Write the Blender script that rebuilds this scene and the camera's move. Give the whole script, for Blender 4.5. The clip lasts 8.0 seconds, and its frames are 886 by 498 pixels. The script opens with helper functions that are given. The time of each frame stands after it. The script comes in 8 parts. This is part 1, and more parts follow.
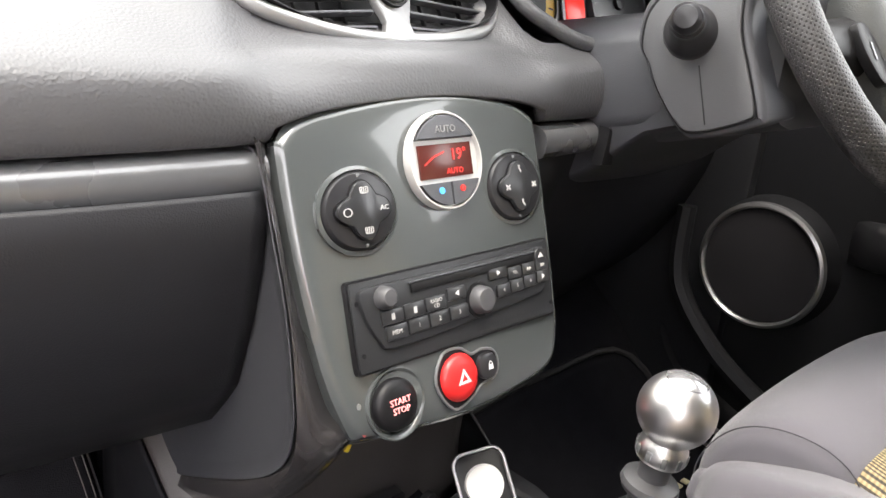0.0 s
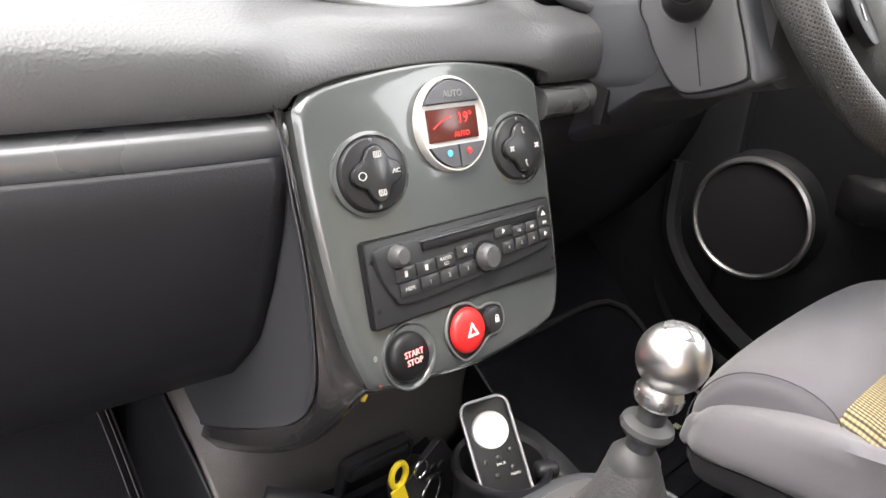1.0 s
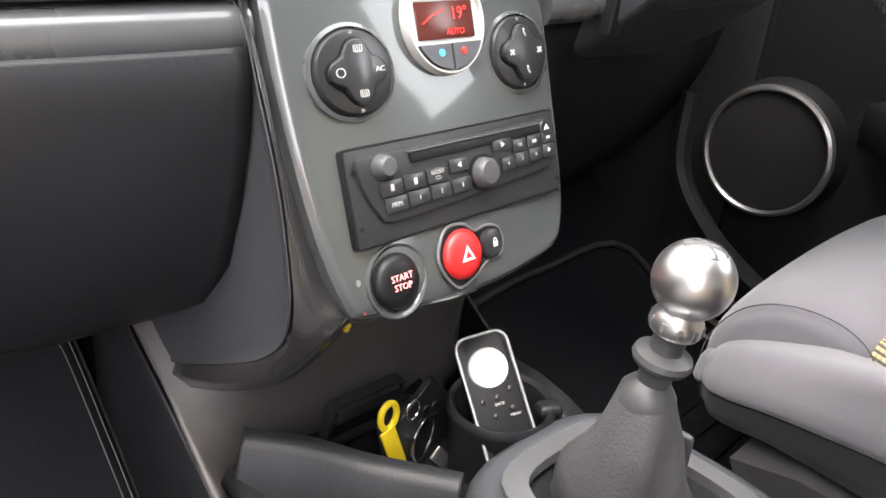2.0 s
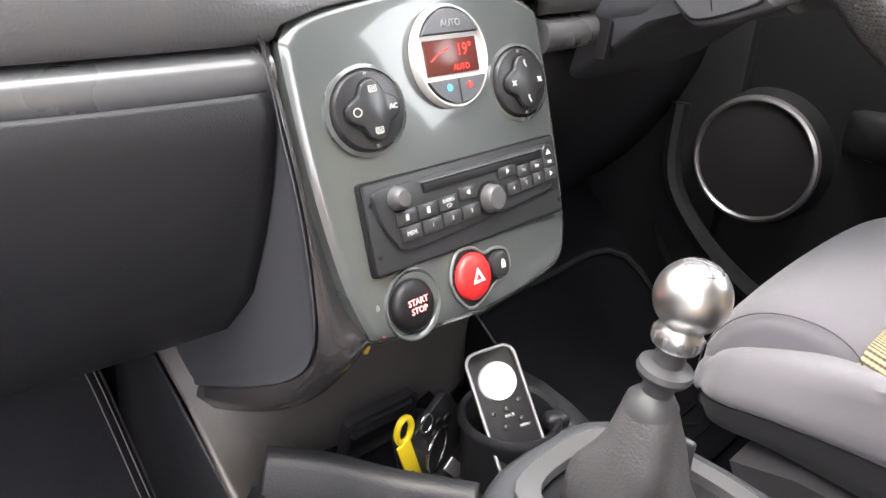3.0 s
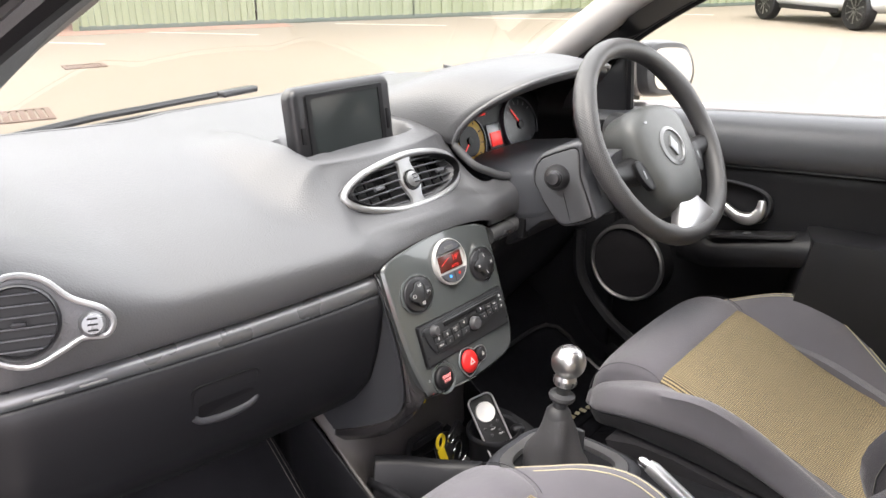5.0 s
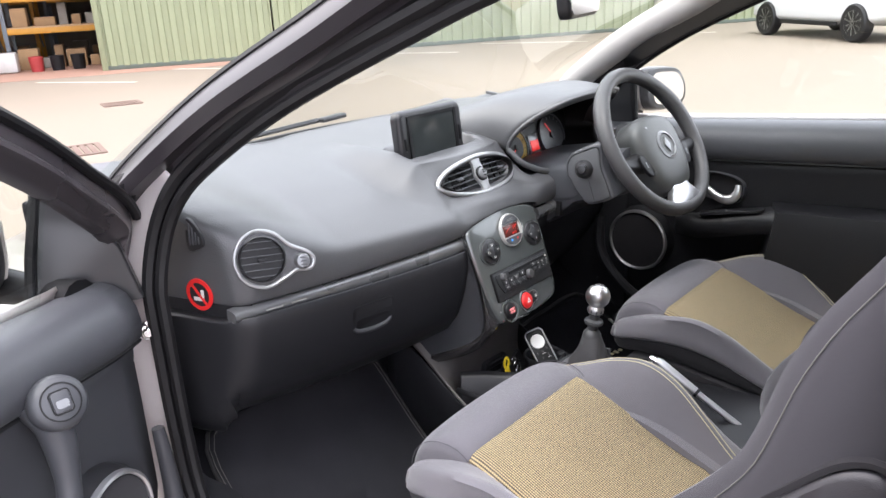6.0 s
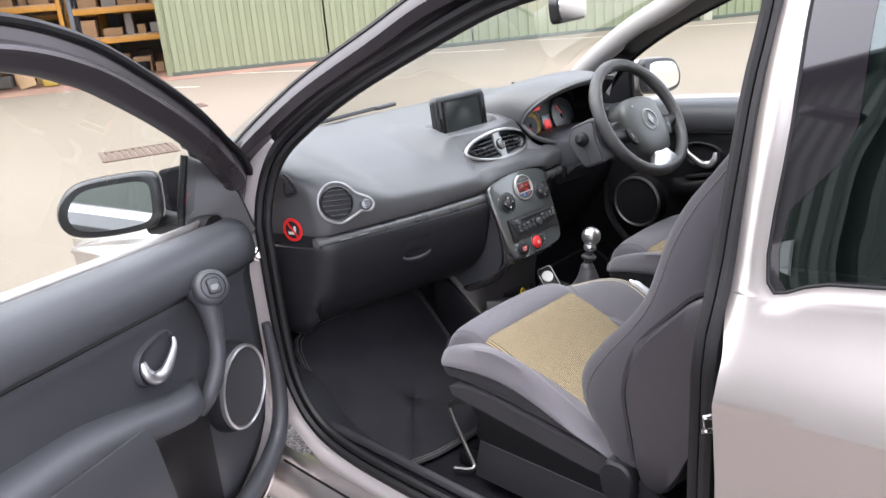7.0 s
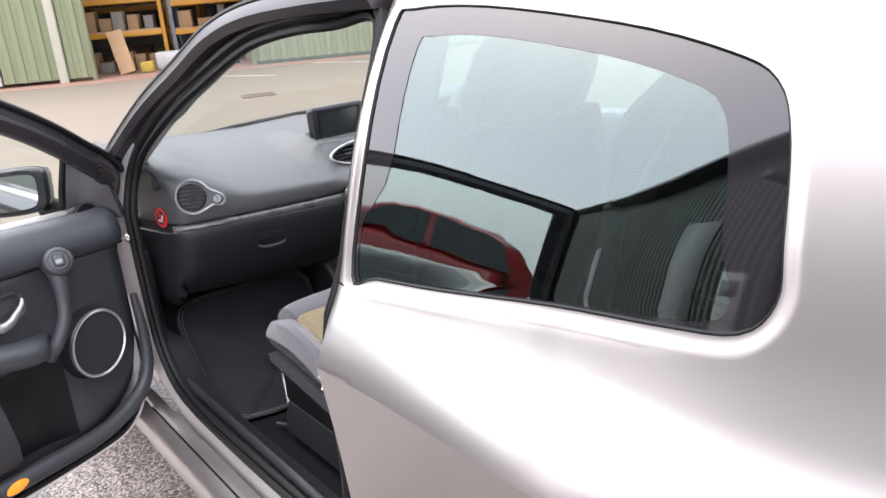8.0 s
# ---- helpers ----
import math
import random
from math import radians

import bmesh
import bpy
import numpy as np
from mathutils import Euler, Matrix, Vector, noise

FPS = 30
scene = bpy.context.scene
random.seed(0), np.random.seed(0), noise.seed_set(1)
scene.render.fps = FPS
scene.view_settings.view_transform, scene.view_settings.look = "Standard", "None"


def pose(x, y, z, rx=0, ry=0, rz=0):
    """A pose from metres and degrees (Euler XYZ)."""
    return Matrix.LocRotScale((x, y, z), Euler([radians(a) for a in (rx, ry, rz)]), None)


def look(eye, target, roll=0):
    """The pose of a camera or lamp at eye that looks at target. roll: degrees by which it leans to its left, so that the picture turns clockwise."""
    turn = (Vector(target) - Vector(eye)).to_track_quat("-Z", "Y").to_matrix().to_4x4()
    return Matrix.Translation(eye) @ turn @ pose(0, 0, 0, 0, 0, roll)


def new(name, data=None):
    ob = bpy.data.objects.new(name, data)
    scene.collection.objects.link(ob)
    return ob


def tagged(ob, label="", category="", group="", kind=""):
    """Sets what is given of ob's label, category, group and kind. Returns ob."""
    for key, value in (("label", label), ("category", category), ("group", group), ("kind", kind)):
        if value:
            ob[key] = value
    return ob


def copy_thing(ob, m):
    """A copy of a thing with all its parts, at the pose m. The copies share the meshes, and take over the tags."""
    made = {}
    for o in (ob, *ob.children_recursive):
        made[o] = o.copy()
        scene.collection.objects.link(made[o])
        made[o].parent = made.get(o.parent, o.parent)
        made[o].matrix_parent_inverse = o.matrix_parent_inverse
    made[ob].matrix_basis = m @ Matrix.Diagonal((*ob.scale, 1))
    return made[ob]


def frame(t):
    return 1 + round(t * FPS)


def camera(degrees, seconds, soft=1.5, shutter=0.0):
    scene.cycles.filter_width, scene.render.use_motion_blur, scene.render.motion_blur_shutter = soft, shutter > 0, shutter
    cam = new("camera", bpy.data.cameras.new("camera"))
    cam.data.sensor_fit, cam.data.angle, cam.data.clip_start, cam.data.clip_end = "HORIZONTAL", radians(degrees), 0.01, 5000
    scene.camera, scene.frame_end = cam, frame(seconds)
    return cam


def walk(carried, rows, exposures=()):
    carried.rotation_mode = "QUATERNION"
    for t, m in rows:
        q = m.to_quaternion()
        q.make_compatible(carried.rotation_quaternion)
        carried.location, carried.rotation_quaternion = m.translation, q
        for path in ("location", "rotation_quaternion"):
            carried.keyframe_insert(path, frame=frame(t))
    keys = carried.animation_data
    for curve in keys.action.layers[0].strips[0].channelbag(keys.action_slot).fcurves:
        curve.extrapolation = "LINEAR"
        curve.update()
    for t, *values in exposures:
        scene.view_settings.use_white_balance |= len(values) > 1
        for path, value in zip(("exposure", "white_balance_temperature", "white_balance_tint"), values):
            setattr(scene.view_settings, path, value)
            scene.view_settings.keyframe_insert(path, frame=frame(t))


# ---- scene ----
cam = camera(59.1, 8.0)
PATH = [
    (0, (-0.376, -0.372, 0.962), (0.956, 0.974, 0.32), 5.3),
    (0.5, (-0.383, -0.369, 0.972), (0.951, 0.951, 0.281), 5.2),
    (1, (-0.403, -0.38, 0.974), (0.925, 0.913, 0.224), 5.0),
    (1.5, (-0.377, -0.358, 0.924), (0.942, 0.911, 0.118), 4.8),
    (1.7, (-0.365, -0.354, 0.924), (0.94, 0.904, 0.079), 5.2),
    (3, (-0.391, -0.357, 0.949), (0.933, 0.885, 0.11), 3.7),
    (3.5, (-0.448, -0.389, 1.037), (0.889, 0.806, 0.151), 5.7),
    (4, (-0.561, -0.487, 1.098), (0.825, 0.734, 0.332), 2.1),
    (4.2, (-0.622, -0.489, 1.119), (0.829, 0.673, 0.382), 1.7),
    (4.4, (-0.674, -0.554, 1.166), (0.761, 0.633, 0.437), 0.6),
    (4.5, (-0.694, -0.587, 1.188), (0.734, 0.612, 0.465), 0.4),
    (4.7, (-0.737, -0.63, 1.232), (0.687, 0.576, 0.512), 0.0),
    (5.8, (-1.178, -0.841, 1.313), (0.266, 0.389, 0.678), -2.5),
    (6, (-1.271, -0.911, 1.341), (0.151, 0.339, 0.698), -2.9),
    (6.5, (-1.5, -1.054, 1.352), (-0.111, 0.236, 0.713), -3.9),
    (7, (-1.609, -1.284, 1.379), (-0.277, 0.064, 0.741), -4.9),
    (7.5, (-1.55, -1.647, 1.417), (-0.314, -0.209, 0.783), -5.5),
    (7.8, (-1.408, -1.837, 1.402), (-0.222, -0.356, 0.77), -5.1),
    (8, (-1.288, -1.968, 1.434), (-0.146, -0.458, 0.788), -4.8),
]
walk(cam, [(t, look(eye, target, roll)) for t, eye, target, roll in PATH],
     exposures=[(0.0, 3.30, 7050, 11), (1.0, 3.42, 7050, 11), (1.5, 3.46, 6950, 11), (3.0, 3.74, 6900, 11), (3.5, 3.56, 7000, 11), (4.0, 3.32, 7100, 12), (4.5, 3.08, 7100, 12), (6.0, 2.56, 6400, 12), (7.0, 2.40, 6350, 12), (8.0, 2.14, 6350, 11)])

# ---- light: a bright overcast sky ----
world = bpy.data.worlds.new("overcast")
scene.world = world
world.use_nodes = True
wn, wl = world.node_tree.nodes, world.node_tree.links
sky = wn.new("ShaderNodeTexSky")
sky.sky_type, sky.sun_disc = "NISHITA", False
sky.sun_elevation, sky.sun_rotation = radians(50), radians(335)
sky.air_density, sky.dust_density, sky.ozone_density = 1.0, 4.0, 1.0
haze = wn.new("ShaderNodeHueSaturation")
haze.inputs["Saturation"].default_value = 0.75
wl.new(sky.outputs[0], haze.inputs["Color"])
cloud = wn.new("ShaderNodeMix")
cloud.data_type = "RGBA"
cloud.inputs["Factor"].default_value = 0.75
cloud.inputs["B"].default_value = (6.15, 6.05, 6.55, 1)
wl.new(haze.outputs[0], cloud.inputs["A"])
wl.new(cloud.outputs["Result"], wn["Background"].inputs["Color"])
wn["Background"].inputs["Strength"].default_value = 0.15
sun = new("sun", bpy.data.lights.new("sun", "SUN"))
sun.data.energy, sun.data.angle, sun.data.color = 0.6, radians(30), (1.0, 0.96, 0.9)
sun.matrix_world = look((-12, -10, 40), (0, 0, 0))


# ---- materials ----
def material(name, color, rough=0.5, metal=0.0, grain=0.0, scale=400.0, mottle=0.12, mottle_scale=6.0, coat=0.0,
             spec=0.5, emit=None, power=0.0, kind="noise", sheen=0.0, random_hue=0.0, even=False, ior=1.5):
    m = bpy.data.materials.new(name)
    m.use_nodes = True
    n, l = m.node_tree.nodes, m.node_tree.links
    b = n["Principled BSDF"]
    b.inputs["Metallic"].default_value = metal
    b.inputs["IOR"].default_value = ior
    b.inputs["Coat Weight"].default_value = coat
    b.inputs["Coat Roughness"].default_value = 0.05
    b.inputs["Specular IOR Level"].default_value = spec
    b.inputs["Sheen Weight"].default_value = sheen
    if even:
        b.inputs["Base Color"].default_value, b.inputs["Roughness"].default_value = (*color, 1), rough
        return m
    co = n.new("ShaderNodeTexCoord")
    big = n.new("ShaderNodeTexNoise")
    big.inputs["Scale"].default_value, big.inputs["Detail"].default_value = mottle_scale, 6.0
    l.new(co.outputs["Object"], big.inputs["Vector"])
    mix = n.new("ShaderNodeMix")
    mix.data_type = "RGBA"
    mix.inputs["A"].default_value = (*[c * (1 - mottle) for c in color], 1)
    mix.inputs["B"].default_value = (*[min(1, c * (1 + mottle)) for c in color], 1)
    l.new(big.outputs["Fac"], mix.inputs["Factor"])
    out = mix.outputs["Result"]
    if random_hue:
        info, hs = n.new("ShaderNodeObjectInfo"), n.new("ShaderNodeHueSaturation")
        mr = n.new("ShaderNodeMapRange")
        mr.inputs["To Min"].default_value, mr.inputs["To Max"].default_value = 1 - random_hue, 1 + random_hue
        l.new(info.outputs["Random"], mr.inputs["Value"])
        l.new(mr.outputs[0], hs.inputs["Value"])
        l.new(out, hs.inputs["Color"])
        out = hs.outputs[0]
    l.new(out, b.inputs["Base Color"])
    rr = n.new("ShaderNodeMapRange")
    rr.inputs["To Min"].default_value, rr.inputs["To Max"].default_value = max(0.02, rough * 0.85), min(1, rough * 1.15)
    l.new(big.outputs["Fac"], rr.inputs["Value"])
    l.new(rr.outputs[0], b.inputs["Roughness"])
    if grain:
        if kind == "voronoi":
            tex = n.new("ShaderNodeTexVoronoi")
            tex.feature = "SMOOTH_F1"
            fac = tex.outputs["Distance"]
        else:
            tex = n.new("ShaderNodeTexNoise")
            tex.inputs["Detail"].default_value = 3.0
            fac = tex.outputs["Fac"]
        tex.inputs["Scale"].default_value = scale
        l.new(co.outputs["Object"], tex.inputs["Vector"])
        bump = n.new("ShaderNodeBump")
        bump.inputs["Strength"].default_value, bump.inputs["Distance"].default_value = grain, 0.001
        l.new(fac, bump.inputs["Height"])
        l.new(bump.outputs[0], b.inputs["Normal"])
    if emit:
        b.inputs["Emission Color"].default_value = (*emit, 1)
        b.inputs["Emission Strength"].default_value = power
    return m


def ribbed(name, light, dark, period, axis="X", rough=0.8, depth=0.6):
    m = material(name, light, rough, mottle=0.1, mottle_scale=40)
    n, l = m.node_tree.nodes, m.node_tree.links
    b = n["Principled BSDF"]
    co = n.new("ShaderNodeTexCoord")
    wv = n.new("ShaderNodeTexWave")
    wv.bands_direction, wv.wave_profile = axis, "SIN"
    wv.inputs["Scale"].default_value = 0.314 / period
    wv.inputs["Distortion"].default_value = 0.3
    l.new(co.outputs["Object"], wv.inputs["Vector"])
    mx = n.new("ShaderNodeMix")
    mx.data_type = "RGBA"
    mx.inputs["A"].default_value, mx.inputs["B"].default_value = (*dark, 1), (*light, 1)
    ramp = n.new("ShaderNodeMapRange")
    ramp.inputs["From Min"].default_value, ramp.inputs["From Max"].default_value = 0.2, 0.6
    l.new(wv.outputs["Fac"], ramp.inputs["Value"])
    l.new(ramp.outputs[0], mx.inputs["Factor"])
    l.new(mx.outputs["Result"], b.inputs["Base Color"])
    bump = n.new("ShaderNodeBump")
    bump.inputs["Strength"].default_value, bump.inputs["Distance"].default_value = depth, 0.0015
    l.new(wv.outputs["Fac"], bump.inputs["Height"])
    l.new(bump.outputs[0], b.inputs["Normal"])
    return m


def glass(name, tint=(1, 1, 1), rough=0.0, trans=1.0, ior=1.52, shine=(1, 1, 1)):
    m = bpy.data.materials.new(name)
    m.use_nodes = True
    n, l = m.node_tree.nodes, m.node_tree.links
    n.remove(n["Principled BSDF"])
    tr, gl, mx, fr = (n.new("ShaderNodeBsdfTransparent"), n.new("ShaderNodeBsdfGlossy"),
                      n.new("ShaderNodeMixShader"), n.new("ShaderNodeFresnel"))
    tr.inputs["Color"].default_value = (*[c * trans for c in tint], 1)
    gl.inputs["Roughness"].default_value = rough
    gl.inputs["Color"].default_value = (*shine, 1)
    fr.inputs["IOR"].default_value = ior
    l.new(fr.outputs[0], mx.inputs[0])
    l.new(tr.outputs[0], mx.inputs[1])
    l.new(gl.outputs[0], mx.inputs[2])
    l.new(mx.outputs[0], n["Material Output"].inputs["Surface"])
    return m


DASH = material("soft_dash_plastic", (0.056, 0.057, 0.061), 0.46, grain=0.36, scale=520, kind="voronoi", mottle=0.05, spec=0.60, ior=1.55)
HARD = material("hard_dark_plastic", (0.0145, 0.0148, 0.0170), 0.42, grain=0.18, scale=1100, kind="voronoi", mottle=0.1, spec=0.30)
GREYPL = material("grained_grey_plastic", (0.058, 0.060, 0.067), 0.42, grain=0.15, scale=1000, kind="voronoi", mottle=0.08, spec=0.5)
PODGREY = material("grained_pod_grey", (0.078, 0.080, 0.086), 0.42, grain=0.15, scale=1000, kind="voronoi", mottle=0.08, spec=0.5)
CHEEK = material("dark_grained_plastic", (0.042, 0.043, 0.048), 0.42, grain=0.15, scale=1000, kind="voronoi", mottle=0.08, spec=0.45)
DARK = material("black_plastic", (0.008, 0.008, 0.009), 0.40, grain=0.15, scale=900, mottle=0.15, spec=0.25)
SATINBLACK = material("satin_black_plastic", (0.020, 0.020, 0.022), 0.30, mottle=0.1, spec=0.45)
FASCIA = material("gloss_graphite_lacquer", (0.060, 0.067, 0.067), 0.24, coat=1.0, mottle=0.06, mottle_scale=14)
BEZEL = material("gloss_dark_bezel", (0.028, 0.026, 0.027), 0.26, mottle=0.12, mottle_scale=18, spec=0.6, coat=0.5)
STRIP = material("satin_grey_trim", (0.20, 0.205, 0.21), 0.28, metal=0.5, mottle=0.08)
GRAPHITE = material("gloss_graphite_trim", (0.118, 0.121, 0.126), 0.28, metal=0.35, coat=0.7, mottle=0.08, mottle_scale=14)
VENTRING = material("brushed_grey_vent_ring", (0.36, 0.365, 0.37), 0.34, metal=0.7, mottle=0.06)
CLOVER = material("gloss_dark_button", (0.024, 0.025, 0.027), 0.28, mottle=0.08, spec=0.55)
RADIO = material("matt_black_radio_plastic", (0.020, 0.021, 0.023), 0.42, grain=0.12, scale=1100, kind="voronoi", mottle=0.08, spec=0.4)
PULLGREY = material("soft_dark_door_plastic", (0.046, 0.048, 0.054), 0.40, grain=0.15, scale=1000, kind="voronoi", mottle=0.08, spec=0.5)
SATIN = material("satin_silver", (0.54, 0.54, 0.55), 0.34, metal=0.9, mottle=0.06)
RING = material("pale_grey_painted_ring", (0.46, 0.455, 0.44), 0.35, metal=0.2, mottle=0.05)
CHROME = material("polished_chrome", (0.80, 0.80, 0.81), 0.16, metal=1.0, mottle=0.04)
ALU = material("brushed_aluminium", (0.60, 0.59, 0.59), 0.33, metal=1.0, grain=0.04, scale=500, mottle=0.08)
WHITEP = material("white_plastic", (0.7, 0.7, 0.68), 0.4, mottle=0.04)
RUBBER = material("black_rubber", (0.006, 0.006, 0.007), 0.5, grain=0.1, scale=600, mottle=0.2, spec=0.32)
LEATHER = material("perforated_black_leather", (0.044, 0.043, 0.045), 0.45, grain=0.6, scale=420, kind="voronoi", mottle=0.12, spec=0.65)


def perforate(m, period, size, color, hole):
    """Rows of small round holes in leather."""
    n, l = m.node_tree.nodes, m.node_tree.links
    b = n["Principled BSDF"]
    co, vo = n.new("ShaderNodeTexCoord"), n.new("ShaderNodeTexVoronoi")
    vo.voronoi_dimensions = "2D"
    vo.inputs["Scale"].default_value, vo.inputs["Randomness"].default_value = 1 / period, 0.0
    l.new(co.outputs["UV"], vo.inputs["Vector"])
    mr = n.new("ShaderNodeMapRange")
    mr.inputs["From Min"].default_value, mr.inputs["From Max"].default_value = size * 0.8, size * 1.2
    l.new(vo.outputs["Distance"], mr.inputs["Value"])
    mx = n.new("ShaderNodeMix")
    mx.data_type = "RGBA"
    mx.inputs["A"].default_value, mx.inputs["B"].default_value = (*hole, 1), (*color, 1)
    l.new(mr.outputs[0], mx.inputs["Factor"])
    l.new(mx.outputs["Result"], b.inputs["Base Color"])
    bump = n.new("ShaderNodeBump")
    bump.inputs["Strength"].default_value, bump.inputs["Distance"].default_value = 0.8, 0.0008
    l.new(mr.outputs[0], bump.inputs["Height"])
    l.new(bump.outputs[0], b.inputs["Normal"])


perforate(LEATHER, 0.0032, 0.26, (0.044, 0.043, 0.045), (0.005, 0.005, 0.005))
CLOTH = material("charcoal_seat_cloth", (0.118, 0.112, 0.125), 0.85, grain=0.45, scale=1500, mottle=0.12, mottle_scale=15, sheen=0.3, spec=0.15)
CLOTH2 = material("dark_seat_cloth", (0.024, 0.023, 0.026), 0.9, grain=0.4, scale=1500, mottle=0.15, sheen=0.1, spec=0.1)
MESHFAB = ribbed("ribbed_yellow_seat_mesh", (0.43, 0.335, 0.185), (0.070, 0.058, 0.046), 0.0042)
mn, ml = MESHFAB.node_tree.nodes, MESHFAB.node_tree.links
weft = mn.new("ShaderNodeTexWave")
weft.bands_direction, weft.inputs["Scale"].default_value, weft.inputs["Distortion"].default_value = "Y", 0.314 / 0.0036, 0.2
weave = mn.new("ShaderNodeMix")
weave.data_type, weave.blend_type = "RGBA", "MULTIPLY"
weave.inputs["Factor"].default_value = 0.38
ml.new(mn["Texture Coordinate"].outputs["Object"], weft.inputs["Vector"])
ml.new(mn["Principled BSDF"].inputs["Base Color"].links[0].from_socket, weave.inputs["A"])
ml.new(weft.outputs["Color"], weave.inputs["B"])
ml.new(weave.outputs["Result"], mn["Principled BSDF"].inputs["Base Color"])
VINYL = material("smooth_dark_vinyl", (0.034, 0.032, 0.037), 0.42, grain=0.2, scale=900, kind="voronoi", mottle=0.08, spec=0.5)
THREAD = material("pale_yellow_thread", (0.50, 0.45, 0.30), 0.8, mottle=0.1)
GREYTHREAD = material("grey_thread", (0.11, 0.107, 0.10), 0.8, mottle=0.1)
CARPET = material("black_carpet", (0.010, 0.010, 0.012), 0.95, grain=0.9, scale=900, mottle=0.4, mottle_scale=40, spec=0.04)
# same black pile as CARPET, lightened for the daylight in the passenger's footwell
LITCARPET = material("lit_black_carpet", (0.022, 0.022, 0.025), 0.95, grain=0.9, scale=900, mottle=0.35, mottle_scale=9, spec=0.04)
LINER = material("grey_headlining", (0.38, 0.365, 0.35), 0.95, grain=0.4, scale=900, mottle=0.06, spec=0.1)
PAINT = material("beige_silver_metallic_paint", (0.484, 0.449, 0.437), 0.35, metal=0.88, coat=0.6, even=True)
# the body's paint, coloured paler to stand for skylight on the jambs
JAMB = material("skylit_jamb_paint", (0.62, 0.58, 0.57), 0.33, metal=0.30, coat=0.5, mottle=0.08)
FRAMEBLK = material("satin_black_door_frame", (0.026, 0.023, 0.026), 0.30, mottle=0.12, spec=0.6)
DOORFRAME = material("dark_metallic_door_frame", (0.075, 0.068, 0.074), 0.28, metal=0.45, mottle=0.12, spec=0.6)
DARKSTEEL = material("dark_bare_steel", (0.16, 0.155, 0.15), 0.35, metal=0.9, mottle=0.1)
RED = material("red_plastic", (0.62, 0.02, 0.02), 0.4, mottle=0.08)
REDGLOW = material("red_lit_display", (0.30, 0.010, 0.008), 0.3, emit=(1.0, 0.03, 0.02), power=0.11)
REDDIM = material("dim_red_display", (0.06, 0.018, 0.015), 0.22, emit=(1.0, 0.08, 0.05), power=0.005)
YELLOW = material("yellow_plastic", (0.75, 0.55, 0.02), 0.45, mottle=0.08)
GAUGEY = material("yellow_dial", (0.50, 0.30, 0.015), 0.5, mottle=0.05)
PRINT = material("white_print", (0.6, 0.6, 0.58), 0.5, mottle=0.03)
PRINTDIM = material("grey_white_print", (0.45, 0.45, 0.44), 0.5, mottle=0.03)
PRINTFAINT = material("faint_grey_print", (0.22, 0.22, 0.22), 0.5, mottle=0.03)
KNOB = material("soft_grey_plastic", (0.055, 0.055, 0.058), 0.42, mottle=0.08, spec=0.5)
GAITER = material("grained_grey_leather", (0.068, 0.066, 0.069), 0.5, grain=0.4, scale=520, kind="voronoi", mottle=0.15, mottle_scale=30, spec=0.5)
# scuffed console plastic, also made paler for the light that falls on it
SCUFFEDLIT = material("scuffed_lit_grey_plastic", (0.080, 0.074, 0.072), 0.45, grain=0.25, scale=900, kind="voronoi", mottle=0.35, mottle_scale=25, spec=0.45)
DIMRED = material("dim_red_mark", (0.25, 0.03, 0.03), 0.5, mottle=0.05)
PRINTRED = material("red_lit_print", (0.6, 0.2, 0.2), 0.5, emit=(1.0, 0.3, 0.3), power=0.18)
BLUEDOT = material("blue_dot", (0.02, 0.2, 0.7), 0.3, emit=(0.05, 0.4, 1.0), power=0.2)
SCREEN = material("switched_off_screen", (0.02, 0.024, 0.024), 0.12, mottle=0.05)
AMBER = material("amber_reflector", (0.7, 0.2, 0.015), 0.2, emit=(1.0, 0.33, 0.04), power=0.16)
MIRROR = material("mirror_silvering", (0.9, 0.9, 0.9), 0.02, metal=1.0, even=True)
BACKCLOTH = material("dark_charcoal_cloth", (0.040, 0.038, 0.045), 0.8, grain=0.4, scale=1500, mottle=0.12, sheen=0.2, spec=0.25)
BORDER = material("black_glass_print", (0.012, 0.011, 0.013), 0.04, spec=0.6, even=True, ior=1.62)
CLEAR = glass("clear_car_glass", (0.90, 0.95, 0.92))
LAMINATED = glass("laminated_screen_glass", (0.90, 0.95, 0.92), ior=1.30)
TINT = glass("tinted_car_glass", (0.24, 0.34, 0.33), ior=2.05, shine=(0.86, 1.0, 0.98))


# ---- shapes ----
ORIGIN = {}
V = Vector


def thing(name, loc, label, category, group="", kind=""):
    ob = new(name)
    ob.location = loc
    ORIGIN[ob.name] = V(loc)
    return tagged(ob, label, category, group, kind)


def part(name, bm, mat, parent=None, label="", flat=False, angle=40):
    me = bpy.data.meshes.new(name)
    if parent is not None:
        o = ORIGIN[parent.name]
        bmesh.ops.translate(bm, vec=-o, verts=bm.verts)
    bm.to_mesh(me)
    bm.free()
    me.materials.append(mat)
    if not flat:
        me.shade_smooth()
        me.set_sharp_from_angle(angle=radians(angle))
    ob = new(name, me)
    if parent is not None:
        ob.parent = parent
        ORIGIN[ob.name] = ORIGIN[parent.name]
    return tagged(ob, label)


def solo(name, bm, mat, label, category, group="", kind="", flat=False, angle=40):
    """A thing that is one mesh, with its origin at its base."""
    xs = [v.co for v in bm.verts]
    lo = V((sum(c.x for c in xs) / len(xs), sum(c.y for c in xs) / len(xs), min(c.z for c in xs)))
    bmesh.ops.translate(bm, vec=-lo, verts=bm.verts)
    ob = part(name, bm, mat, flat=flat, angle=angle)
    ob.location = lo
    return tagged(ob, label, category, group, kind)


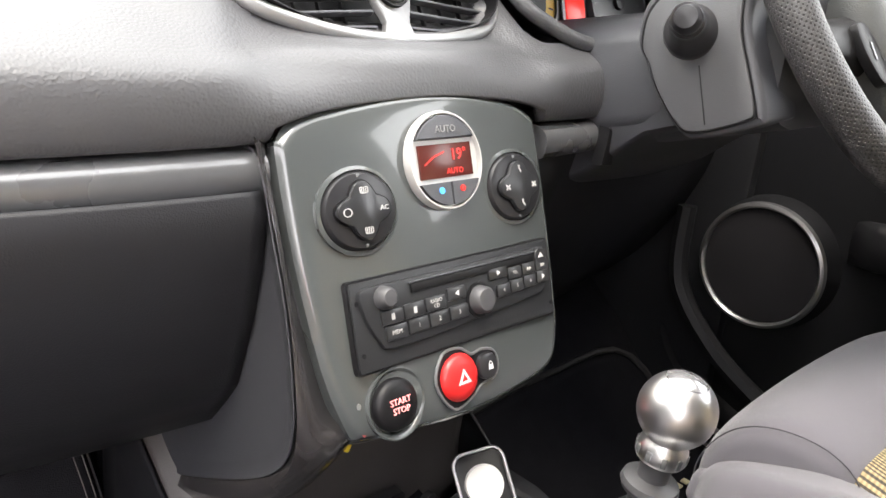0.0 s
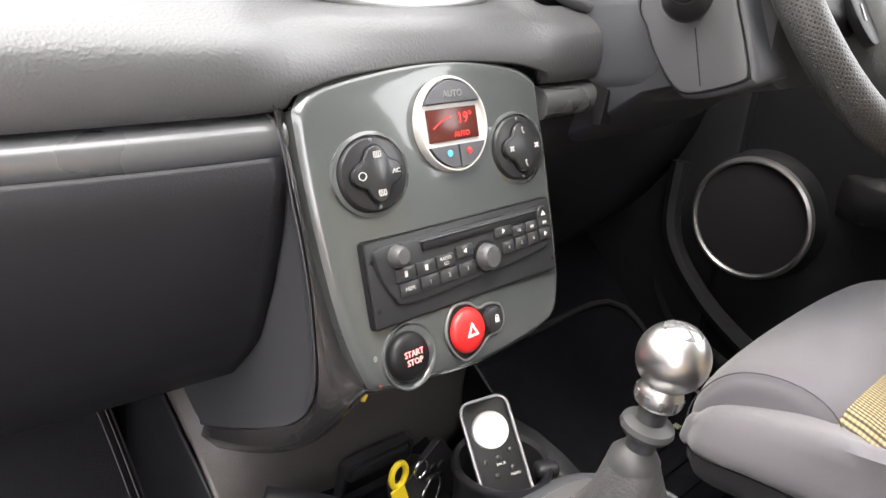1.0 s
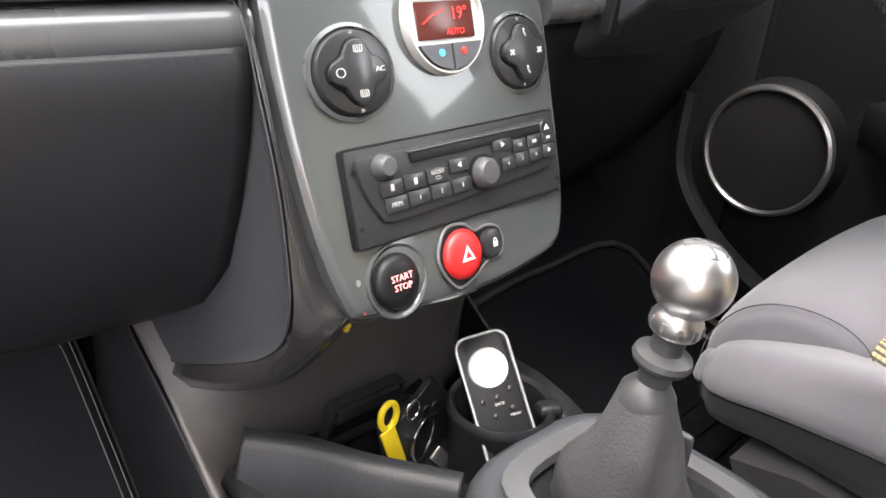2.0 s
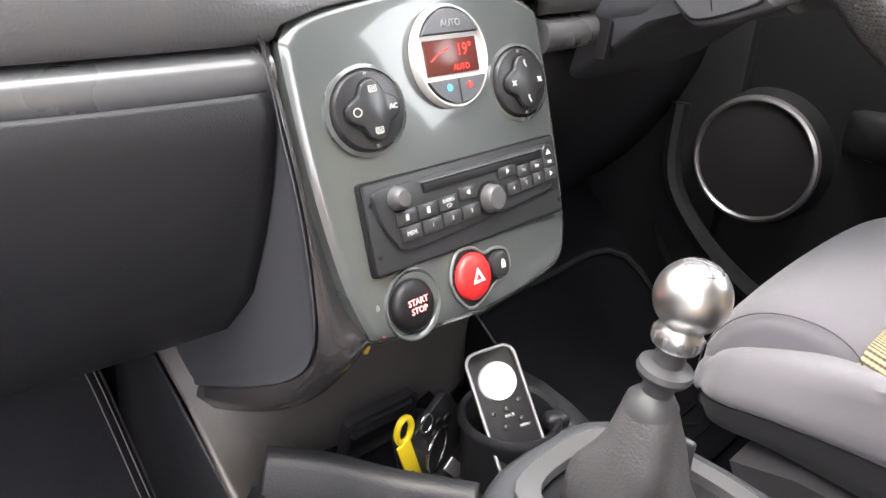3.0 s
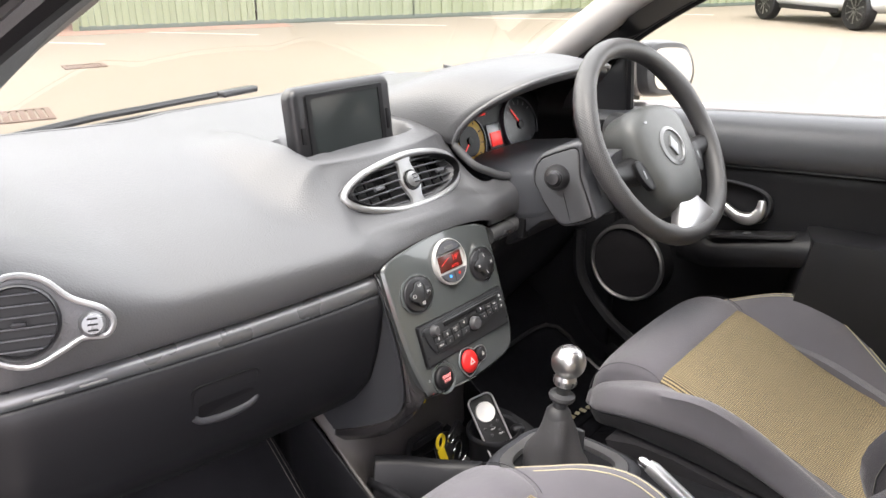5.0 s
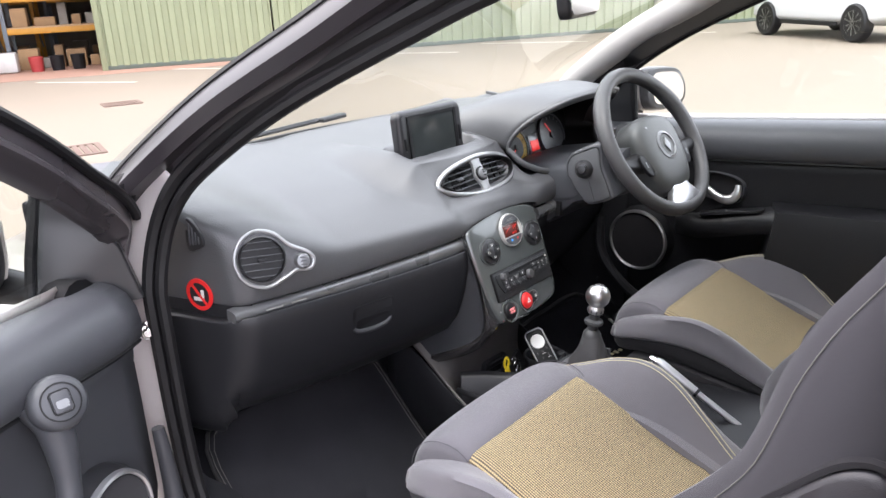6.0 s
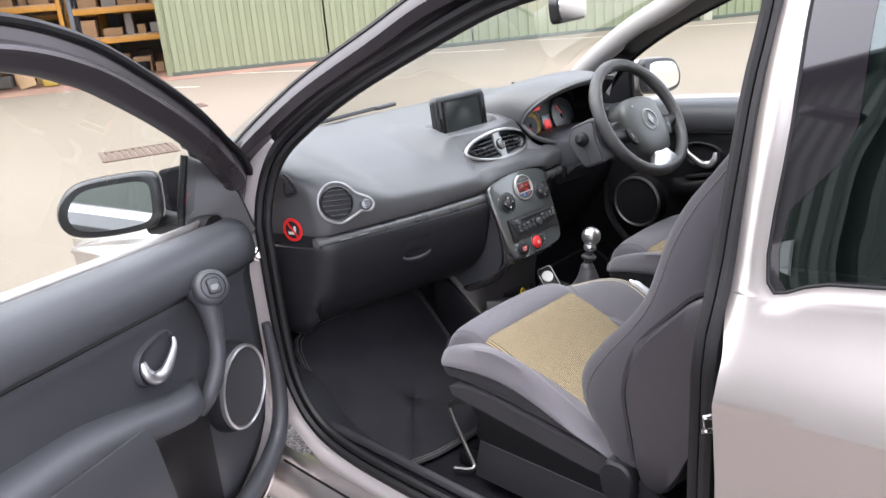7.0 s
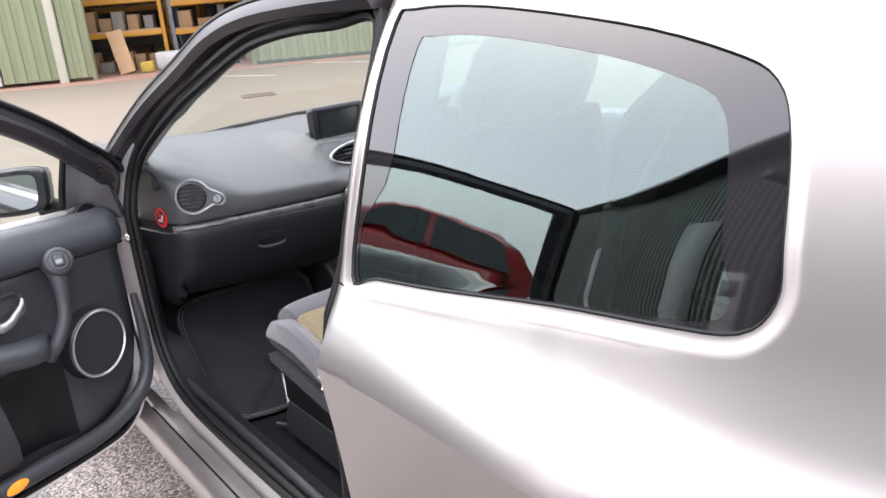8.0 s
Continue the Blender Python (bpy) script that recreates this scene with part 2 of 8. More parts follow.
def solidify(ob, thickness, offset=-1.0):
    mod = ob.modifiers.new("thickness", "SOLIDIFY")
    mod.thickness, mod.offset = thickness, offset
    return ob


def fix(bm):
    bmesh.ops.recalc_face_normals(bm, faces=bm.faces)
    return bm


def smooth(u):
    u = min(1.0, max(0.0, u))
    return u * u * (3 - 2 * u)


def lerp(a, b, u):
    return a + (b - a) * u


def interp(x, table):
    if x <= table[0][0]:
        return table[0][1]
    for (a, fa), (b, fb) in zip(table, table[1:]):
        if x <= b:
            return lerp(fa, fb, (x - a) / (b - a))
    return table[-1][1]


def interp_smooth(x, table):
    """Like interp, with a smooth curve through the table."""
    n = len(table)
    if x <= table[0][0]:
        return table[0][1]
    if x >= table[-1][0]:
        return table[-1][1]
    def slope(i):
        a, b = max(i - 1, 0), min(i + 1, n - 1)
        return (table[b][1] - table[a][1]) / (table[b][0] - table[a][0])
    for i in range(n - 1):
        (x0, f0), (x1, f1) = table[i], table[i + 1]
        if x <= x1:
            h = x1 - x0
            t = (x - x0) / h
            return ((2 * t ** 3 - 3 * t * t + 1) * f0 + (t ** 3 - 2 * t * t + t) * h * slope(i)
                    + (3 * t * t - 2 * t ** 3) * f1 + (t ** 3 - t * t) * h * slope(i + 1))


def face_to(bm, way):
    """Turns a sheet's faces so that they look along way."""
    bm.normal_update()
    if sum((f.normal.dot(V(way)) * f.calc_area() for f in bm.faces)) < 0:
        bmesh.ops.reverse_faces(bm, faces=bm.faces)
    return bm


def spline(pts, n=8, closed=False):
    """A Catmull-Rom curve through points, n steps for each span."""
    p = [V(q) for q in pts]
    k = len(p)
    out = []
    for i in range(k if closed else k - 1):
        a, b, c, d = ((p[(i - 1) % k], p[i], p[(i + 1) % k], p[(i + 2) % k]) if closed
                      else (p[max(i - 1, 0)], p[i], p[i + 1], p[min(i + 2, k - 1)]))
        for j in range(n):
            t = j / n
            out.append(0.5 * (2 * b + (c - a) * t + (2 * a - 5 * b + 4 * c - d) * t * t + (3 * b - a - 3 * c + d) * t ** 3))
    if not closed:
        out.append(p[-1])
    return out


def sheet(rows, close_u=False):
    """A surface through rows of points."""
    bm = bmesh.new()
    vs = [[bm.verts.new(p) for p in r] for r in rows]
    m = len(rows[0])
    for a, b in zip(vs, vs[1:]):
        for j in range(m if close_u else m - 1):
            k = (j + 1) % m
            bm.faces.new((a[j], a[k], b[k], b[j]))
    return bm


def loft(rings, caps=True):
    """A closed skin over rings of points."""
    bm = sheet(rings, close_u=True)
    if caps:
        bm.verts.ensure_lookup_table()
        m = len(rings[0])
        bm.faces.new(bm.verts[:m])
        bm.faces.new(bm.verts[len(bm.verts) - m:])
    return fix(bm)


def tube(pts, radius, seg=10, closed=False, squash=1.0):
    """A rod along points; radius may be a number or one for each point."""
    p = [V(q) for q in pts]
    n = len(p)
    rad = radius if isinstance(radius, (list, tuple)) else [radius] * n
    rings, up = [], None
    for i in range(n):
        d = ((p[(i + 1) % n] - p[i - 1]) if closed else (p[min(i + 1, n - 1)] - p[max(i - 1, 0)])).normalized()
        if up is None:
            up = V((0, 0, 1)) if abs(d.z) < 0.9 else V((1, 0, 0))
        side = d.cross(up).normalized()
        up = side.cross(d).normalized()
        rings.append([p[i] + rad[i] * (side * math.cos(a) + up * squash * math.sin(a))
                      for a in (2 * math.pi * j / seg for j in range(seg))])
    if closed:
        return closed_loft(rings)
    return loft(rings)


def closed_loft(rings):
    bm = bmesh.new()
    vs = [[bm.verts.new(q) for q in r] for r in rings]
    n, m = len(rings), len(rings[0])
    for i in range(n):
        for j in range(m):
            bm.faces.new((vs[i][j], vs[i][(j + 1) % m], vs[(i + 1) % n][(j + 1) % m], vs[(i + 1) % n][j]))
    return fix(bm)


def box(center, size, bevel=0.0, seg=2, m=None):
    bm = bmesh.new()
    bmesh.ops.create_cube(bm, size=1.0)
    bmesh.ops.scale(bm, vec=size, verts=bm.verts)
    if bevel:
        bmesh.ops.bevel(bm, geom=bm.edges[:], offset=bevel, segments=seg, profile=0.5, affect="EDGES")
    if m is not None:
        bmesh.ops.transform(bm, matrix=m, verts=bm.verts)
    bmesh.ops.translate(bm, vec=center, verts=bm.verts)
    return bm


def prism(outline, depth, m=None, bevel=0.0, seg=2):
    """An outline in x and y, raised along z by depth, with its front edge rounded."""
    bm = bmesh.new()
    bot = [bm.verts.new((p[0], p[1], 0)) for p in outline]
    top = [bm.verts.new((p[0], p[1], depth)) for p in outline]
    n = len(outline)
    bm.faces.new(bot)
    f = bm.faces.new(top)
    for i in range(n):
        bm.faces.new((bot[i], bot[(i + 1) % n], top[(i + 1) % n], top[i]))
    fix(bm)
    if bevel:
        bmesh.ops.bevel(bm, geom=list(f.edges), offset=bevel, segments=seg, profile=0.5, affect="EDGES")
    if m is not None:
        bmesh.ops.transform(bm, matrix=m, verts=bm.verts)
    return bm


def lathe(profile, m=None, seg=32, closed=False):
    """A profile of (radius, height) turned round z."""
    rings = [[V((max(r, 1e-4) * math.cos(a), max(r, 1e-4) * math.sin(a), h)) for a in (2 * math.pi * j / seg for j in range(seg))]
             for r, h in profile]
    bm = closed_loft(rings) if closed else loft(rings)
    if m is not None:
        bmesh.ops.transform(bm, matrix=m, verts=bm.verts)
    return bm


def join(*bms):
    out = bmesh.new()
    for b in bms:
        me = bpy.data.meshes.new("tmp")
        b.to_mesh(me)
        b.free()
        out.from_mesh(me)
        bpy.data.meshes.remove(me)
    return out


def moved(bm, m):
    bmesh.ops.transform(bm, matrix=m, verts=bm.verts)
    return bm


def frame_of(origin, right, up):
    """The matrix of a plane: x to the right, y up, z out of it."""
    r = V(right).normalized()
    n = r.cross(V(up)).normalized()
    u = n.cross(r)
    return Matrix(((r.x, u.x, n.x, origin[0]), (r.y, u.y, n.y, origin[1]), (r.z, u.z, n.z, origin[2]), (0, 0, 0, 1)))


def oval(rx, ry, n=40, power=2.0, cx=0.0, cy=0.0):
    out = []
    for i in range(n):
        a = 2 * math.pi * i / n
        c, s = math.cos(a), math.sin(a)
        out.append((cx + rx * math.copysign(abs(c) ** (2 / power), c), cy + ry * math.copysign(abs(s) ** (2 / power), s)))
    return out


def rounded(w, h, r, n=5, cx=0.0, cy=0.0):
    out = []
    for qx, qy, a0 in ((1, 1, 0), (-1, 1, 90), (-1, -1, 180), (1, -1, 270)):
        for i in range(n + 1):
            a = radians(a0 + 90 * i / n)
            out.append((cx + qx * (w / 2 - r) + r * math.cos(a), cy + qy * (h / 2 - r) + r * math.sin(a)))
    return out


def ring_of(outline, r, m, seg=8):
    """A rounded bead along a closed outline in a plane."""
    return moved(tube([(x, y, 0) for x, y in outline], r, seg, closed=True), m)


def band(outer, inner, depth, m=None):
    """A flat frame between two outlines with equally many points."""
    o = [V((x, y, 0)) for x, y in outer]
    i = [V((x, y, 0)) for x, y in inner]
    up = V((0, 0, depth))
    rings = [[a, a + up, b + up, b] for a, b in zip(o, i)]
    bm = closed_loft(rings)
    return moved(bm, m) if m is not None else bm


def letters(text, size, m, depth=0.0003):
    cu = bpy.data.curves.new("letters", "FONT")
    cu.body, cu.size, cu.align_x, cu.align_y, cu.extrude, cu.resolution_u = text, size, "CENTER", "CENTER", depth, 2
    ob = bpy.data.objects.new("letters", cu)
    scene.collection.objects.link(ob)
    me = bpy.data.meshes.new_from_object(ob.evaluated_get(bpy.context.evaluated_depsgraph_get()))
    bm = bmesh.new()
    bm.from_mesh(me)
    bpy.data.objects.remove(ob)
    bpy.data.curves.remove(cu)
    bpy.data.meshes.remove(me)
    return moved(bm, m)


def at(m, x, y, z=0.0):
    return m @ Matrix.Translation((x, y, z))


# ---- the yard: ground, workshop front, far wall ----
ASPHALT = material("damp_yard_concrete", (0.176, 0.145, 0.111), 0.75, grain=0.8, scale=60, mottle=0.22, mottle_scale=0.25)
CLADDING = material("sage_green_cladding", (0.194, 0.214, 0.126), 0.5, mottle=0.12, mottle_scale=0.8, grain=0.05, scale=30)
CLADDARK = material("dark_green_cladding", (0.068, 0.085, 0.068), 0.5, mottle=0.12, mottle_scale=0.8)
CREAM = material("cream_painted_steel", (0.422, 0.408, 0.326), 0.5, mottle=0.06)
WHITEWALL = material("white_roller_door", (0.490, 0.490, 0.462), 0.5, mottle=0.05)
REDPAINT = material("worn_red_floor_paint", (0.26, 0.150, 0.110), 0.7, mottle=0.3, mottle_scale=1.5, grain=0.5, scale=50)
IRON = material("rusty_cast_iron", (0.116, 0.075, 0.058), 0.8, grain=0.8, scale=120, mottle=0.3, mottle_scale=5)
LINE = material("worn_white_line_paint", (0.394, 0.367, 0.313), 0.7, mottle=0.25, mottle_scale=4)
BINRED = material("dusty_red_plastic", (0.30, 0.03, 0.03), 0.5, mottle=0.2)
SACK = material("dusty_yellow_sacking", (0.36, 0.25, 0.04), 0.7, grain=0.3, scale=60, mottle=0.3)
WRAP = material("creased_white_wrap", (0.42, 0.41, 0.39), 0.4, grain=0.6, scale=18, mottle=0.25)
RACKO = material("orange_rack_beam", (0.52, 0.25, 0.03), 0.5, mottle=0.15)
RACKB = material("grey_blue_rack_post", (0.16, 0.18, 0.20), 0.5, mottle=0.2)
CARD = material("brown_cardboard", (0.245, 0.150, 0.075), 0.85, mottle=0.2, random_hue=0.35)
BOARD = material("chipboard", (0.422, 0.272, 0.150), 0.85, mottle=0.15, grain=0.3, scale=150)
INSIDE = material("dim_workshop_lining", (0.21, 0.19, 0.16), 0.9, mottle=0.2, mottle_scale=1.0)
GRAVEL = material("wet_tarmac_aggregate", (0.17, 0.15, 0.135), 0.45, grain=1.0, scale=150, kind="voronoi", mottle=0.4, mottle_scale=60)
gn, gl_ = GRAVEL.node_tree.nodes, GRAVEL.node_tree.links
chips = gn.new("ShaderNodeTexVoronoi")
chips.inputs["Scale"].default_value = 150
shade = gn.new("ShaderNodeValToRGB")
shade.color_ramp.elements[0].position, shade.color_ramp.elements[0].color = 0.25, (0.03, 0.027, 0.025, 1)
shade.color_ramp.elements[1].position, shade.color_ramp.elements[1].color = 0.95, (0.42, 0.36, 0.33, 1)
gco = gn.new("ShaderNodeTexCoord")
gl_.new(gco.outputs["Object"], chips.inputs["Vector"])
gl_.new(chips.outputs["Color"], shade.inputs["Fac"])
gl_.new(shade.outputs["Color"], gn["Principled BSDF"].inputs["Base Color"])

ground = solo("ground", box((0, 0, -0.05), (900, 900, 0.1)), ASPHALT, "pale damp concrete yard, stained in patches", "ground", kind="structure")
solo("pavement", box((-0.7, -1.5, 0.002), (4.2, 5.8, 0.004)), GRAVEL, "dark wet tarmac with exposed pale aggregate", "tarmac", kind="structure")

WO, WA, WN = V((6.5, 14.7, 0)), V((0.87, -0.493, 0)).normalized(), V((0.493, 0.87, 0)).normalized()


def wall_point(s, d, z):
    return WO + WA * s + WN * d + V((0, 0, z))


def corrugated(s0, s1, z0, z1, place, pitch=0.25, depth=0.04):
    """Trapezoid sheeting between s0 and s1."""
    pts, s = [], s0
    while s < s1:
        for ds, d in ((0, 0), (0.42, 0), (0.5, -1), (0.92, -1)):
            pts.append((min(s + ds * pitch, s1), d * depth))
        s += pitch
    pts.append((s1, 0))
    front = [[place(s, d, z) for s, d in pts] for z in (z0, z1)]
    back = [[place(s, 0.12, z) for s, d in pts] for z in (z1, z0)]
    return fix(sheet(front + back + [front[0]]))


wall_north = thing("wall_north", wall_point(0, 0, 0), "sage green corrugated steel workshop wall", "wall", kind="structure")
WALLH = 6.5
for a, b in ((0.0, 3.4), (3.45, 6.8), (6.85, 13.0), (13.05, 19.0), (19.05, 26.0)):
    part("cladding_panel", corrugated(a, b, 0.08, WALLH, wall_point), CLADDING, wall_north)
part("cladding_panel", corrugated(-5.3, -3.42, 0.08, WALLH, wall_point), CLADDING, wall_north)
part("cladding_panel", corrugated(-16.0, -8.6, 0.08, WALLH, wall_point), CLADDING, wall_north)
part("cladding_panel", corrugated(-3.4, -0.02, 3.6, WALLH, wall_point), CLADDING, wall_north)


def along_wall(s0, s1, d0, d1, z0, z1, bevel=0.01):
    m = Matrix.Translation(wall_point((s0 + s1) / 2, (d0 + d1) / 2, (z0 + z1) / 2)) @ Matrix.Rotation(math.atan2(WA.y, WA.x), 4, "Z")
    return box((0, 0, 0), (abs(s1 - s0), abs(d1 - d0), abs(z1 - z0)), bevel, 2, m)


part("plinth", along_wall(-0.02, 26.0, -0.03, 0.1, 0, 0.09), CLADDARK, wall_north)
for s in (13.0,):
    part("post", along_wall(s - 0.12, s + 0.12, -0.2, 0.0, 0, WALLH), CREAM, wall_north, "cream painted steel post")
part("downpipe", along_wall(-4.12, -3.95, -0.16, -0.04, 0, WALLH), CREAM, wall_north, "cream steel downpipe post")
part("corner_trim", along_wall(-0.05, 0.06, -0.06, 0.1, 0, WALLH), CLADDING, wall_north)
part("corner_trim", along_wall(-3.46, -3.38, -0.06, 0.1, 0, WALLH), CLADDING, wall_north)
solo("door_1", along_wall(-8.55, -5.35, 0.0, 0.1, 0.05, WALLH), WHITEWALL, "white workshop roller door, shut", "door", kind="structure")

# the dim store behind the opening
bay = thing("workshop_bay", wall_point(-1.7, 0.2, 0), "dim store room behind the open workshop bay", "store room", kind="structure")
part("back_wall", along_wall(-7, 4, 6.0, 6.15, 0, 5), INSIDE, bay)
part("side_wall", along_wall(-7.1, -7, 0.15, 6.0, 0, 5), INSIDE, bay)
part("side_wall", along_wall(4, 4.1, 0.15, 6.0, 0, 5), INSIDE, bay)
part("roof", along_wall(-7, 4, 0.15, 6.1, 5, 5.1), INSIDE, bay)
part("red_floor", along_wall(-7, 4, -0.9, 6.0, 0.0, 0.006, 0), REDPAINT, bay, "worn red painted concrete floor")


def pallet_rack(s, d, length, levels, turn=0.0):
    r = thing("pallet_rack", wall_point(s, d, 0), "orange and blue-grey steel pallet racking loaded with cartons", "rack", "racks in the bay")
    m0 = Matrix.Translation(wall_point(s, d, 0)) @ Matrix.Rotation(math.atan2(WA.y, WA.x) + turn, 4, "Z")
    for x in (0, length):
        for y in (0, 0.9):
            part("upright", moved(box((x, y, 2.0), (0.09, 0.07, 4.0), 0.01), m0), RACKB if x == 0 else RACKO, r)
        for i in range(5):
            part("brace", moved(tube([(x, 0, 0.3 + i * 0.75), (x, 0.9, 0.3 + (i + 1) * 0.75)] if i % 2 else
                                     [(x, 0.9, 0.3 + i * 0.75), (x, 0, 0.3 + (i + 1) * 0.75)], 0.018, 6), m0), RACKB, r)
    for z in levels:
        for y in (0, 0.9):
            part("beam", moved(box((length / 2, y, z), (length, 0.05, 0.12), 0.008), m0), RACKO, r)
        part("deck", moved(box((length / 2, 0.45, z + 0.075), (length, 0.95, 0.03), 0.004), m0), BOARD, r)
    return m0


def carton(m0, x, y, z, w, d, h, mat=None, name="carton", label="brown cardboard carton on the racking"):
    c = solo(name, moved(box((x, y, z + h / 2), (w, d, h), 0.008), m0), mat or CARD, label, "box", "cartons in the store")
    return c


rng = random.Random(4)
for s, d, ln, lv in ((-4.4, 1.6, 2.3, (0.85, 1.6, 2.6)), (-1.9, 1.7, 2.2, (0.80, 1.45, 2.2, 3.1)), (0.5, 1.9, 2.0, (0.8, 1.5, 2.4)), (-4.6, 4.2, 3.0, (1.4, 2.5)), (-1.3, 4.2, 3.0, (1.4, 2.5))):
    m0 = pallet_rack(s, d, ln, lv)
    for z in (0.0, *[q + 0.09 for q in lv]):
        x = 0.15
        while x < ln - 0.35:
            w, h = rng.uniform(0.16, 0.42), rng.uniform(0.15, 0.5)
            dark = rng.random() < 0.3
            carton(m0, x + w / 2, rng.uniform(0.2, 0.45), z, w, 0.4, h, INSIDE if dark else None, label="dark crate on the racking" if dark else "brown cardboard carton on the racking")
            x += w + rng.uniform(0.02, 0.12)
mW = Matrix.Translation(wall_point(0, 0, 0)) @ Matrix.Rotation(math.atan2(WA.y, WA.x), 4, "Z")
solo("chipboard_offcut", moved(box((-3.0, 0.9, 0.50), (0.34, 0.03, 0.98), 0.004, 2, Matrix.Rotation(radians(-14), 4, "X") @ Matrix.Rotation(radians(-12), 4, "Y")), mW), BOARD,
     "pale chipboard sheet leaning in the store doorway", "board")
solo("yellow_crate", moved(box((-2.45, 0.8, 0.13), (0.30, 0.3, 0.24), 0.05), mW), SACK, "yellow plastic sack of material on the floor", "sack")
for x, c in ((-1.35, BINRED), (-0.95, DARK), (-0.55, DARK)):
    solo("bin", moved(lathe([(0.0, 0), (0.12, 0), (0.145, 0.30), (0.13, 0.31), (0.11, 0.03), (0, 0.03)], at(Matrix.Identity(4), x, 1.1), 18), mW), c,
         "red plastic bin on the floor" if c is BINRED else "black plastic bin on the floor", "bin", "bins in the store")
solo("wrapped_pallet", moved(box((-2.0, 1.2, 0.215), (0.60, 0.4, 0.40), 0.05), mW), WRAP, "white wrapped load standing on the floor", "load")

# painted lines and covers in the yard
for (x, y, a, ln) in ((7.6, 12.2, 20, 2.4), (10.9, 10.6, 20, 2.4), (5.2, 12.9, 20, 2.2), (13.6, 9.2, 20, 2.4), (16.2, 7.4, 20, 2.4)):
    solo("bay_line", box((x, y, 0.003), (0.1, ln, 0.005), 0, 2, Matrix.Rotation(radians(a), 4, "Z")), LINE, "worn white painted parking line", "line", "parking lines", "structure")


def drain_cover(x, y, w, d, turn):
    c = thing("drain_cover", (x, y, 0), "rusty cast iron drain cover let into the yard", "drain cover", "covers in the yard")
    m = pose(x, y, 0, rz=turn)
    part("rim", band([(p[0], p[1]) for p in rounded(w, d, 0.02)], [(p[0], p[1]) for p in rounded(w - 0.1, d - 0.1, 0.01)], 0.012, m), IRON, c)
    k = 9
    for i in range(k):
        part("bar", moved(box((-w / 2 + 0.06 + (w - 0.12) * (i + 0.5) / k, 0, 0.005), ((w - 0.12) / k * 0.72, d - 0.1, 0.01), 0.002), m), IRON, c)
    return c


drain_cover(1.88, 6.57, 0.74, 0.62, -19)
drain_cover(4.0, 9.4, 0.50, 0.42, -19)

# the neighbouring unit on the near side, which the rear window mirrors
UO, UA, UN = V((-4.7, 0.25, 0)), V((-0.70, 0.714, 0)).normalized(), V((-0.714, -0.70, 0)).normalized()
unit = thing("wall_west", tuple(UO), "dark green corrugated steel unit with a low eave", "wall", kind="structure")


def west_point(s, d, z):
    return UO + UA * s + UN * d + V((0, 0, z))


def along_unit(s0, s1, d0, d1, z0, z1, bevel=0.01):
    m = Matrix.Translation(west_point((s0 + s1) / 2, (d0 + d1) / 2, (z0 + z1) / 2)) @ Matrix.Rotation(math.atan2(UA.y, UA.x), 4, "Z")
    return box((0, 0, 0), (abs(s1 - s0), abs(d1 - d0), abs(z1 - z0)), bevel, 2, m)


UH = 4.5
for a, b in ((0.0, 6.0), (6.05, 12.0), (12.05, 20.0)):
    part("cladding_panel", corrugated(a, b, 0.0, UH, west_point, 0.25, 0.04), CLADDARK, unit)
part("eave", along_unit(-0.1, 20.1, -0.35, 0.1, UH, UH + 0.14), SATINBLACK, unit, "dark sheet-metal eave gutter")
part("roof", along_unit(0, 20, 0.1, 9.0, UH + 0.02, UH + 0.12), CLADDARK, unit)
part("end_wall", along_unit(0.0, 0.1, 0.13, 9.0, 0, UH), CLADDARK, unit)
part("end_wall", along_unit(19.9, 20.0, 0.13, 9.0, 0, UH), CLADDARK, unit)
part("door", along_unit(10.0, 10.9, -0.06, 0.1, 0, 2.1), SATINBLACK, unit, "black steel side door")
part("shutter", along_unit(2.0, 3.6, -0.06, 0.1, 0, 2.9), SATINBLACK, unit, "dark roller shutter")
part("flood_lamp", along_unit(0.15, 0.40, -0.40, -0.04, 3.3, 3.42, 0.02), SATINBLACK, unit)
sign = part("sign", along_unit(0.45, 1.10, -0.07, -0.045, 1.32, 1.69, 0.004), WHITEP, unit, "white unit sign with plain bars")
part("bar", along_unit(0.53, 1.02, -0.08, -0.069, 1.43, 1.58, 0.002), SATINBLACK, sign)


# ---- the car's body ----
LOWSKIN = [(0.2, 0.722), (0.35, 0.745), (0.5, 0.759), (0.66, 0.772), (0.78, 0.7845), (0.857, 0.795)]
SKIN = [(0.857, 0.795), (0.90, 0.780), (0.94, 0.764), (0.98, 0.747), (1.02, 0.731), (1.1, 0.709), (1.2, 0.680), (1.3, 0.638), (1.41, 0.575), (1.46, 0.535)]


def crease(y):
    return 0.838 + 0.08 * max(0.0, -0.89 - y)


def skin(z, y=0.0):
    """Half the car's width at a height, drawn in a little towards the tail, with a crease along the flank."""
    tail = max(0.0, -1.5 - y)
    zc = crease(y)
    if z < zc:
        w = interp_smooth(z * 0.857 / zc, LOWSKIN)
    else:
        zu = lerp(zc, 0.815 + 0.05 * max(0.0, -0.89 - y), smooth((z - zc) / 0.13))
        w = interp_smooth(lerp(0.857, 1.46, (z - zu) / (1.46 - zu)) if z < 1.46 else z, SKIN)
    hip = 1 - smooth((zc - z) / 0.30) if z < zc else 1 - smooth((z - zc) / 0.20)
    return w - 0.10 * tail * tail - 0.038 * smooth((-0.60 - y) / 0.25) + 0.030 * hip * smooth((-0.95 - y) / 0.6)


car = thing("car", (0, -0.6, 0), "beige-silver three-door hatchback with its passenger door wide open", "car")

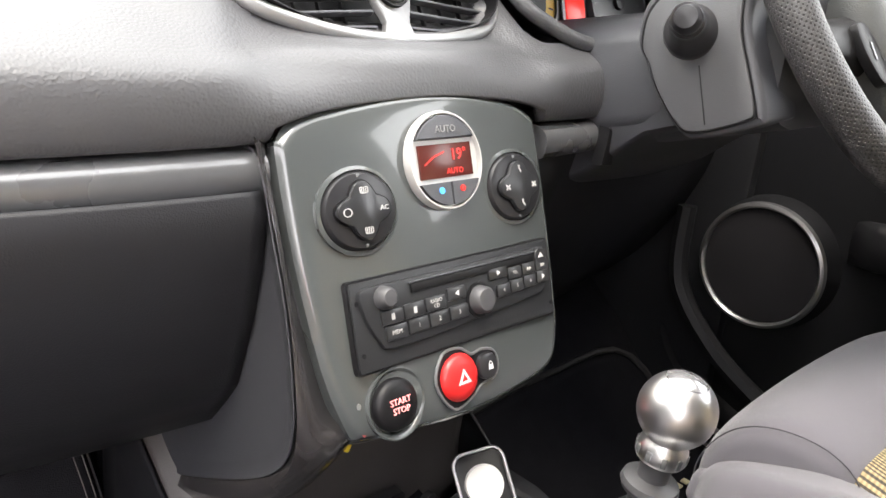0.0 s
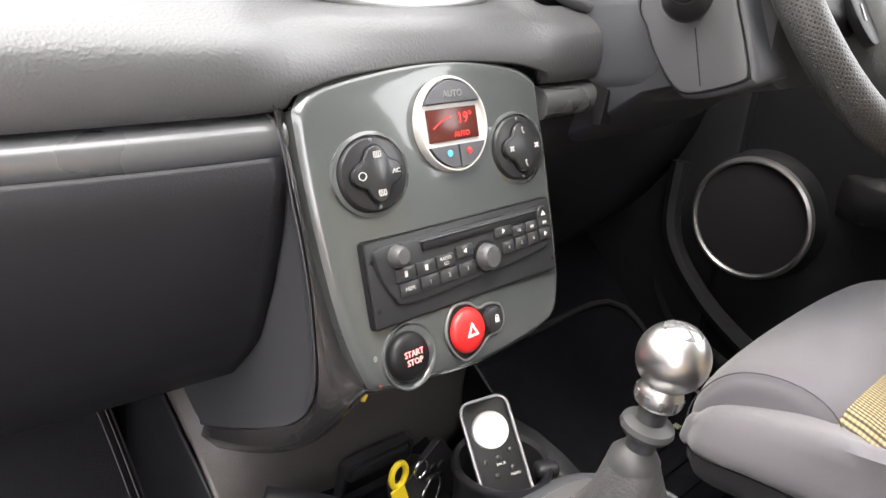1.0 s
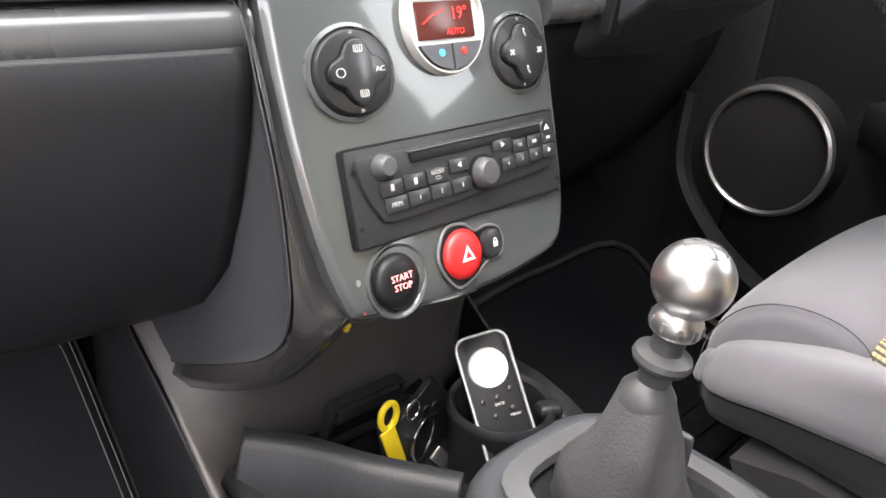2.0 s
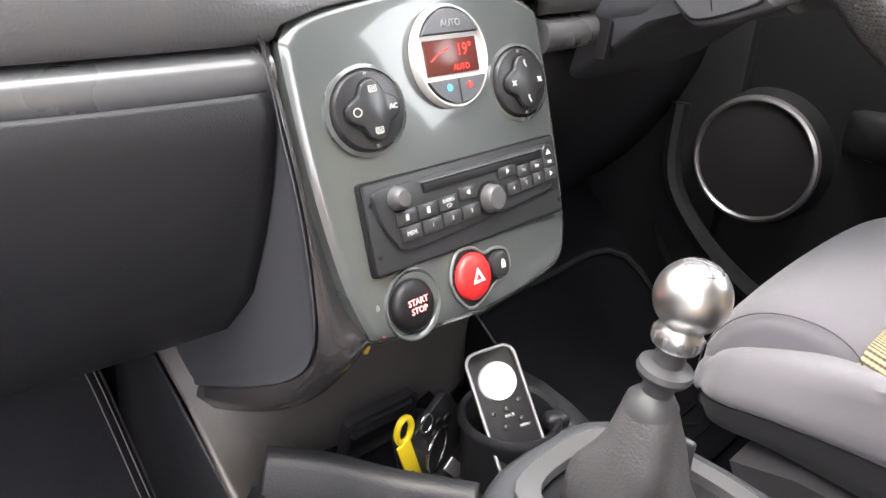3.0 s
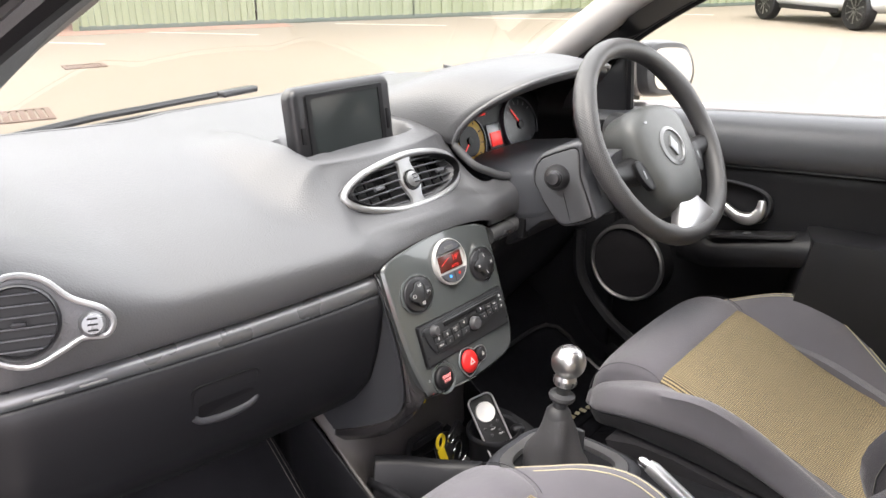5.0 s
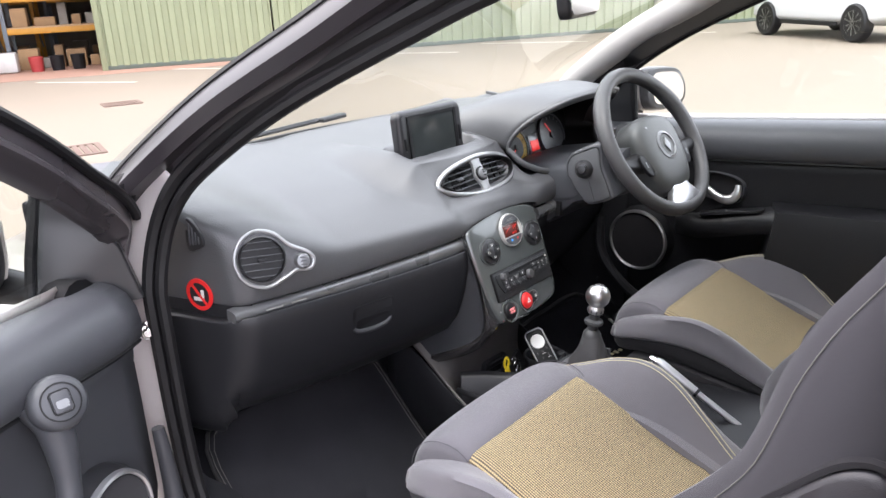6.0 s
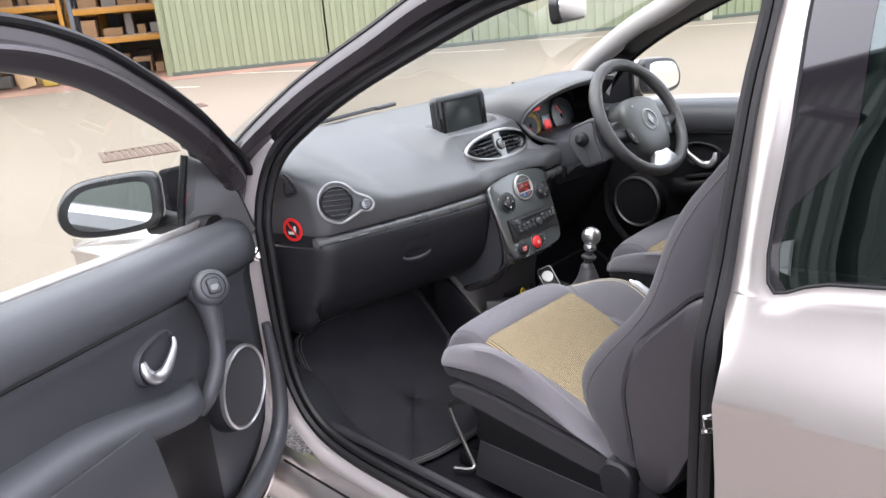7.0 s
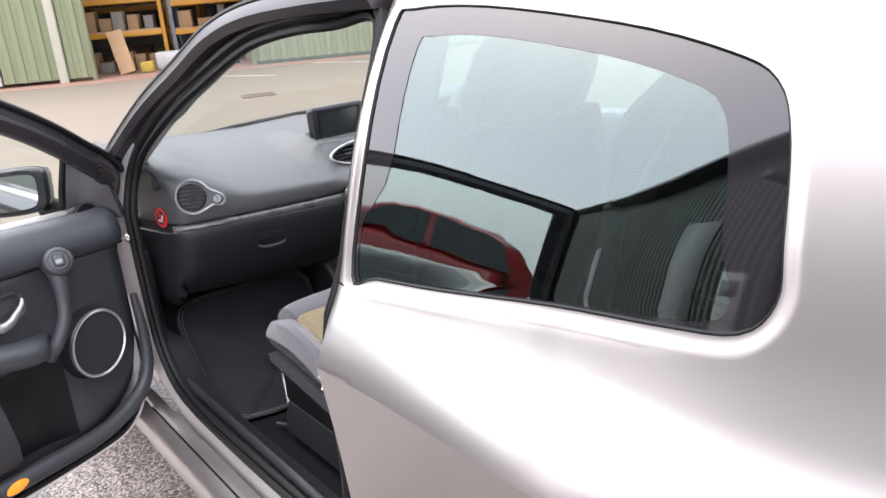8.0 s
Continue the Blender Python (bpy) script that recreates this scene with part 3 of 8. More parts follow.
WIN = [(-0.922, 0.993), (-0.921, 1.185), (-0.914, 1.375), (-0.955, 1.398), (-1.122, 1.398), (-1.369, 1.374), (-1.516, 1.347), (-1.579, 1.322), (-1.608, 1.271), (-1.625, 1.185), (-1.63, 1.132), (-1.599, 1.094), (-1.512, 1.078), (-1.362, 1.059), (-1.148, 1.024), (-0.995, 1.003)]


def belt(y):
    """The line under the rear window at which upper and lower wing meet."""
    return interp_smooth(-y, [(0.85, 0.968), (0.95, 0.980), (1.15, 1.008), (1.36, 1.041), (1.52, 1.060), (1.78, 1.075), (2.5, 1.08)])


def quarter(side):
    """The rear wing with its window, on one side (-1: near side)."""
    win = [(p.x, p.y) for p in spline([(y, z, 0) for y, z in WIN], 4, True)]
    cy = sum(p[0] for p in win) / len(win)
    cz = sum(p[1] for p in win) / len(win)
    at_skin = lambda y, z, d=0.0: V((side * (skin(z, y) - d), y, z))
    seg = list(zip(win, win[1:] + win[:1]))

    def gap(y, z):
        """How far a place is from the window's edge."""
        best = 9.0
        for (ay, az), (by, bz) in seg:
            k = ((y - ay) * (by - ay) + (z - az) * (bz - az)) / max(1e-9, (by - ay) ** 2 + (bz - az) ** 2)
            k = min(1.0, max(0.0, k))
            best = min(best, math.hypot(y - ay - k * (by - ay), z - az - k * (bz - az)))
        return best

    def on_wing(y, z):
        """The wing's surface, with a rounded lip round the glass."""
        return at_skin(y, z, 0.0035 * (1 - smooth(gap(y, z) / 0.020)) + 0.030 * smooth((z - 0.84) / 0.14) * (max(0.0, y + 0.922) / 0.054) ** 4)

    def normal(y, z):
        e = 0.002
        below = z <= crease(y) + 5e-5
        a = on_wing(y, z)
        dz = (a - on_wing(y, z - e)) if below else (on_wing(y, z + e) - a)
        dy = on_wing(y + e, z) - on_wing(y - e, z)
        n = dy.cross(dz).normalized()
        return n if n.x * side > 0 else -n

    def panel(name, grid, label):
        ob = part(name, face_to(sheet([[on_wing(y, z) for y, z in r] for r in grid]), (side, 0, 0)), PAINT, car, label, angle=180)
        ob.data.normals_split_custom_set_from_vertices([normal(y, z) for r in grid for y, z in r])
        return ob

    # lower wing, with one row on the crease, and the wheel arch cut in
    grid = []
    for i in range(61):
        y = lerp(-0.868, -2.45, (i / 60) ** 1.5)
        dy = abs(y + 1.62)
        arch = (0.34 ** 2 - dy * dy) ** 0.5 + 0.33 if dy < 0.34 else 0.24
        grid.append([(y - 0.020 * smooth((belt(y) - z) / 0.08) * max(0.0, 1 + (y + 0.868) / 0.12), z) for z in [lerp(max(arch, 0.24), crease(y), j / 12) for j in range(13)] + [crease(y) + 1e-4] + [lerp(crease(y), belt(y), j / 12) for j in range(1, 13)]])
    panel("rear_wing", grid, "metallic beige-silver rear wing")
    grid = []
    for y, z in win:
        dy, dz = y - cy, z - cz
        k = 1.0
        while k < 6:
            oy, oz = cy + dy * k, cz + dz * k
            if oy > -0.868 or oy < -2.45 or oz > 1.447 or oz < belt(oy) - 0.004:
                break
            k += 0.002
        oy = min(oy, -0.868)
        far = max(0.03, math.hypot(oy - y, oz - z))
        steps = [0, 0.003, 0.006, 0.009, 0.012, 0.015, 0.018, 0.021, 0.026]
        us = [min(0.5, q / far) for q in steps]
        us += [lerp(us[-1], 1.0, q / 9) for q in range(1, 10)]
        grid.append([(lerp(y, oy, u), lerp(z, oz, u)) for u in us])
    # the rays that pass nearest to the corners end in them
    for corner in ((-0.868, belt(-0.868) - 0.004), (-0.868, 1.447), (-2.45, 1.447), (-2.45, belt(-2.45) - 0.004)):
        k = min(range(len(grid)), key=lambda q: math.hypot(grid[q][-1][0] - corner[0], grid[q][-1][1] - corner[1]))
        a = grid[k][0]
        far = math.hypot(corner[0] - a[0], corner[1] - a[1])
        us = [min(0.5, q / far) for q in (0, 0.003, 0.006, 0.009, 0.012, 0.015, 0.018, 0.021, 0.026)]
        us += [lerp(us[-1], 1.0, q / 9) for q in range(1, 10)]
        grid[k] = [(lerp(a[0], corner[0], u), lerp(a[1], corner[1], u)) for u in us]
    panel("upper_wing", grid + [grid[0]], "metallic beige-silver window surround")
    us = (0.0005, 0.12, 0.24, 0.36, 0.48, 0.6, 0.7, 0.8, 0.9, 1.0)

    def pane(name, ring, depth, mat, label, parent):
        """A piece of the glass that follows the flank, with the flank's own smooth normals."""
        ring = ring + [ring[0]]
        ob = part(name, face_to(sheet([[at_skin(y, z, depth) for y, z in r] for r in ring]), (-1, 0, 0)), mat, parent, label, angle=180)
        ns = []
        for r in ring:
            for y, z in r:
                e = 0.01
                n = (at_skin(y + e, z) - at_skin(y - e, z)).cross(at_skin(y, z + e) - at_skin(y, z - e)).normalized()
                ns.append(n if n.x < 0 else -n)
        ob.data.normals_split_custom_set_from_vertices(ns)
        return ob

    g = pane("quarter_window", [[(lerp(cy, y, u), lerp(cz, z, u)) for u in us] for y, z in win], 0.0085, TINT, "dark tinted rear side window", car)
    g.visible_shadow = False
    rim = lambda z: lerp(0.965, 0.80, smooth((z - 1.06) / 0.10))
    pane("window_border", [[(lerp(cy, y, u), lerp(cz, z, u)) for u in (rim(z), lerp(rim(z), 1, 0.5), 1.0)] for y, z in win], 0.0075 if side < 0 else 0.0095, BORDER, "black printed glass border", g)
    part("window_seal", tube([at_skin(y, z, 0.007) for y, z in win], 0.0035, 6, True), RUBBER, g, "black rubber seal")


for side in (-1, 1):
    quarter(side)

# roof, windscreen, tailgate, bonnet
roof_rows = []
for i in range(22):
    y = lerp(-0.40, -2.42, i / 21)
    e = lerp(1.405, 1.447, smooth(i / 4))
    row = []
    for j in range(17):
        x = lerp(-1, 1, j / 16)
        row.append(V((x * (skin(1.445, y) + 0.004), y, e + 0.045 * (1 - x * x) - 0.05 * smooth((-1.9 - y) / 0.5))))
    roof_rows.append(row)
solidify(part("roof", sheet(roof_rows), PAINT, car, "beige-silver steel roof"), 0.01)
liner = [[V((p.x * 0.93, p.y - 0.01, p.z - 0.045)) for p in r] for r in roof_rows]
solidify(part("headlining", sheet(liner), LINER, car, "pale grey cloth headlining"), 0.008)


def screen_point(u, v):
    """On the windscreen: u across (-1 to 1), v from its foot to its top."""
    y = lerp(0.70, -0.42, v) - 0.20 * u * u * (1 - v) - 0.03 * u * u * v
    z = lerp(0.985, 1.435, v) + 0.05 * math.sin(math.pi * v) - 0.02 * u * u * v
    return V((u * lerp(0.70, 0.56, v), y, z))


ws = part("windscreen", face_to(sheet([[screen_point(lerp(-1, 1, i / 20), j / 14) for i in range(21)] for j in range(15)]), (0, -1, -1)), LAMINATED, car, "clear laminated windscreen")
ws.visible_shadow = False
part("windscreen_seal", tube([screen_point(lerp(-1, 1, i / 20), 0.0) for i in range(21)], 0.012, 6), RUBBER, ws, "black rubber seal at the foot of the glass")

hatch = [[V((lerp(-1, 1, j / 12) * lerp(0.56, 0.70, i / 10), -2.40 - 0.32 * smooth(i / 10) - 0.05 * (1 - lerp(-1, 1, j / 12) ** 2), lerp(1.40, 0.95, i / 10))) for j in range(13)] for i in range(11)]
hg = part("rear_window", face_to(sheet(hatch), (0, 1, -0.5)), TINT, car, "tinted tailgate glass")
hg.visible_shadow = False
low = [[V((lerp(-1, 1, j / 12) * 0.715, -2.46 - 0.22 * smooth(i / 4) - 0.1 * (1 - lerp(-1, 1, j / 12) ** 2), lerp(0.95, 0.3, i / 8))) for j in range(13)] for i in range(9)]
solidify(part("tailgate", sheet(low), PAINT, car), 0.02)


def bonnet_z(y, u):
    return lerp(0.895, 0.70, smooth((y - 0.55) / 1.2) * 0.9) - 0.10 * abs(u) ** 3


solidify(part("bonnet", sheet([[V((lerp(-1, 1, j / 18) * 0.74, lerp(0.60, 1.45, i / 14) - 0.1 * lerp(-1, 1, j / 18) ** 2, bonnet_z(lerp(0.60, 1.45, i / 14), lerp(-1, 1, j / 18))))
                                for j in range(19)] for i in range(15)]), PAINT, car, "beige-silver bonnet"), 0.01)
for side in (-1, 1):
    rows = []
    for i in range(17):
        y = lerp(0.335, 1.5, i / 16)
        arch = max(0.0, 0.34 ** 2 - (y - 0.98) ** 2) ** 0.5 + 0.32 if abs(y - 0.98) < 0.34 else 0.24
        top = bonnet_z(y, 1.0) + 0.005 + 0.06 * smooth((0.6 - y) / 0.25)
        row = []
        for j in range(13):
            z = lerp(max(arch, 0.24), top, j / 12)
            x = skin(min(z, 0.86), 0) + 0.03 * math.sin(math.pi * min(1, max(0, (y - 0.5) / 0.95))) - 0.10 * smooth((z - 0.72) / (top - 0.70)) ** 2
            row.append(V((side * x, y, z)))
        rows.append(row)
    solidify(part("front_wing", sheet(rows), PAINT, car, "beige-silver front wing"), 0.01)


def road_wheel(x, y, side):
    w = part("wheel", lathe([(0.20, -0.10), (0.28, -0.105), (0.31, -0.08), (0.315, 0.0), (0.31, 0.08), (0.28, 0.105), (0.20, 0.10)],
                            frame_of((x, y, 0.315), (0, 1, 0), (0, 0, 1)) , 40, True), RUBBER, car, "black tyre")
    m = frame_of((x, y, 0.315), (0, -side, 0), (0, 0, 1))
    part("rim", join(lathe([(0.21, -0.09), (0.215, 0.09), (0.20, 0.09), (0.19, -0.09)], m, 36, True), lathe([(0, 0.07), (0.05, 0.07), (0.05, 0.03), (0, 0.03)], m, 20),
                     *[moved(box((0, 0.11, 0.06), (0.035, 0.2, 0.02), 0.006), m @ Matrix.Rotation(2 * math.pi * k / 7, 4, "Z")) for k in range(7)]), ALU, w, "alloy rim")


for side in (-1, 1):
    road_wheel(side * 0.74, 0.98, side)
    road_wheel(side * 0.72, -1.62, side)

# door openings: sill, jambs, pillars and seals
OPEN = [(-0.838, 1.375), (-0.72, 1.372), (-0.58, 1.362), (-0.43, 1.336), (-0.28, 1.28), (-0.085, 1.195), (0.055, 1.115), (0.135, 1.05),
        (0.168, 0.97), (0.172, 0.85), (0.168, 0.66), (0.148, 0.53), (0.085, 0.45), (-0.03, 0.418), (-0.25, 0.412), (-0.55, 0.418), (-0.755, 0.428),
        (-0.827, 0.50), (-0.838, 0.75), (-0.838, 1.0), (-0.840, 1.2)]


def jamb_x(z):
    return 0.70 if z < 0.9 else 0.70 - 0.15 * ((z - 0.9) / 0.5) ** 1.2


def jamb(y, z):
    """Half the opening's width: it narrows towards the middle pillar."""
    return jamb_x(z) - 0.034 * smooth((-0.65 - y) / 0.15) * smooth((z - 0.85) / 0.15)


def opening(side):
    inner = [(p.x, p.y) for p in spline([(y, z, 0) for y, z in OPEN], 5, True)]
    n = len(inner)
    rows = []
    for i in range(n):
        (ya, za), (yb, zb) = inner[i - 1], inner[(i + 1) % n]
        t = V((yb - ya, zb - za, 0)).normalized()
        ny, nz = t.y, -t.x
        y, z = inner[i]
        if (y - ny * 0.05 + 0.35) ** 2 + (z - nz * 0.05 - 0.88) ** 2 > (y + ny * 0.05 + 0.35) ** 2 + (z + nz * 0.05 - 0.88) ** 2:
            ny, nz = -ny, -nz
        rows.append((y, z, ny, nz))
    # two lips of the rubber seal
    for off, r, dx in ((0.004, 0.010, 0.006), (0.026, 0.012, 0.014)):
        part("door_seal", tube([V((side * (jamb(y, z + nz * off) + dx), y + ny * off, z + nz * off)) for y, z, ny, nz in rows], r, 8, True), RUBBER, car, "black rubber door seal")
    # painted return of the opening: from the seal out to the skin
    sk = []
    for y, z, ny, nz in rows:
        front = smooth((y - 0.0) / 0.12) * smooth((1.12 - z) / 0.2)
        low = smooth((0.50 - z) / 0.06)
        top = smooth((z - 1.1) / 0.12)
        wide = 0.060 + 0.075 * front * (1 - 0.4 * low) + 0.12 * low * (1 - front) - 0.020 * top
        row = []
        for u in (0.03, 0.15, 0.3, 0.5, 0.7, 0.85, 1.0, 1.06):
            yy, zz = y + ny * wide * u, z + nz * wide * u * (0.55 if low > 0.5 else 1)
            x = lerp(jamb(y, z) - 0.004, skin(zz, yy) - 0.028, smooth(u)) if u > 0 else jamb(y, z) - 0.03
            if u > 1.0:
                x = skin(zz, yy) - 0.05
            x -= 0.022 * smooth((-0.70 - y) / 0.1) * smooth((u - 0.1) / 0.4)
            row.append(V((side * x, yy, zz)))
        sk.append(row)
    turn = next(i for i in range(n) if rows[i][1] < 1.07 and rows[i - 1][1] >= 1.07 and rows[i][0] > 0)
    ring = [(turn + k) % n for k in range(n)]
    painted = lambda i: rows[i][1] < 1.07 or rows[i][0] < -0.78
    dark_i = [i for i in ring if not painted(i)]
    light_i = [i for i in ring if painted(i)]
    solidify(part("door_jamb", sheet([sk[i] for i in light_i]), JAMB, car, "painted metal door jamb and sill"), 0.006, 1.0)
    dark_rows = [sk[i] for i in dark_i] + [sk[light_i[0]]]
    solidify(part("upper_jamb", sheet([sk[light_i[-1]]] + dark_rows), FRAMEBLK, car, "satin black upper door surround"), 0.006, 1.0)
    # dark interior lining that follows the opening; it stays shallow beside the dash end
    clear = lambda y, z: smooth((y - 0.02) / 0.08) * smooth((z - 0.50) / 0.08)
    li = [[V((side * (jamb(y, z) - d), y + ny * o, z + nz * o)) for o, d in ((0.0, 0.0), (0.012, lerp(0.03, 0.004, clear(y, z))), (0.03, lerp(0.07, 0.008, clear(y, z))))] for y, z, ny, nz in rows]
    part("pillar_lining", sheet(li + [li[0]]), HARD, car, "dark grey plastic pillar lining")


for side in (-1, 1):
    opening(side)
    # outer sill
    rows = []
    for i in range(15):
        y = lerp(0.34, -0.93, i / 14)
        rows.append([V((side * x, y, z)) for x, z in ((0.735, 0.345), (0.775, 0.338), (0.800, 0.325), (0.812, 0.30), (0.808, 0.26), (0.79, 0.22), (0.74, 0.19), (0.6, 0.19))])
    solidify(part("sill", sheet(rows), PAINT, car, "beige-silver outer sill"), 0.01)
    part("sill_seam", tube([(side * 0.772, 0.16, 0.3405), (side * 0.772, -0.3, 0.3405), (side * 0.772, -0.86, 0.3405)], 0.003, 6), RUBBER, car, "dark joint between sill and jamb")
    # outer pillar between the windscreen and the door
    rail = [(0.36, 0.98, 0.735), (0.285, 1.03, 0.715), (0.20, 1.10, 0.690), (0.035, 1.205, 0.655), (-0.15, 1.295, 0.622), (-0.30, 1.365, 0.598), (-0.47, 1.405, 0.583), (-0.68, 1.422, 0.565), (-0.86, 1.428, 0.540)]
    pts = spline([(side * x, y, z) for y, z, x in rail], 6)
    k = len(pts)
    rings = []
    for i, p in enumerate(pts):
        d = (pts[min(i + 1, k - 1)] - pts[max(i - 1, 0)]).normalized()
        out = V((side, 0, 0)) - d * (side * d.x)
        out.normalize()
        up = d.cross(out) * side
        if up.z < 0:
            up = -up
        w = 0.026
        rings.append([p + out * a * w + up * b * w for a, b in ((0.6, -1.0), (0.95, -0.3), (0.7, 0.5), (0.0, 1.0), (-1.2, 1.1), (-1.9, 0.6), (-1.9, -0.4), (-1.0, -1.1))])
    part("front_pillar", loft(rings), FRAMEBLK, car, "satin black windscreen pillar")
    part("rain_gutter", tube([p + V((side * 0.012, 0, 0.018)) for p in pts], 0.006, 6), RUBBER, car, "black rubber gutter seal")
    ins = [V((side * (abs(p.x) - 0.065), p.y + 0.02, p.z - 0.015)) for p in pts]
    part("pillar_trim", tube(ins[3:], 0.035, 10), LINER, car, "pale grey cloth pillar trim")
    # middle pillar, inside
    rows = [[V((side * (jamb_x(z) - 0.03 - 0.01 * abs(u)), -0.95 + 0.07 * u, z)) for u in (-1, -0.6, 0, 0.6, 1)] for z in (0.45, 0.6, 0.8, 1.0, 1.2, 1.38)]
    solidify(part("middle_pillar_trim", sheet(rows), HARD, car, "dark plastic pillar trim"), 0.015)
part("hinge_rubber", tube([(-0.70, 0.262, 1.035), (-0.705, 0.235, 1.065), (-0.700, 0.20, 1.098)], [0.020, 0.024, 0.012], 10), RUBBER, car, "black rubber corner plug")
part("hinge_bolt", lathe([(0, 0.012), (0.006, 0.012), (0.010, 0.008), (0.011, 0.0), (0.016, -0.001), (0.016, -0.004), (0, -0.004)], frame_of((-0.722, 0.208, 0.837), (0.87, -0.5, 0), (0, 0, 1)), 20), CHROME, car, "bright check-strap bolt")
part("striker", tube([(-0.720, -0.897, 0.812), (-0.745, -0.872, 0.810), (-0.745, -0.872, 0.790), (-0.720, -0.897, 0.788)], 0.0042, 8), CHROME, car, "bright steel door striker")

# floor, bulkhead and tunnel carpet
floor_rows = []
for i in range(25):
    y = lerp(0.62, -2.3, i / 24)
    row = []
    for j in range(41):
        x = lerp(-0.70, 0.70, j / 40)
        z = 0.315 + 0.26 * smooth((y - 0.05) / 0.35) + 0.10 * smooth((abs(x) - 0.66) / 0.04)
        z += 0.15 * (1 - smooth((abs(x) - 0.075) / 0.06))
        z += 0.20 * smooth((-0.95 - y) / 0.1)
        row.append(V((x, y, z)))
    floor_rows.append(row)
solidify(part("floor_carpet", sheet(floor_rows), CARPET, car, "black moulded floor carpet"), 0.01)
part("bulkhead", box((0, 0.66, 0.72), (1.40, 0.04, 0.52), 0.01), CARPET, car, "black felt bulkhead")
for side in (-1, 1):
    part("kick_panel", box((-0.672 if side < 0 else 0.655, 0.44 if side < 0 else 0.36, 0.56 if side < 0 else 0.62), (0.02, 0.38, 0.42) if side < 0 else (0.03, 0.56, 0.64), 0.008), HARD, car, "dark plastic kick panel")
    rows = [[V((side * x, y, z)) for x, z in ((0.70, 0.425), (0.685, 0.43), (0.665, 0.40), (0.66, 0.32))] for y in (0.16, 0.05, -0.2, -0.5, -0.87)]
    solidify(part("sill_lining", sheet(rows), HARD, car, "dark plastic sill lining"), 0.006)
# rear bench and side trim
bench = thing("rear_bench", (0, -1.35, 0.5), "dark cloth rear bench seat", "bench")
part("cushion", box((0, -1.35, 0.60), (1.2, 0.5, 0.18), 0.06, 4), CLOTH2, bench)
part("backrest", box((0, -1.72, 0.86), (1.2, 0.16, 0.56), 0.06, 4, Matrix.Rotation(radians(16), 4, "X")), CLOTH2, bench)
for x in (-0.35, 0.35):
    part("head_restraint", box((x, -1.80, 1.17), (0.26, 0.09, 0.12), 0.04, 4), CLOTH2, bench)
for side in (-1, 1):
    part("rear_side_trim", box((side * 0.655, -1.55, 0.72), (0.03, 1.25, 0.58), 0.01), HARD, car, "dark plastic rear side trim")


# ---- dashboard ----
dash = thing("dashboard", (0, 0.3, 0.55), "charcoal soft-touch dashboard with a central vent and a raised screen", "dashboard")


def strip_y(x):
    x = min(abs(x), 0.605)
    return 0.033 + 0.235 * x * x


def strip_z(x):
    return 0.858 - 0.003 * (abs(x) / 0.6) ** 1.5


def shoulder_z(x):
    """The height that the pad's upper part is set out from."""
    return 0.853 + 0.020 * (abs(x) / 0.6) ** 1.5


def bent(X, r=0.034, a0=0.580):
    """The dash's ends turn forward: the param X gives the place's x and its way forward."""
    s = abs(X) - a0
    if s <= 0:
        return X, 0.0
    lim = radians(76) * r
    if s < lim:
        x, y = a0 + r * math.sin(s / r), r * (1 - math.cos(s / r))
    else:
        x = a0 + r * math.sin(radians(76)) + (s - lim) * math.cos(radians(76))
        y = r * (1 - math.cos(radians(76))) + (s - lim) * math.sin(radians(76))
    return math.copysign(x, X), y


SIDE_P = [(0.012, 0.0015), (-0.002, 0.004), (-0.0065, 0.018), (-0.005, 0.037), (0.002, 0.049), (0.020, 0.060), (0.055, 0.077), (0.11, 0.099), (0.20, 0.127), (0.32, 0.153), (0.46, 0.172)]
MID_P = [(0.040, 0.858), (0.033, 0.868), (0.033, 0.882), (0.038, 0.899), (0.049, 0.914), (0.082, 0.929), (0.122, 0.985), (0.140, 0.998), (0.20, 1.002), (0.34, 1.012), (0.53, 1.028)]
TOP_K = 2.25          # where the pad's lower edge lies over the stack


def along(table, k):
    """A smooth curve through a table's pairs, at the place k."""
    i = min(int(k), len(table) - 2)
    f = k - i
    p0, p1, p2, p3 = (table[max(i - 1, 0)], table[i], table[i + 1], table[min(i + 2, len(table) - 1)])
    return [0.5 * (2 * b + (c - a) * f + (2 * a - 5 * b + 4 * c - d) * f * f + (3 * b - a - 3 * c + d) * f ** 3) for a, b, c, d in zip(p0, p1, p2, p3)]


cvm = frame_of((0.004, 0.096, 0.953), (1, 0.0, 0), (0, 0.48, 0.88))
CVI = cvm.inverted()


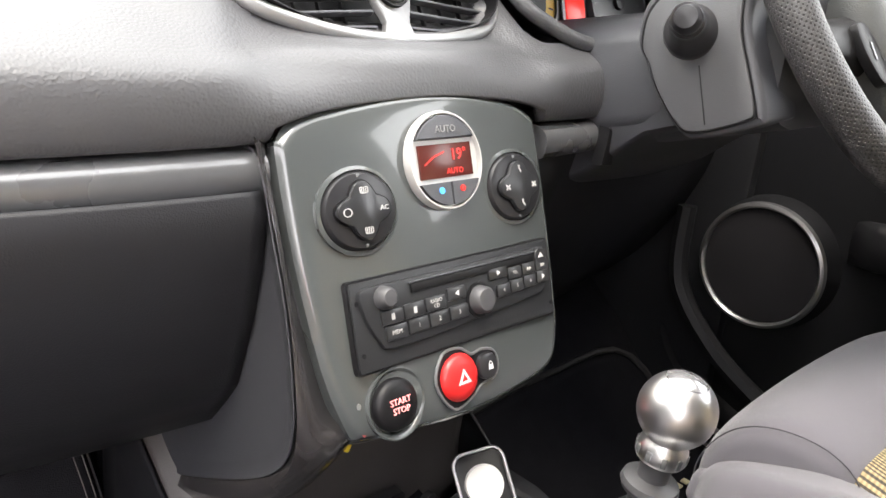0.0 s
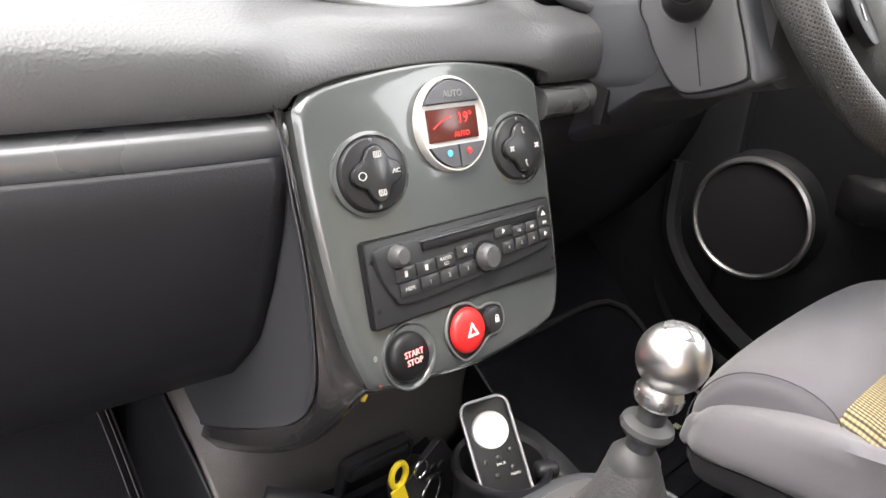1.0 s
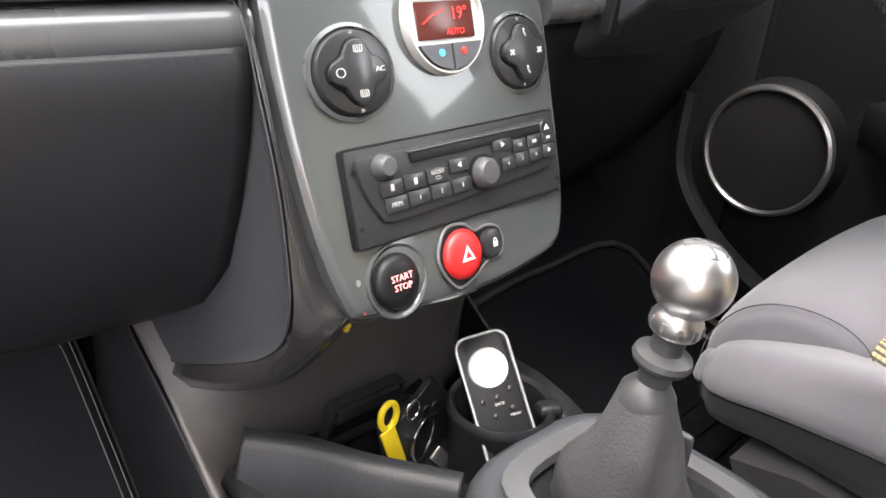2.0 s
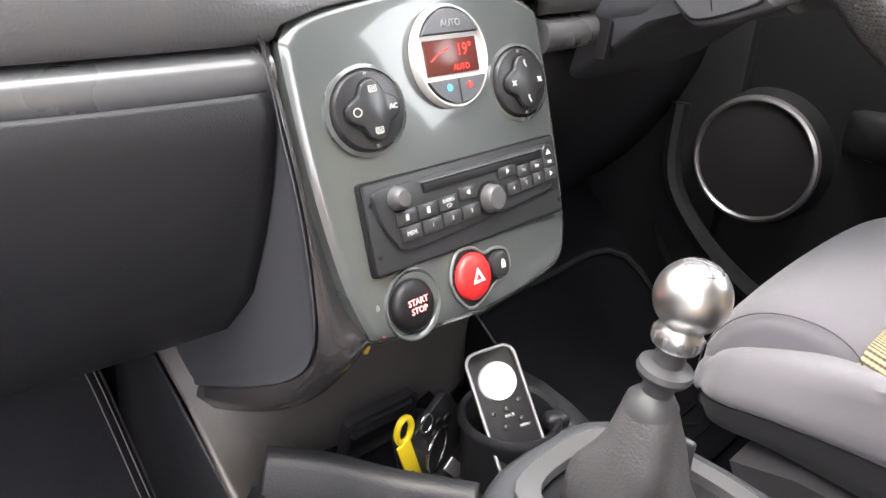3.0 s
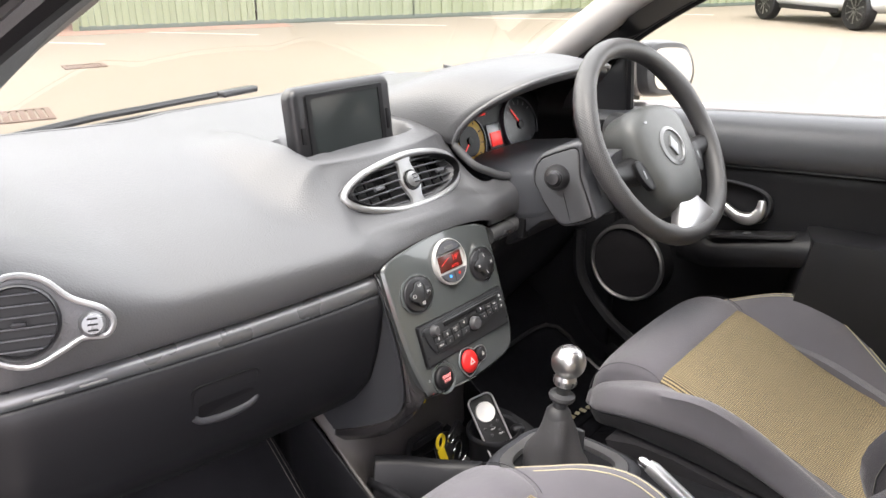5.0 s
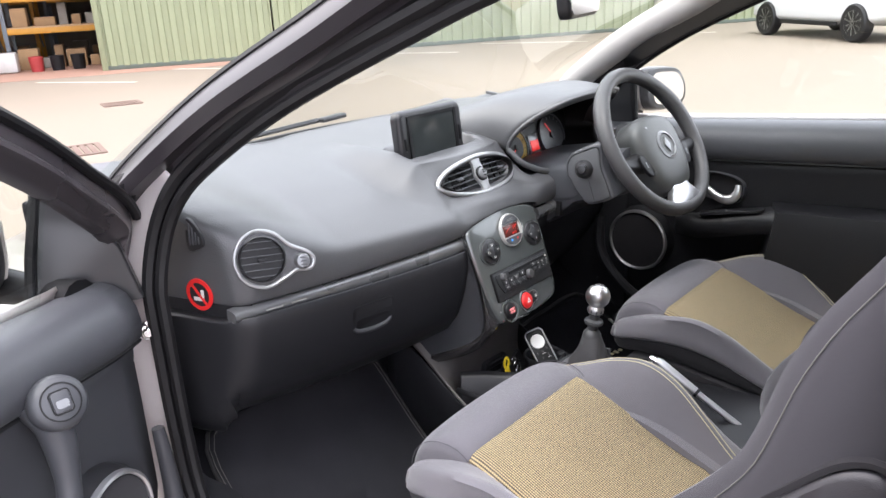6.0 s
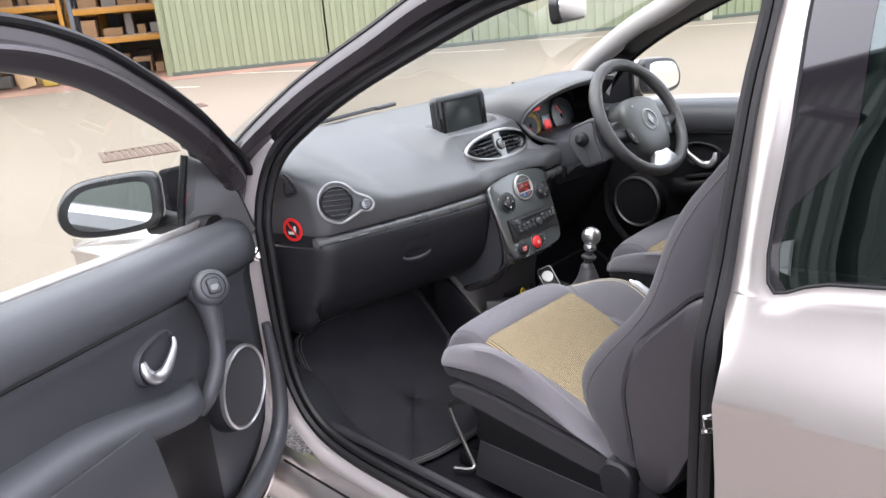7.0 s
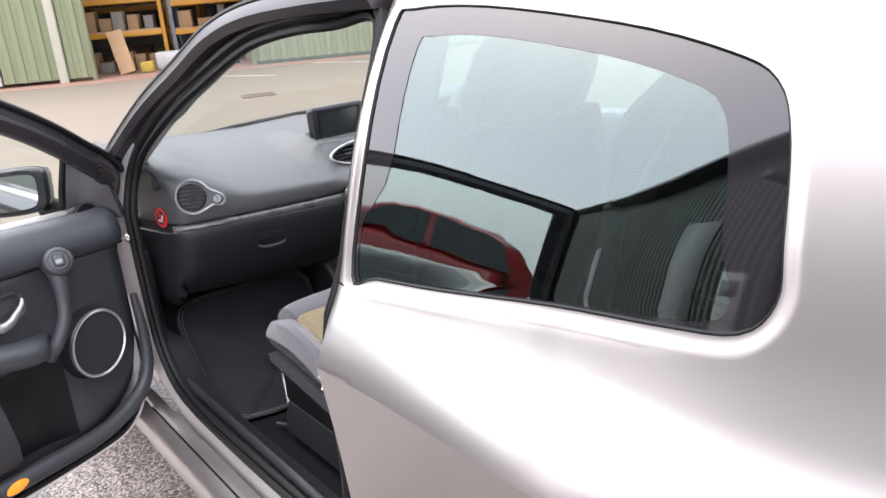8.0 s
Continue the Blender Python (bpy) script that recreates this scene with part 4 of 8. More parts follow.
def pad_point(x, v):
    """On the padded top of the dash: v from its lower lip (0) to the windscreen (1)."""
    ax = abs(x)
    over = 1 - smooth((ax - 0.126) / 0.006)
    k = lerp((TOP_K - 0.75 * (ax / 0.127) ** 2) * over, len(SIDE_P) - 1, v)
    g = k / (len(SIDE_P) - 1)
    dy, dz = along(SIDE_P, k)
    sy, sz = strip_y(x) + dy, lerp(strip_z(x), shoulder_z(x), smooth((k - 1) / 4)) + dz
    my, mz = along(MID_P, k)
    # the brow over the outer vents
    sz += 0.048 * (x < 0) * smooth((ax - 0.40) / 0.17) * smooth((g - 0.22) / 0.36) * (1 - smooth((g - 0.62) / 0.38))
    w = 1 - smooth((ax - lerp(0.088, 0.125, smooth((g - 0.55) / 0.15))) / lerp(0.075, 0.11, smooth((g - 0.5) / 0.3)))
    y, z = lerp(sy, my, w), lerp(sz, mz, w)
    y += 1.25 * min(ax, 0.125) ** 2 * w * smooth((g - 0.2) / 0.2) * (1 - smooth((g - 0.6) / 0.25))
    bx, by = bent(x)
    wide = smooth((g - 0.35) / 0.5)
    y += by * (1 - wide)
    keep_x = lerp(bx, math.copysign(min(abs(x), 0.66), x), wide)
    z -= 0.030 * (1 - smooth((abs(x + 0.012) - 0.110) / 0.012)) * smooth((y - 0.182) / 0.012) * (1 - smooth((y - 0.26) / 0.02))
    # rims of the cradle on both sides of the display
    side_x = abs(x + 0.012)
    z += (0.014 if x < 0 else 0.010) * smooth((side_x - 0.106) / 0.016) * (1 - smooth((side_x - 0.120) / 0.09)) * smooth((y - 0.15) / 0.06) * (1 - smooth((y - 0.28) / 0.12))
    if x > 0.12:                       # well behind the instruments
        d = smooth((x - 0.14) / 0.05) * (1 - smooth((x - 0.53) / 0.05))
        z -= d * 0.075 * smooth((g - 0.53) / 0.11) * (1 - smooth((g - 0.75) / 0.2))
    z -= 0.035 * smooth((x - 0.40) / 0.15) * smooth((g - 0.70) / 0.25)
    # the pad ends in an upright edge beside the column
    y += 0.08 * smooth((x - 0.212) / 0.010) * (1 - smooth((x - 0.50) / 0.03)) * (1 - smooth((g - 0.36) / 0.08))
    q = CVI @ V((keep_x, y, z))        # the well behind the central vent
    y += 0.040 * (1 - smooth(((q.x / 0.112) ** 2 + (q.y / 0.032) ** 2 - 0.72) / 0.35)) * (1 if abs(q.z) < 0.06 else 0)
    return V((keep_x, y, z))


xs = sorted([lerp(-0.80, 0.80, i / 240) for i in range(241)] + [sd * q for sd in (-1, 1) for q in (0.1255, 0.1272, 0.1285, 0.1298, 0.1312, 0.1325)] + [0.2115 + 0.0009 * q for q in range(13)])
vs = [j / 84 for j in range(85)]
solidify(part("padded_top", sheet([[pad_point(x, v) for x in xs] for v in vs]), DASH, dash, "soft grained charcoal upper pad"), 0.012)


# black cowl between the pad and the foot of the windscreen
cowl = []
for i in range(41):
    x = lerp(-0.66, 0.66, i / 40)
    a = pad_point(x, 1.0)
    f = screen_point(x / 0.70, 0.0)
    cowl.append([a + V((0, -0.01, -0.006)), lerp(a, f, 0.5) + V((0, 0, -0.010)), f + V((0, 0.0, -0.012)), f + V((0, 0.01, -0.05))])
solidify(part("cowl", sheet(cowl), DARK, dash, "black plastic cowl at the foot of the glass"), 0.006)


# trim strip across the passenger side and the short one by the column
def strip(x0, x1, n):
    rows = []
    for i in range(n + 1):
        x = lerp(x0, x1, i / n)
        y, z = strip_y(x), strip_z(x)
        h = lerp(0.0285, 0.021, smooth((abs(x) - 0.15) / 0.45))
        rows.append([V((x, y + a, z - b * h)) for a, b in ((0.016, -0.02), (0.006, 0.0), (0.000, 0.05), (-0.005, 0.16), (-0.0075, 0.30), (-0.0085, 0.50), (-0.0078, 0.74), (-0.005, 0.92), (0.000, 0.99), (0.016, 1.0))])
    return loft(rows)


st = part("trim_strip", strip(-0.622, -0.131, 40), GRAPHITE, dash, "gloss graphite trim strip")
part("trim_strip", strip(0.129, 0.209, 16), GRAPHITE, dash, "gloss graphite trim strip")
part("emblem_bar", box((-0.555, strip_y(-0.555) - 0.0090, strip_z(-0.555) - 0.0115), (0.030, 0.0015, 0.0032), 0.0005, 2, Matrix.Rotation(-0.26, 4, "Z")), PRINTFAINT, st, "pale lettering reduced to a bar")
part("emblem_bar", box((-0.512, strip_y(-0.512) - 0.0090, strip_z(-0.512) - 0.011), (0.028, 0.0015, 0.0028), 0.0005, 2, Matrix.Rotation(-0.24, 4, "Z")), PRINTFAINT, st, "pale lettering reduced to a bar")

# lower dash and glovebox
LOW = [(0.004, 0.000), (0.000, -0.010), (0.003, -0.035), (0.012, -0.075), (0.030, -0.125), (0.060, -0.163), (0.105, -0.192), (0.19, -0.212), (0.32, -0.222)]


def low_point(x, v, out=0.0):
    k = v * (len(LOW) - 1)
    i = min(int(k), len(LOW) - 2)
    f = k - i
    dy, dz = lerp(LOW[i][0], LOW[i + 1][0], f), lerp(LOW[i][1], LOW[i + 1][1], f)
    h = lerp(0.0285, 0.021, smooth((abs(x) - 0.15) / 0.45))
    bx, by = bent(x)
    return V((bx, strip_y(x) + dy * (1 - 0.8 * smooth((abs(x) - 0.6) / 0.05)) - out + by, strip_z(x) - h + dz))


solidify(part("lower_panel", sheet([[low_point(lerp(-0.80, -0.139, i / 66), j / 24) for i in range(67)] for j in range(25)]), HARD, dash, "dark grained lower dash panel"), 0.02)
lid_x = [lerp(-0.560, -0.152, i / 40) for i in range(41)]
lid = []
for j in range(23):
    v = lerp(0.075, 0.80, j / 22)
    row = []
    for x in lid_x:
        u = (x + 0.560) / 0.408
        cut = 0.055 * smooth((v - 0.25) / 0.55) ** 1.5
        xx = lerp(-0.560 + cut * 0.3, -0.152 - cut * 1.7, u)
        row.append(low_point(xx, v, 0.006))
    lid.append(row)
gb = part("glovebox_lid", sheet(lid), HARD, dash, "dark grained glovebox lid, shut")
solidify(gb, 0.012)
for run, dx, dz in ((lid[0], 0.0, 0.0035), ([lid[j][40] for j in range(23)], 0.0035, 0.0), ([lid[j][0] for j in range(23)], -0.003, 0.0)):
    part("shut_line", tube([p + V((dx, -0.0005, dz)) for p in run], 0.0042, 6), DARK, gb, "dark shut line")
hm = frame_of(low_point(-0.374, 0.305, 0.0165), (1, -0.168, 0), (0, -0.27, 1))
ho = rounded(0.084, 0.050, 0.011)
hp = part("handle", prism(ho, 0.004, hm, 0.002, 2), HARD, gb, "dark recessed glovebox handle")
part("handle_gap", band([(x * 1.06, y * 1.10) for x, y in ho], [(x * 1.0, y * 1.0) for x, y in ho], 0.0036, hm), RUBBER, hp, "dark gap round the handle")
part("handle_scoop", prism([(x * 0.86, y * 0.42 - 0.012) for x, y in ho], 0.0008, at(hm, 0, 0, 0.0038)), RUBBER, hp, "dark finger scoop")
part("handle_lip", moved(tube(spline([(-0.041, -0.019, 0.001), (-0.030, -0.027, 0.004), (0.0, -0.030, 0.006), (0.030, -0.027, 0.004), (0.041, -0.019, 0.001)], 5), 0.0052, 10), hm), CHEEK, hp, "rounded lower lip of the handle")
# dash end caps and driver's knee panel
knee = [[V((x, strip_y(x) + 0.03 + 0.14 * v * v + 0.10 * (1 - abs(x - 0.36) / 0.3) * (v * (1 - v)), strip_z(x) - 0.03 - 0.26 * v)) for x in (0.125, 0.2, 0.3, 0.4, 0.5, 0.6, 0.66)] for v in (0, 0.15, 0.3, 0.5, 0.7, 0.85, 1.0)]
solidify(part("knee_panel", sheet(knee), HARD, dash, "dark plastic knee panel"), 0.015)

# closing piece round the ends of the strip
for sd in (-1, 1):
    er = []
    for dz in (-0.034, -0.02, 0.0, 0.014):
        er.append([V((bent(sd * X)[0], strip_y(X) + bent(sd * X)[1] + 0.0015, strip_z(X) + dz)) for X in [lerp(0.585, 0.80, i / 24) for i in range(25)]])
    solidify(part("dash_end", face_to(sheet(er), (sd, -1, 0)), HARD, dash, "dark plastic dash end"), 0.01)

# sticker on the end of the dash
stk = thing("warning_sticker", (-0.632, 0.16, 0.872), "round red and white prohibition sticker on the dash end", "sticker")
sm = frame_of((-0.6285, 0.196, 0.871), (0.245, -0.97, 0), (0, 0.0, 1))
part("disc", prism(oval(0.026, 0.026, 36), 0.0012, sm), PRINT, stk)
part("red_ring", band(oval(0.028, 0.028, 36), oval(0.021, 0.021, 36), 0.0022, sm), RED, stk, "red ring")
part("black_field", prism(oval(0.021, 0.021, 30), 0.0016, sm), SATINBLACK, stk)
part("red_slash", moved(box((0, 0, 0.002), (0.046, 0.005, 0.0012), 0, 2, Matrix.Rotation(radians(-50), 4, "Z")), sm), RED, stk, "red diagonal bar")
part("pictogram", join(moved(box((-0.003, -0.008, 0.002), (0.020, 0.006, 0.001), 0), sm), moved(box((0.007, 0.002, 0.002), (0.006, 0.014, 0.001), 0), sm)), PRINT, stk)


# vents
VENT = [(-0.122, 0.001), (-0.108, 0.018), (-0.07, 0.031), (0, 0.039), (0.06, 0.036), (0.105, 0.025), (0.124, 0.008), (0.118, -0.012), (0.09, -0.028), (0.03, -0.039), (-0.04, -0.037), (-0.095, -0.020)]
def vbend(bm):
    """The vent's ends lie a little deeper than its middle."""
    inv = cvm.inverted()
    for v_ in bm.verts:
        q = inv @ v_.co
        v_.co = cvm @ V((q.x, q.y, q.z - 1.0 * q.x * q.x))
    return bm


def slant(x):
    return Matrix.Translation((x, 0, 0)) @ Matrix.Rotation(math.atan(2.6 * x), 4, "Y") @ Matrix.Translation((-x, 0, 0))


vo = [(p.x, p.y) for p in spline([(x, y, 0) for x, y in VENT], 5, True)]
cv = part("centre_vent", vbend(ring_of(vo, 0.0054, at(cvm, 0, 0, 0.004), 10)), VENTRING, dash, "oval satin grey vent surround")
part("surround_shadow", vbend(band([(x * 1.07, y * 1.14) for x, y in vo], [(x * 0.98, y * 0.95) for x, y in vo], 0.004, at(cvm, 0, 0, -0.001))), DASH, cv)
vi = [(x * 0.95, y * 0.88) for x, y in vo]
part("vent_well", prism([(x, y) for x, y in vi], 0.002, at(cvm, 0, 0, -0.030)), DARK, cv, "black vent well")
part("well_wall", band(vi, [(x * 0.985, y * 0.97) for x, y in vi], 0.032, at(cvm, 0, 0, -0.030)), DARK, cv)


def span(y, lo, hi):
    """Where the vent's inner outline crosses a height, between lo and hi."""
    xs_ = []
    for (x0, y0), (x1, y1) in zip(vi, vi[1:] + vi[:1]):
        if (y0 - y) * (y1 - y) < 0:
            xs_.append(lerp(x0, x1, (y - y0) / (y1 - y0)))
    if len(xs_) < 2:
        return None
    a, b = max(min(xs_), lo), min(max(xs_), hi)
    return (a, b) if b - a > 0.01 else None


for lo, hi in ((-0.13, -0.016), (0.016, 0.13)):
    for i in range(6):
        sp = span(lerp(-0.028, 0.029, i / 5), lo, hi)
        if sp:
            part("slat", moved(box(((sp[0] + sp[1]) / 2, lerp(-0.028, 0.029, i / 5), -0.004), (sp[1] - sp[0], 0.0022, 0.008), 0.0008), cvm @ Matrix.Translation((0, 0, -1.3 * ((sp[0] + sp[1]) / 2) ** 2)) @ slant((sp[0] + sp[1]) / 2)), GREYPL, cv)
    for i in range(5):
        x = lerp(lo * 0.85 if lo < 0 else lo + 0.012, hi - 0.012 if lo < 0 else hi * 0.85, i / 4)
        part("vane", moved(box((x, 0.0, -0.020), (0.0018, 0.050, 0.004), 0.0006), at(cvm, 0, 0, 0.000)), DARK, cv)
    part("vent_tab", moved(box(((lo + hi) / 2 + (0.006 if lo < 0 else -0.006), 0.001, 0.005), (0.018, 0.0055, 0.006), 0.002), cvm), GREYPL, cv, "small vent adjuster tab")
bridge = [(-0.017, 0.036), (-0.013, 0.028), (-0.0165, 0.012), (-0.0195, 0.0), (-0.0165, -0.012), (-0.011, -0.026), (-0.013, -0.037), (0.013, -0.038), (0.012, -0.026), (0.0165, -0.012), (0.0195, 0.0), (0.0165, 0.012), (0.013, 0.028), (0.017, 0.037)]
br = part("vent_bridge", prism([(p.x, p.y) for p in spline([(x, y, 0) for x, y in bridge], 3, True)], 0.006, at(cvm, 0, 0, -0.001), 0.002), VENTRING, cv, "satin grey centre bridge")
vw = part("vent_wheel", lathe([(0, 0.0095), (0.009, 0.0090), (0.0125, 0.007), (0.0130, 0), (0, 0)], at(cvm, 0, 0, 0.004), 28), STRIP, br, "grey vent thumbwheel")
part("wheel_rim", lathe([(0.0155, 0.0), (0.0155, 0.0045), (0.0134, 0.0045), (0.0134, 0.0)], at(cvm, 0, 0, 0.004), 28, True), DARK, vw, "dark ring round the thumbwheel")
for k in range(3):
    part("rib", moved(box((0, -0.006 + 0.006 * k, 0.0125), (0.009, 0.0018, 0.002), 0.0005), at(cvm, 0, 0, 0.004)), HARD, br)

# round passenger vent with its thumbwheel
rvm = frame_of((-0.5591, 0.1062, 0.9294), (0.90, -0.43, -0.05), (0, 0.33, 0.94))
TEAR = [(-0.046, 0.0), (-0.036, 0.030), (-0.010, 0.046), (0.020, 0.040), (0.044, 0.018), (0.072, 0.004), (0.082, -0.010), (0.074, -0.024), (0.052, -0.024), (0.032, -0.034), (0.0, -0.046), (-0.034, -0.032)]
to = [(p.x, p.y) for p in spline([(x, y, 0) for x, y in TEAR], 4, True)]
rv = part("round_vent", prism(to, 0.010, at(rvm, 0, 0, -0.004), 0.003), DASH, dash, "round dark vent with a silver surround")
part("surround", ring_of(to, 0.0034, at(rvm, 0, 0, 0.006), 8), VENTRING, rv, "satin grey surround")
part("vent_rim", lathe([(0.0385, 0.0), (0.0385, 0.012), (0.036, 0.015), (0.0345, 0.013), (0.0345, 0.0)], at(rvm, -0.004, 0, 0.002), 36, True), SATINBLACK, rv)
part("vent_well", lathe([(0, 0.0), (0.0345, 0.0), (0.0345, 0.002), (0, 0.002)], at(rvm, -0.004, 0, 0.0065), 30), DARK, rv, "black vent well")
for i in range(6):
    y = lerp(-0.028, 0.028, i / 5)
    h = math.sqrt(0.0345 ** 2 - y * y)
    part("slat", moved(box((-0.004, y, 0.0135), (2 * h, 0.0017, 0.006), 0.0006), rvm), GREYPL, rv)
part("vent_tab", moved(box((-0.004, -0.002, 0.016), (0.014, 0.005, 0.005), 0.0015), rvm), HARD, rv)
part("vent_wheel", lathe([(0, 0.012), (0.010, 0.011), (0.0135, 0.006), (0.0135, 0), (0, 0)], at(rvm, 0.062, -0.011, 0.005), 26), STRIP, rv, "grey vent thumbwheel")
for k in range(3):
    part("rib", moved(box((0.062, -0.017 + 0.006 * k, 0.0175), (0.010, 0.0018, 0.002), 0.0005), rvm), DARK, rv)
# side demister on the dash end
dvm = frame_of((-0.622, 0.190, 0.975), (0.30, -0.95, 0), (0, 0.25, 0.97))
dv = part("side_demister", prism([(p.x, p.y) for p in spline([(-0.012, -0.024, 0), (-0.012, 0.026, 0), (0.008, 0.016, 0), (0.020, -0.006, 0), (0.014, -0.020, 0)], 4, True)], 0.010, at(dvm, 0, 0, 0.0), 0.002), SATINBLACK, dash, "small triangular demister grille")
for k in range(4):
    part("slat", moved(box((-0.005 + 0.006 * k, 0.002 - 0.003 * k, 0.011), (0.0018, 0.036 - 0.008 * k, 0.004), 0.0005), dvm), GREYPL, dv)

# raised display
sd = part("display_housing", prism([(p[0], p[1]) for p in rounded(0.206, 0.126, 0.018)], 0.022, frame_of((-0.012, 0.229, 1.029), (1, 0.0, 0), (0, 0.10, 1)), 0.010, 3), SATINBLACK, dash, "dark grey flip-up navigation display")
dm = frame_of((-0.012, 0.2065, 1.034), (1, 0, 0), (0, 0.10, 1))
part("bezel", band([(p[0], p[1]) for p in rounded(0.156, 0.096, 0.004)], [(p[0], p[1]) for p in rounded(0.140, 0.084, 0.003)], 0.003, dm), DARK, sd)
part("screen", prism([(p[0], p[1]) for p in rounded(0.142, 0.086, 0.003)], 0.0012, dm), SCREEN, sd, "switched-off glossy display")
part("slot", moved(box((-0.088, -0.010, 0.0), (0.008, 0.026, 0.003), 0.002), dm), DARK, sd)
part("slot", moved(box((0.088, -0.010, 0.0), (0.006, 0.034, 0.003), 0.002), dm), DARK, sd)
part("display_recess", prism([(p[0], p[1]) for p in rounded(0.205, 0.07, 0.02)], 0.004, frame_of((-0.010, 0.225, 0.9775), (1, 0, 0), (0, 1, 0.05))), HARD, dash, "dark recess in front of the display")

# instruments under their hood
HX, HY = 0.338, 0.12
rows = []
for j in range(19):
    v = j / 18
    w = lerp(0.198, 0.235, smooth(v))
    top = lerp(0.108, 0.060, smooth((v - 0.1) / 0.9)) + 0.020 * math.sin(math.pi * min(1, v * 1.6))
    base = lerp(0.980, 0.975, v)
    rows.append([V((HX + w * math.copysign(abs(math.cos(a)) ** 0.62, math.cos(a)), lerp(HY - 0.115 * math.sin(a) ** 1.3, 0.50, v), base + top * abs(math.sin(a)) ** 0.80)) for a in (math.pi * (1 - i / 36) for i in range(37))])
hood = part("instrument_hood", sheet(rows), DASH, dash, "soft grained instrument hood")
solidify(hood, 0.012, -1)
part("hood_lip", tube(rows[0], 0.0045, 8), DASH, dash)
low_lip = spline([tuple(rows[0][0]), (HX - 0.185, 0.092, 0.950), (HX - 0.161, 0.077, 0.9345), (HX - 0.136, 0.064, 0.9235), (HX - 0.09, 0.056, 0.916), (HX, 0.055, 0.908), (HX + 0.12, 0.065, 0.915), (HX + 0.185, 0.12, 0.955), tuple(rows[0][-1])], 8)
part("binnacle_rim", tube(low_lip, 0.0068, 12), DASH, dash, "rounded grey edge below the instruments")
inner = [[lerp(p, V((HX + (p.x - HX) * 0.86, 0.20, lerp(p.z, 0.965, 0.15))), u) for p in rows[0] + low_lip[::-1][1:-1]] for u in (0, 0.35, 0.7, 1.0)]
part("binnacle_funnel", sheet([r + [r[0]] for r in inner]), DARK, dash, "black instrument funnel")
im = frame_of((HX, 0.195, 0.957), (1, 0, 0), (0, 0.28, 0.96))
cl = part("instrument_panel", prism([(p[0], p[1]) for p in rounded(0.36, 0.135, 0.05)], 0.004, at(im, 0, 0, -0.004)), DARK, dash, "black instrument cluster")


def dial(cx, cy, r, face, name, ticks):
    d = part(name, lathe([(0, 0), (r, 0), (r, 0.004), (0, 0.004)], at(im, cx, cy, 0.001), 40), face, cl)
    part("dial_rim", lathe([(r + 0.003, 0), (r + 0.003, 0.008), (r, 0.008), (r, 0)], at(im, cx, cy, 0.0), 40, True), GREYPL, d)
    for k in range(ticks):
        a = radians(225 - 270 * k / (ticks - 1))
        part("tick", moved(box((0, r * 0.84, 0.0055), (0.0016, r * 0.15, 0.0008), 0), at(im, cx, cy, 0.0) @ Matrix.Rotation(a - math.pi / 2, 4, "Z")), STRIP if face is not GAUGEY else DARK, d)
    part("needle", moved(box((0, r * 0.35, 0.007), (0.002, r * 0.8, 0.001), 0), at(im, cx, cy, 0.0) @ Matrix.Rotation(radians(35 if face is not GAUGEY else 130), 4, "Z")), REDGLOW, d, "red needle")
    part("hub", lathe([(0, 0.010), (r * 0.16, 0.009), (r * 0.18, 0.005), (0, 0.005)], at(im, cx, cy, 0), 20), DARK, d)


dial(-0.070, -0.006, 0.044, GAUGEY, "rev_counter", 9)
dial(0.092, 0.000, 0.052, SATINBLACK, "speedometer", 14)
part("dial_face", lathe([(0, 0.0055), (0.028, 0.0055), (0.028, 0.0035), (0, 0.0035)], at(im, -0.070, -0.006, 0.001), 30), DARK, cl)
part("warning_display", moved(box((-0.030, 0.042, 0.004), (0.044, 0.016, 0.003), 0.001), im), REDGLOW, cl, "red lit warning display")
disp = part("trip_display", moved(box((0.008, -0.008, 0.003), (0.042, 0.046, 0.004), 0.001), im), STRIP, cl, "grey framed trip display")
part("red_screen", moved(box((0.008, -0.014, 0.006), (0.032, 0.026, 0.002), 0.0005), im), REDGLOW, disp, "red lit screen")
part("tell_tale_row", moved(box((0.006, -0.046, 0.003), (0.060, 0.012, 0.003), 0.002), im), STRIP, cl)

# wiper at the foot of the windscreen
wiper = thing("wiper", (0, 0.72, 0.95), "black windscreen wiper arm lying at the foot of the glass", "wiper")
part("arm", tube([(0.15, 0.745, 1.004), (-0.15, 0.735, 0.998), (-0.40, 0.69, 0.992), (-0.62, 0.60, 0.985)], 0.007, 6), SATINBLACK, wiper)
part("pivot", box((0.17, 0.740, 1.004), (0.10, 0.026, 0.014), 0.005, 3, Matrix.Rotation(radians(8), 4, "Z")), SATINBLACK, wiper)


# ---- centre stack ----
stack = thing("centre_console", (0, 0.0, 0.35), "dark centre console with a gloss graphite fascia", "console")
SLOPE = V((0, 0.34, 1)).normalized()
fm = frame_of((0, 0.0, 0.775), (1, 0, 0), SLOPE)      # the fascia's plane, with its middle at the radio's upper edge


def bulge(x, y):
    """The fascia's gentle crown."""
    return 0.006 * (1 - (x / 0.13) ** 2) - 0.5 * max(0.0, y - 0.075) ** 2 * 3 - 0.8 * max(0.0, -0.085 - y) ** 2 * 6


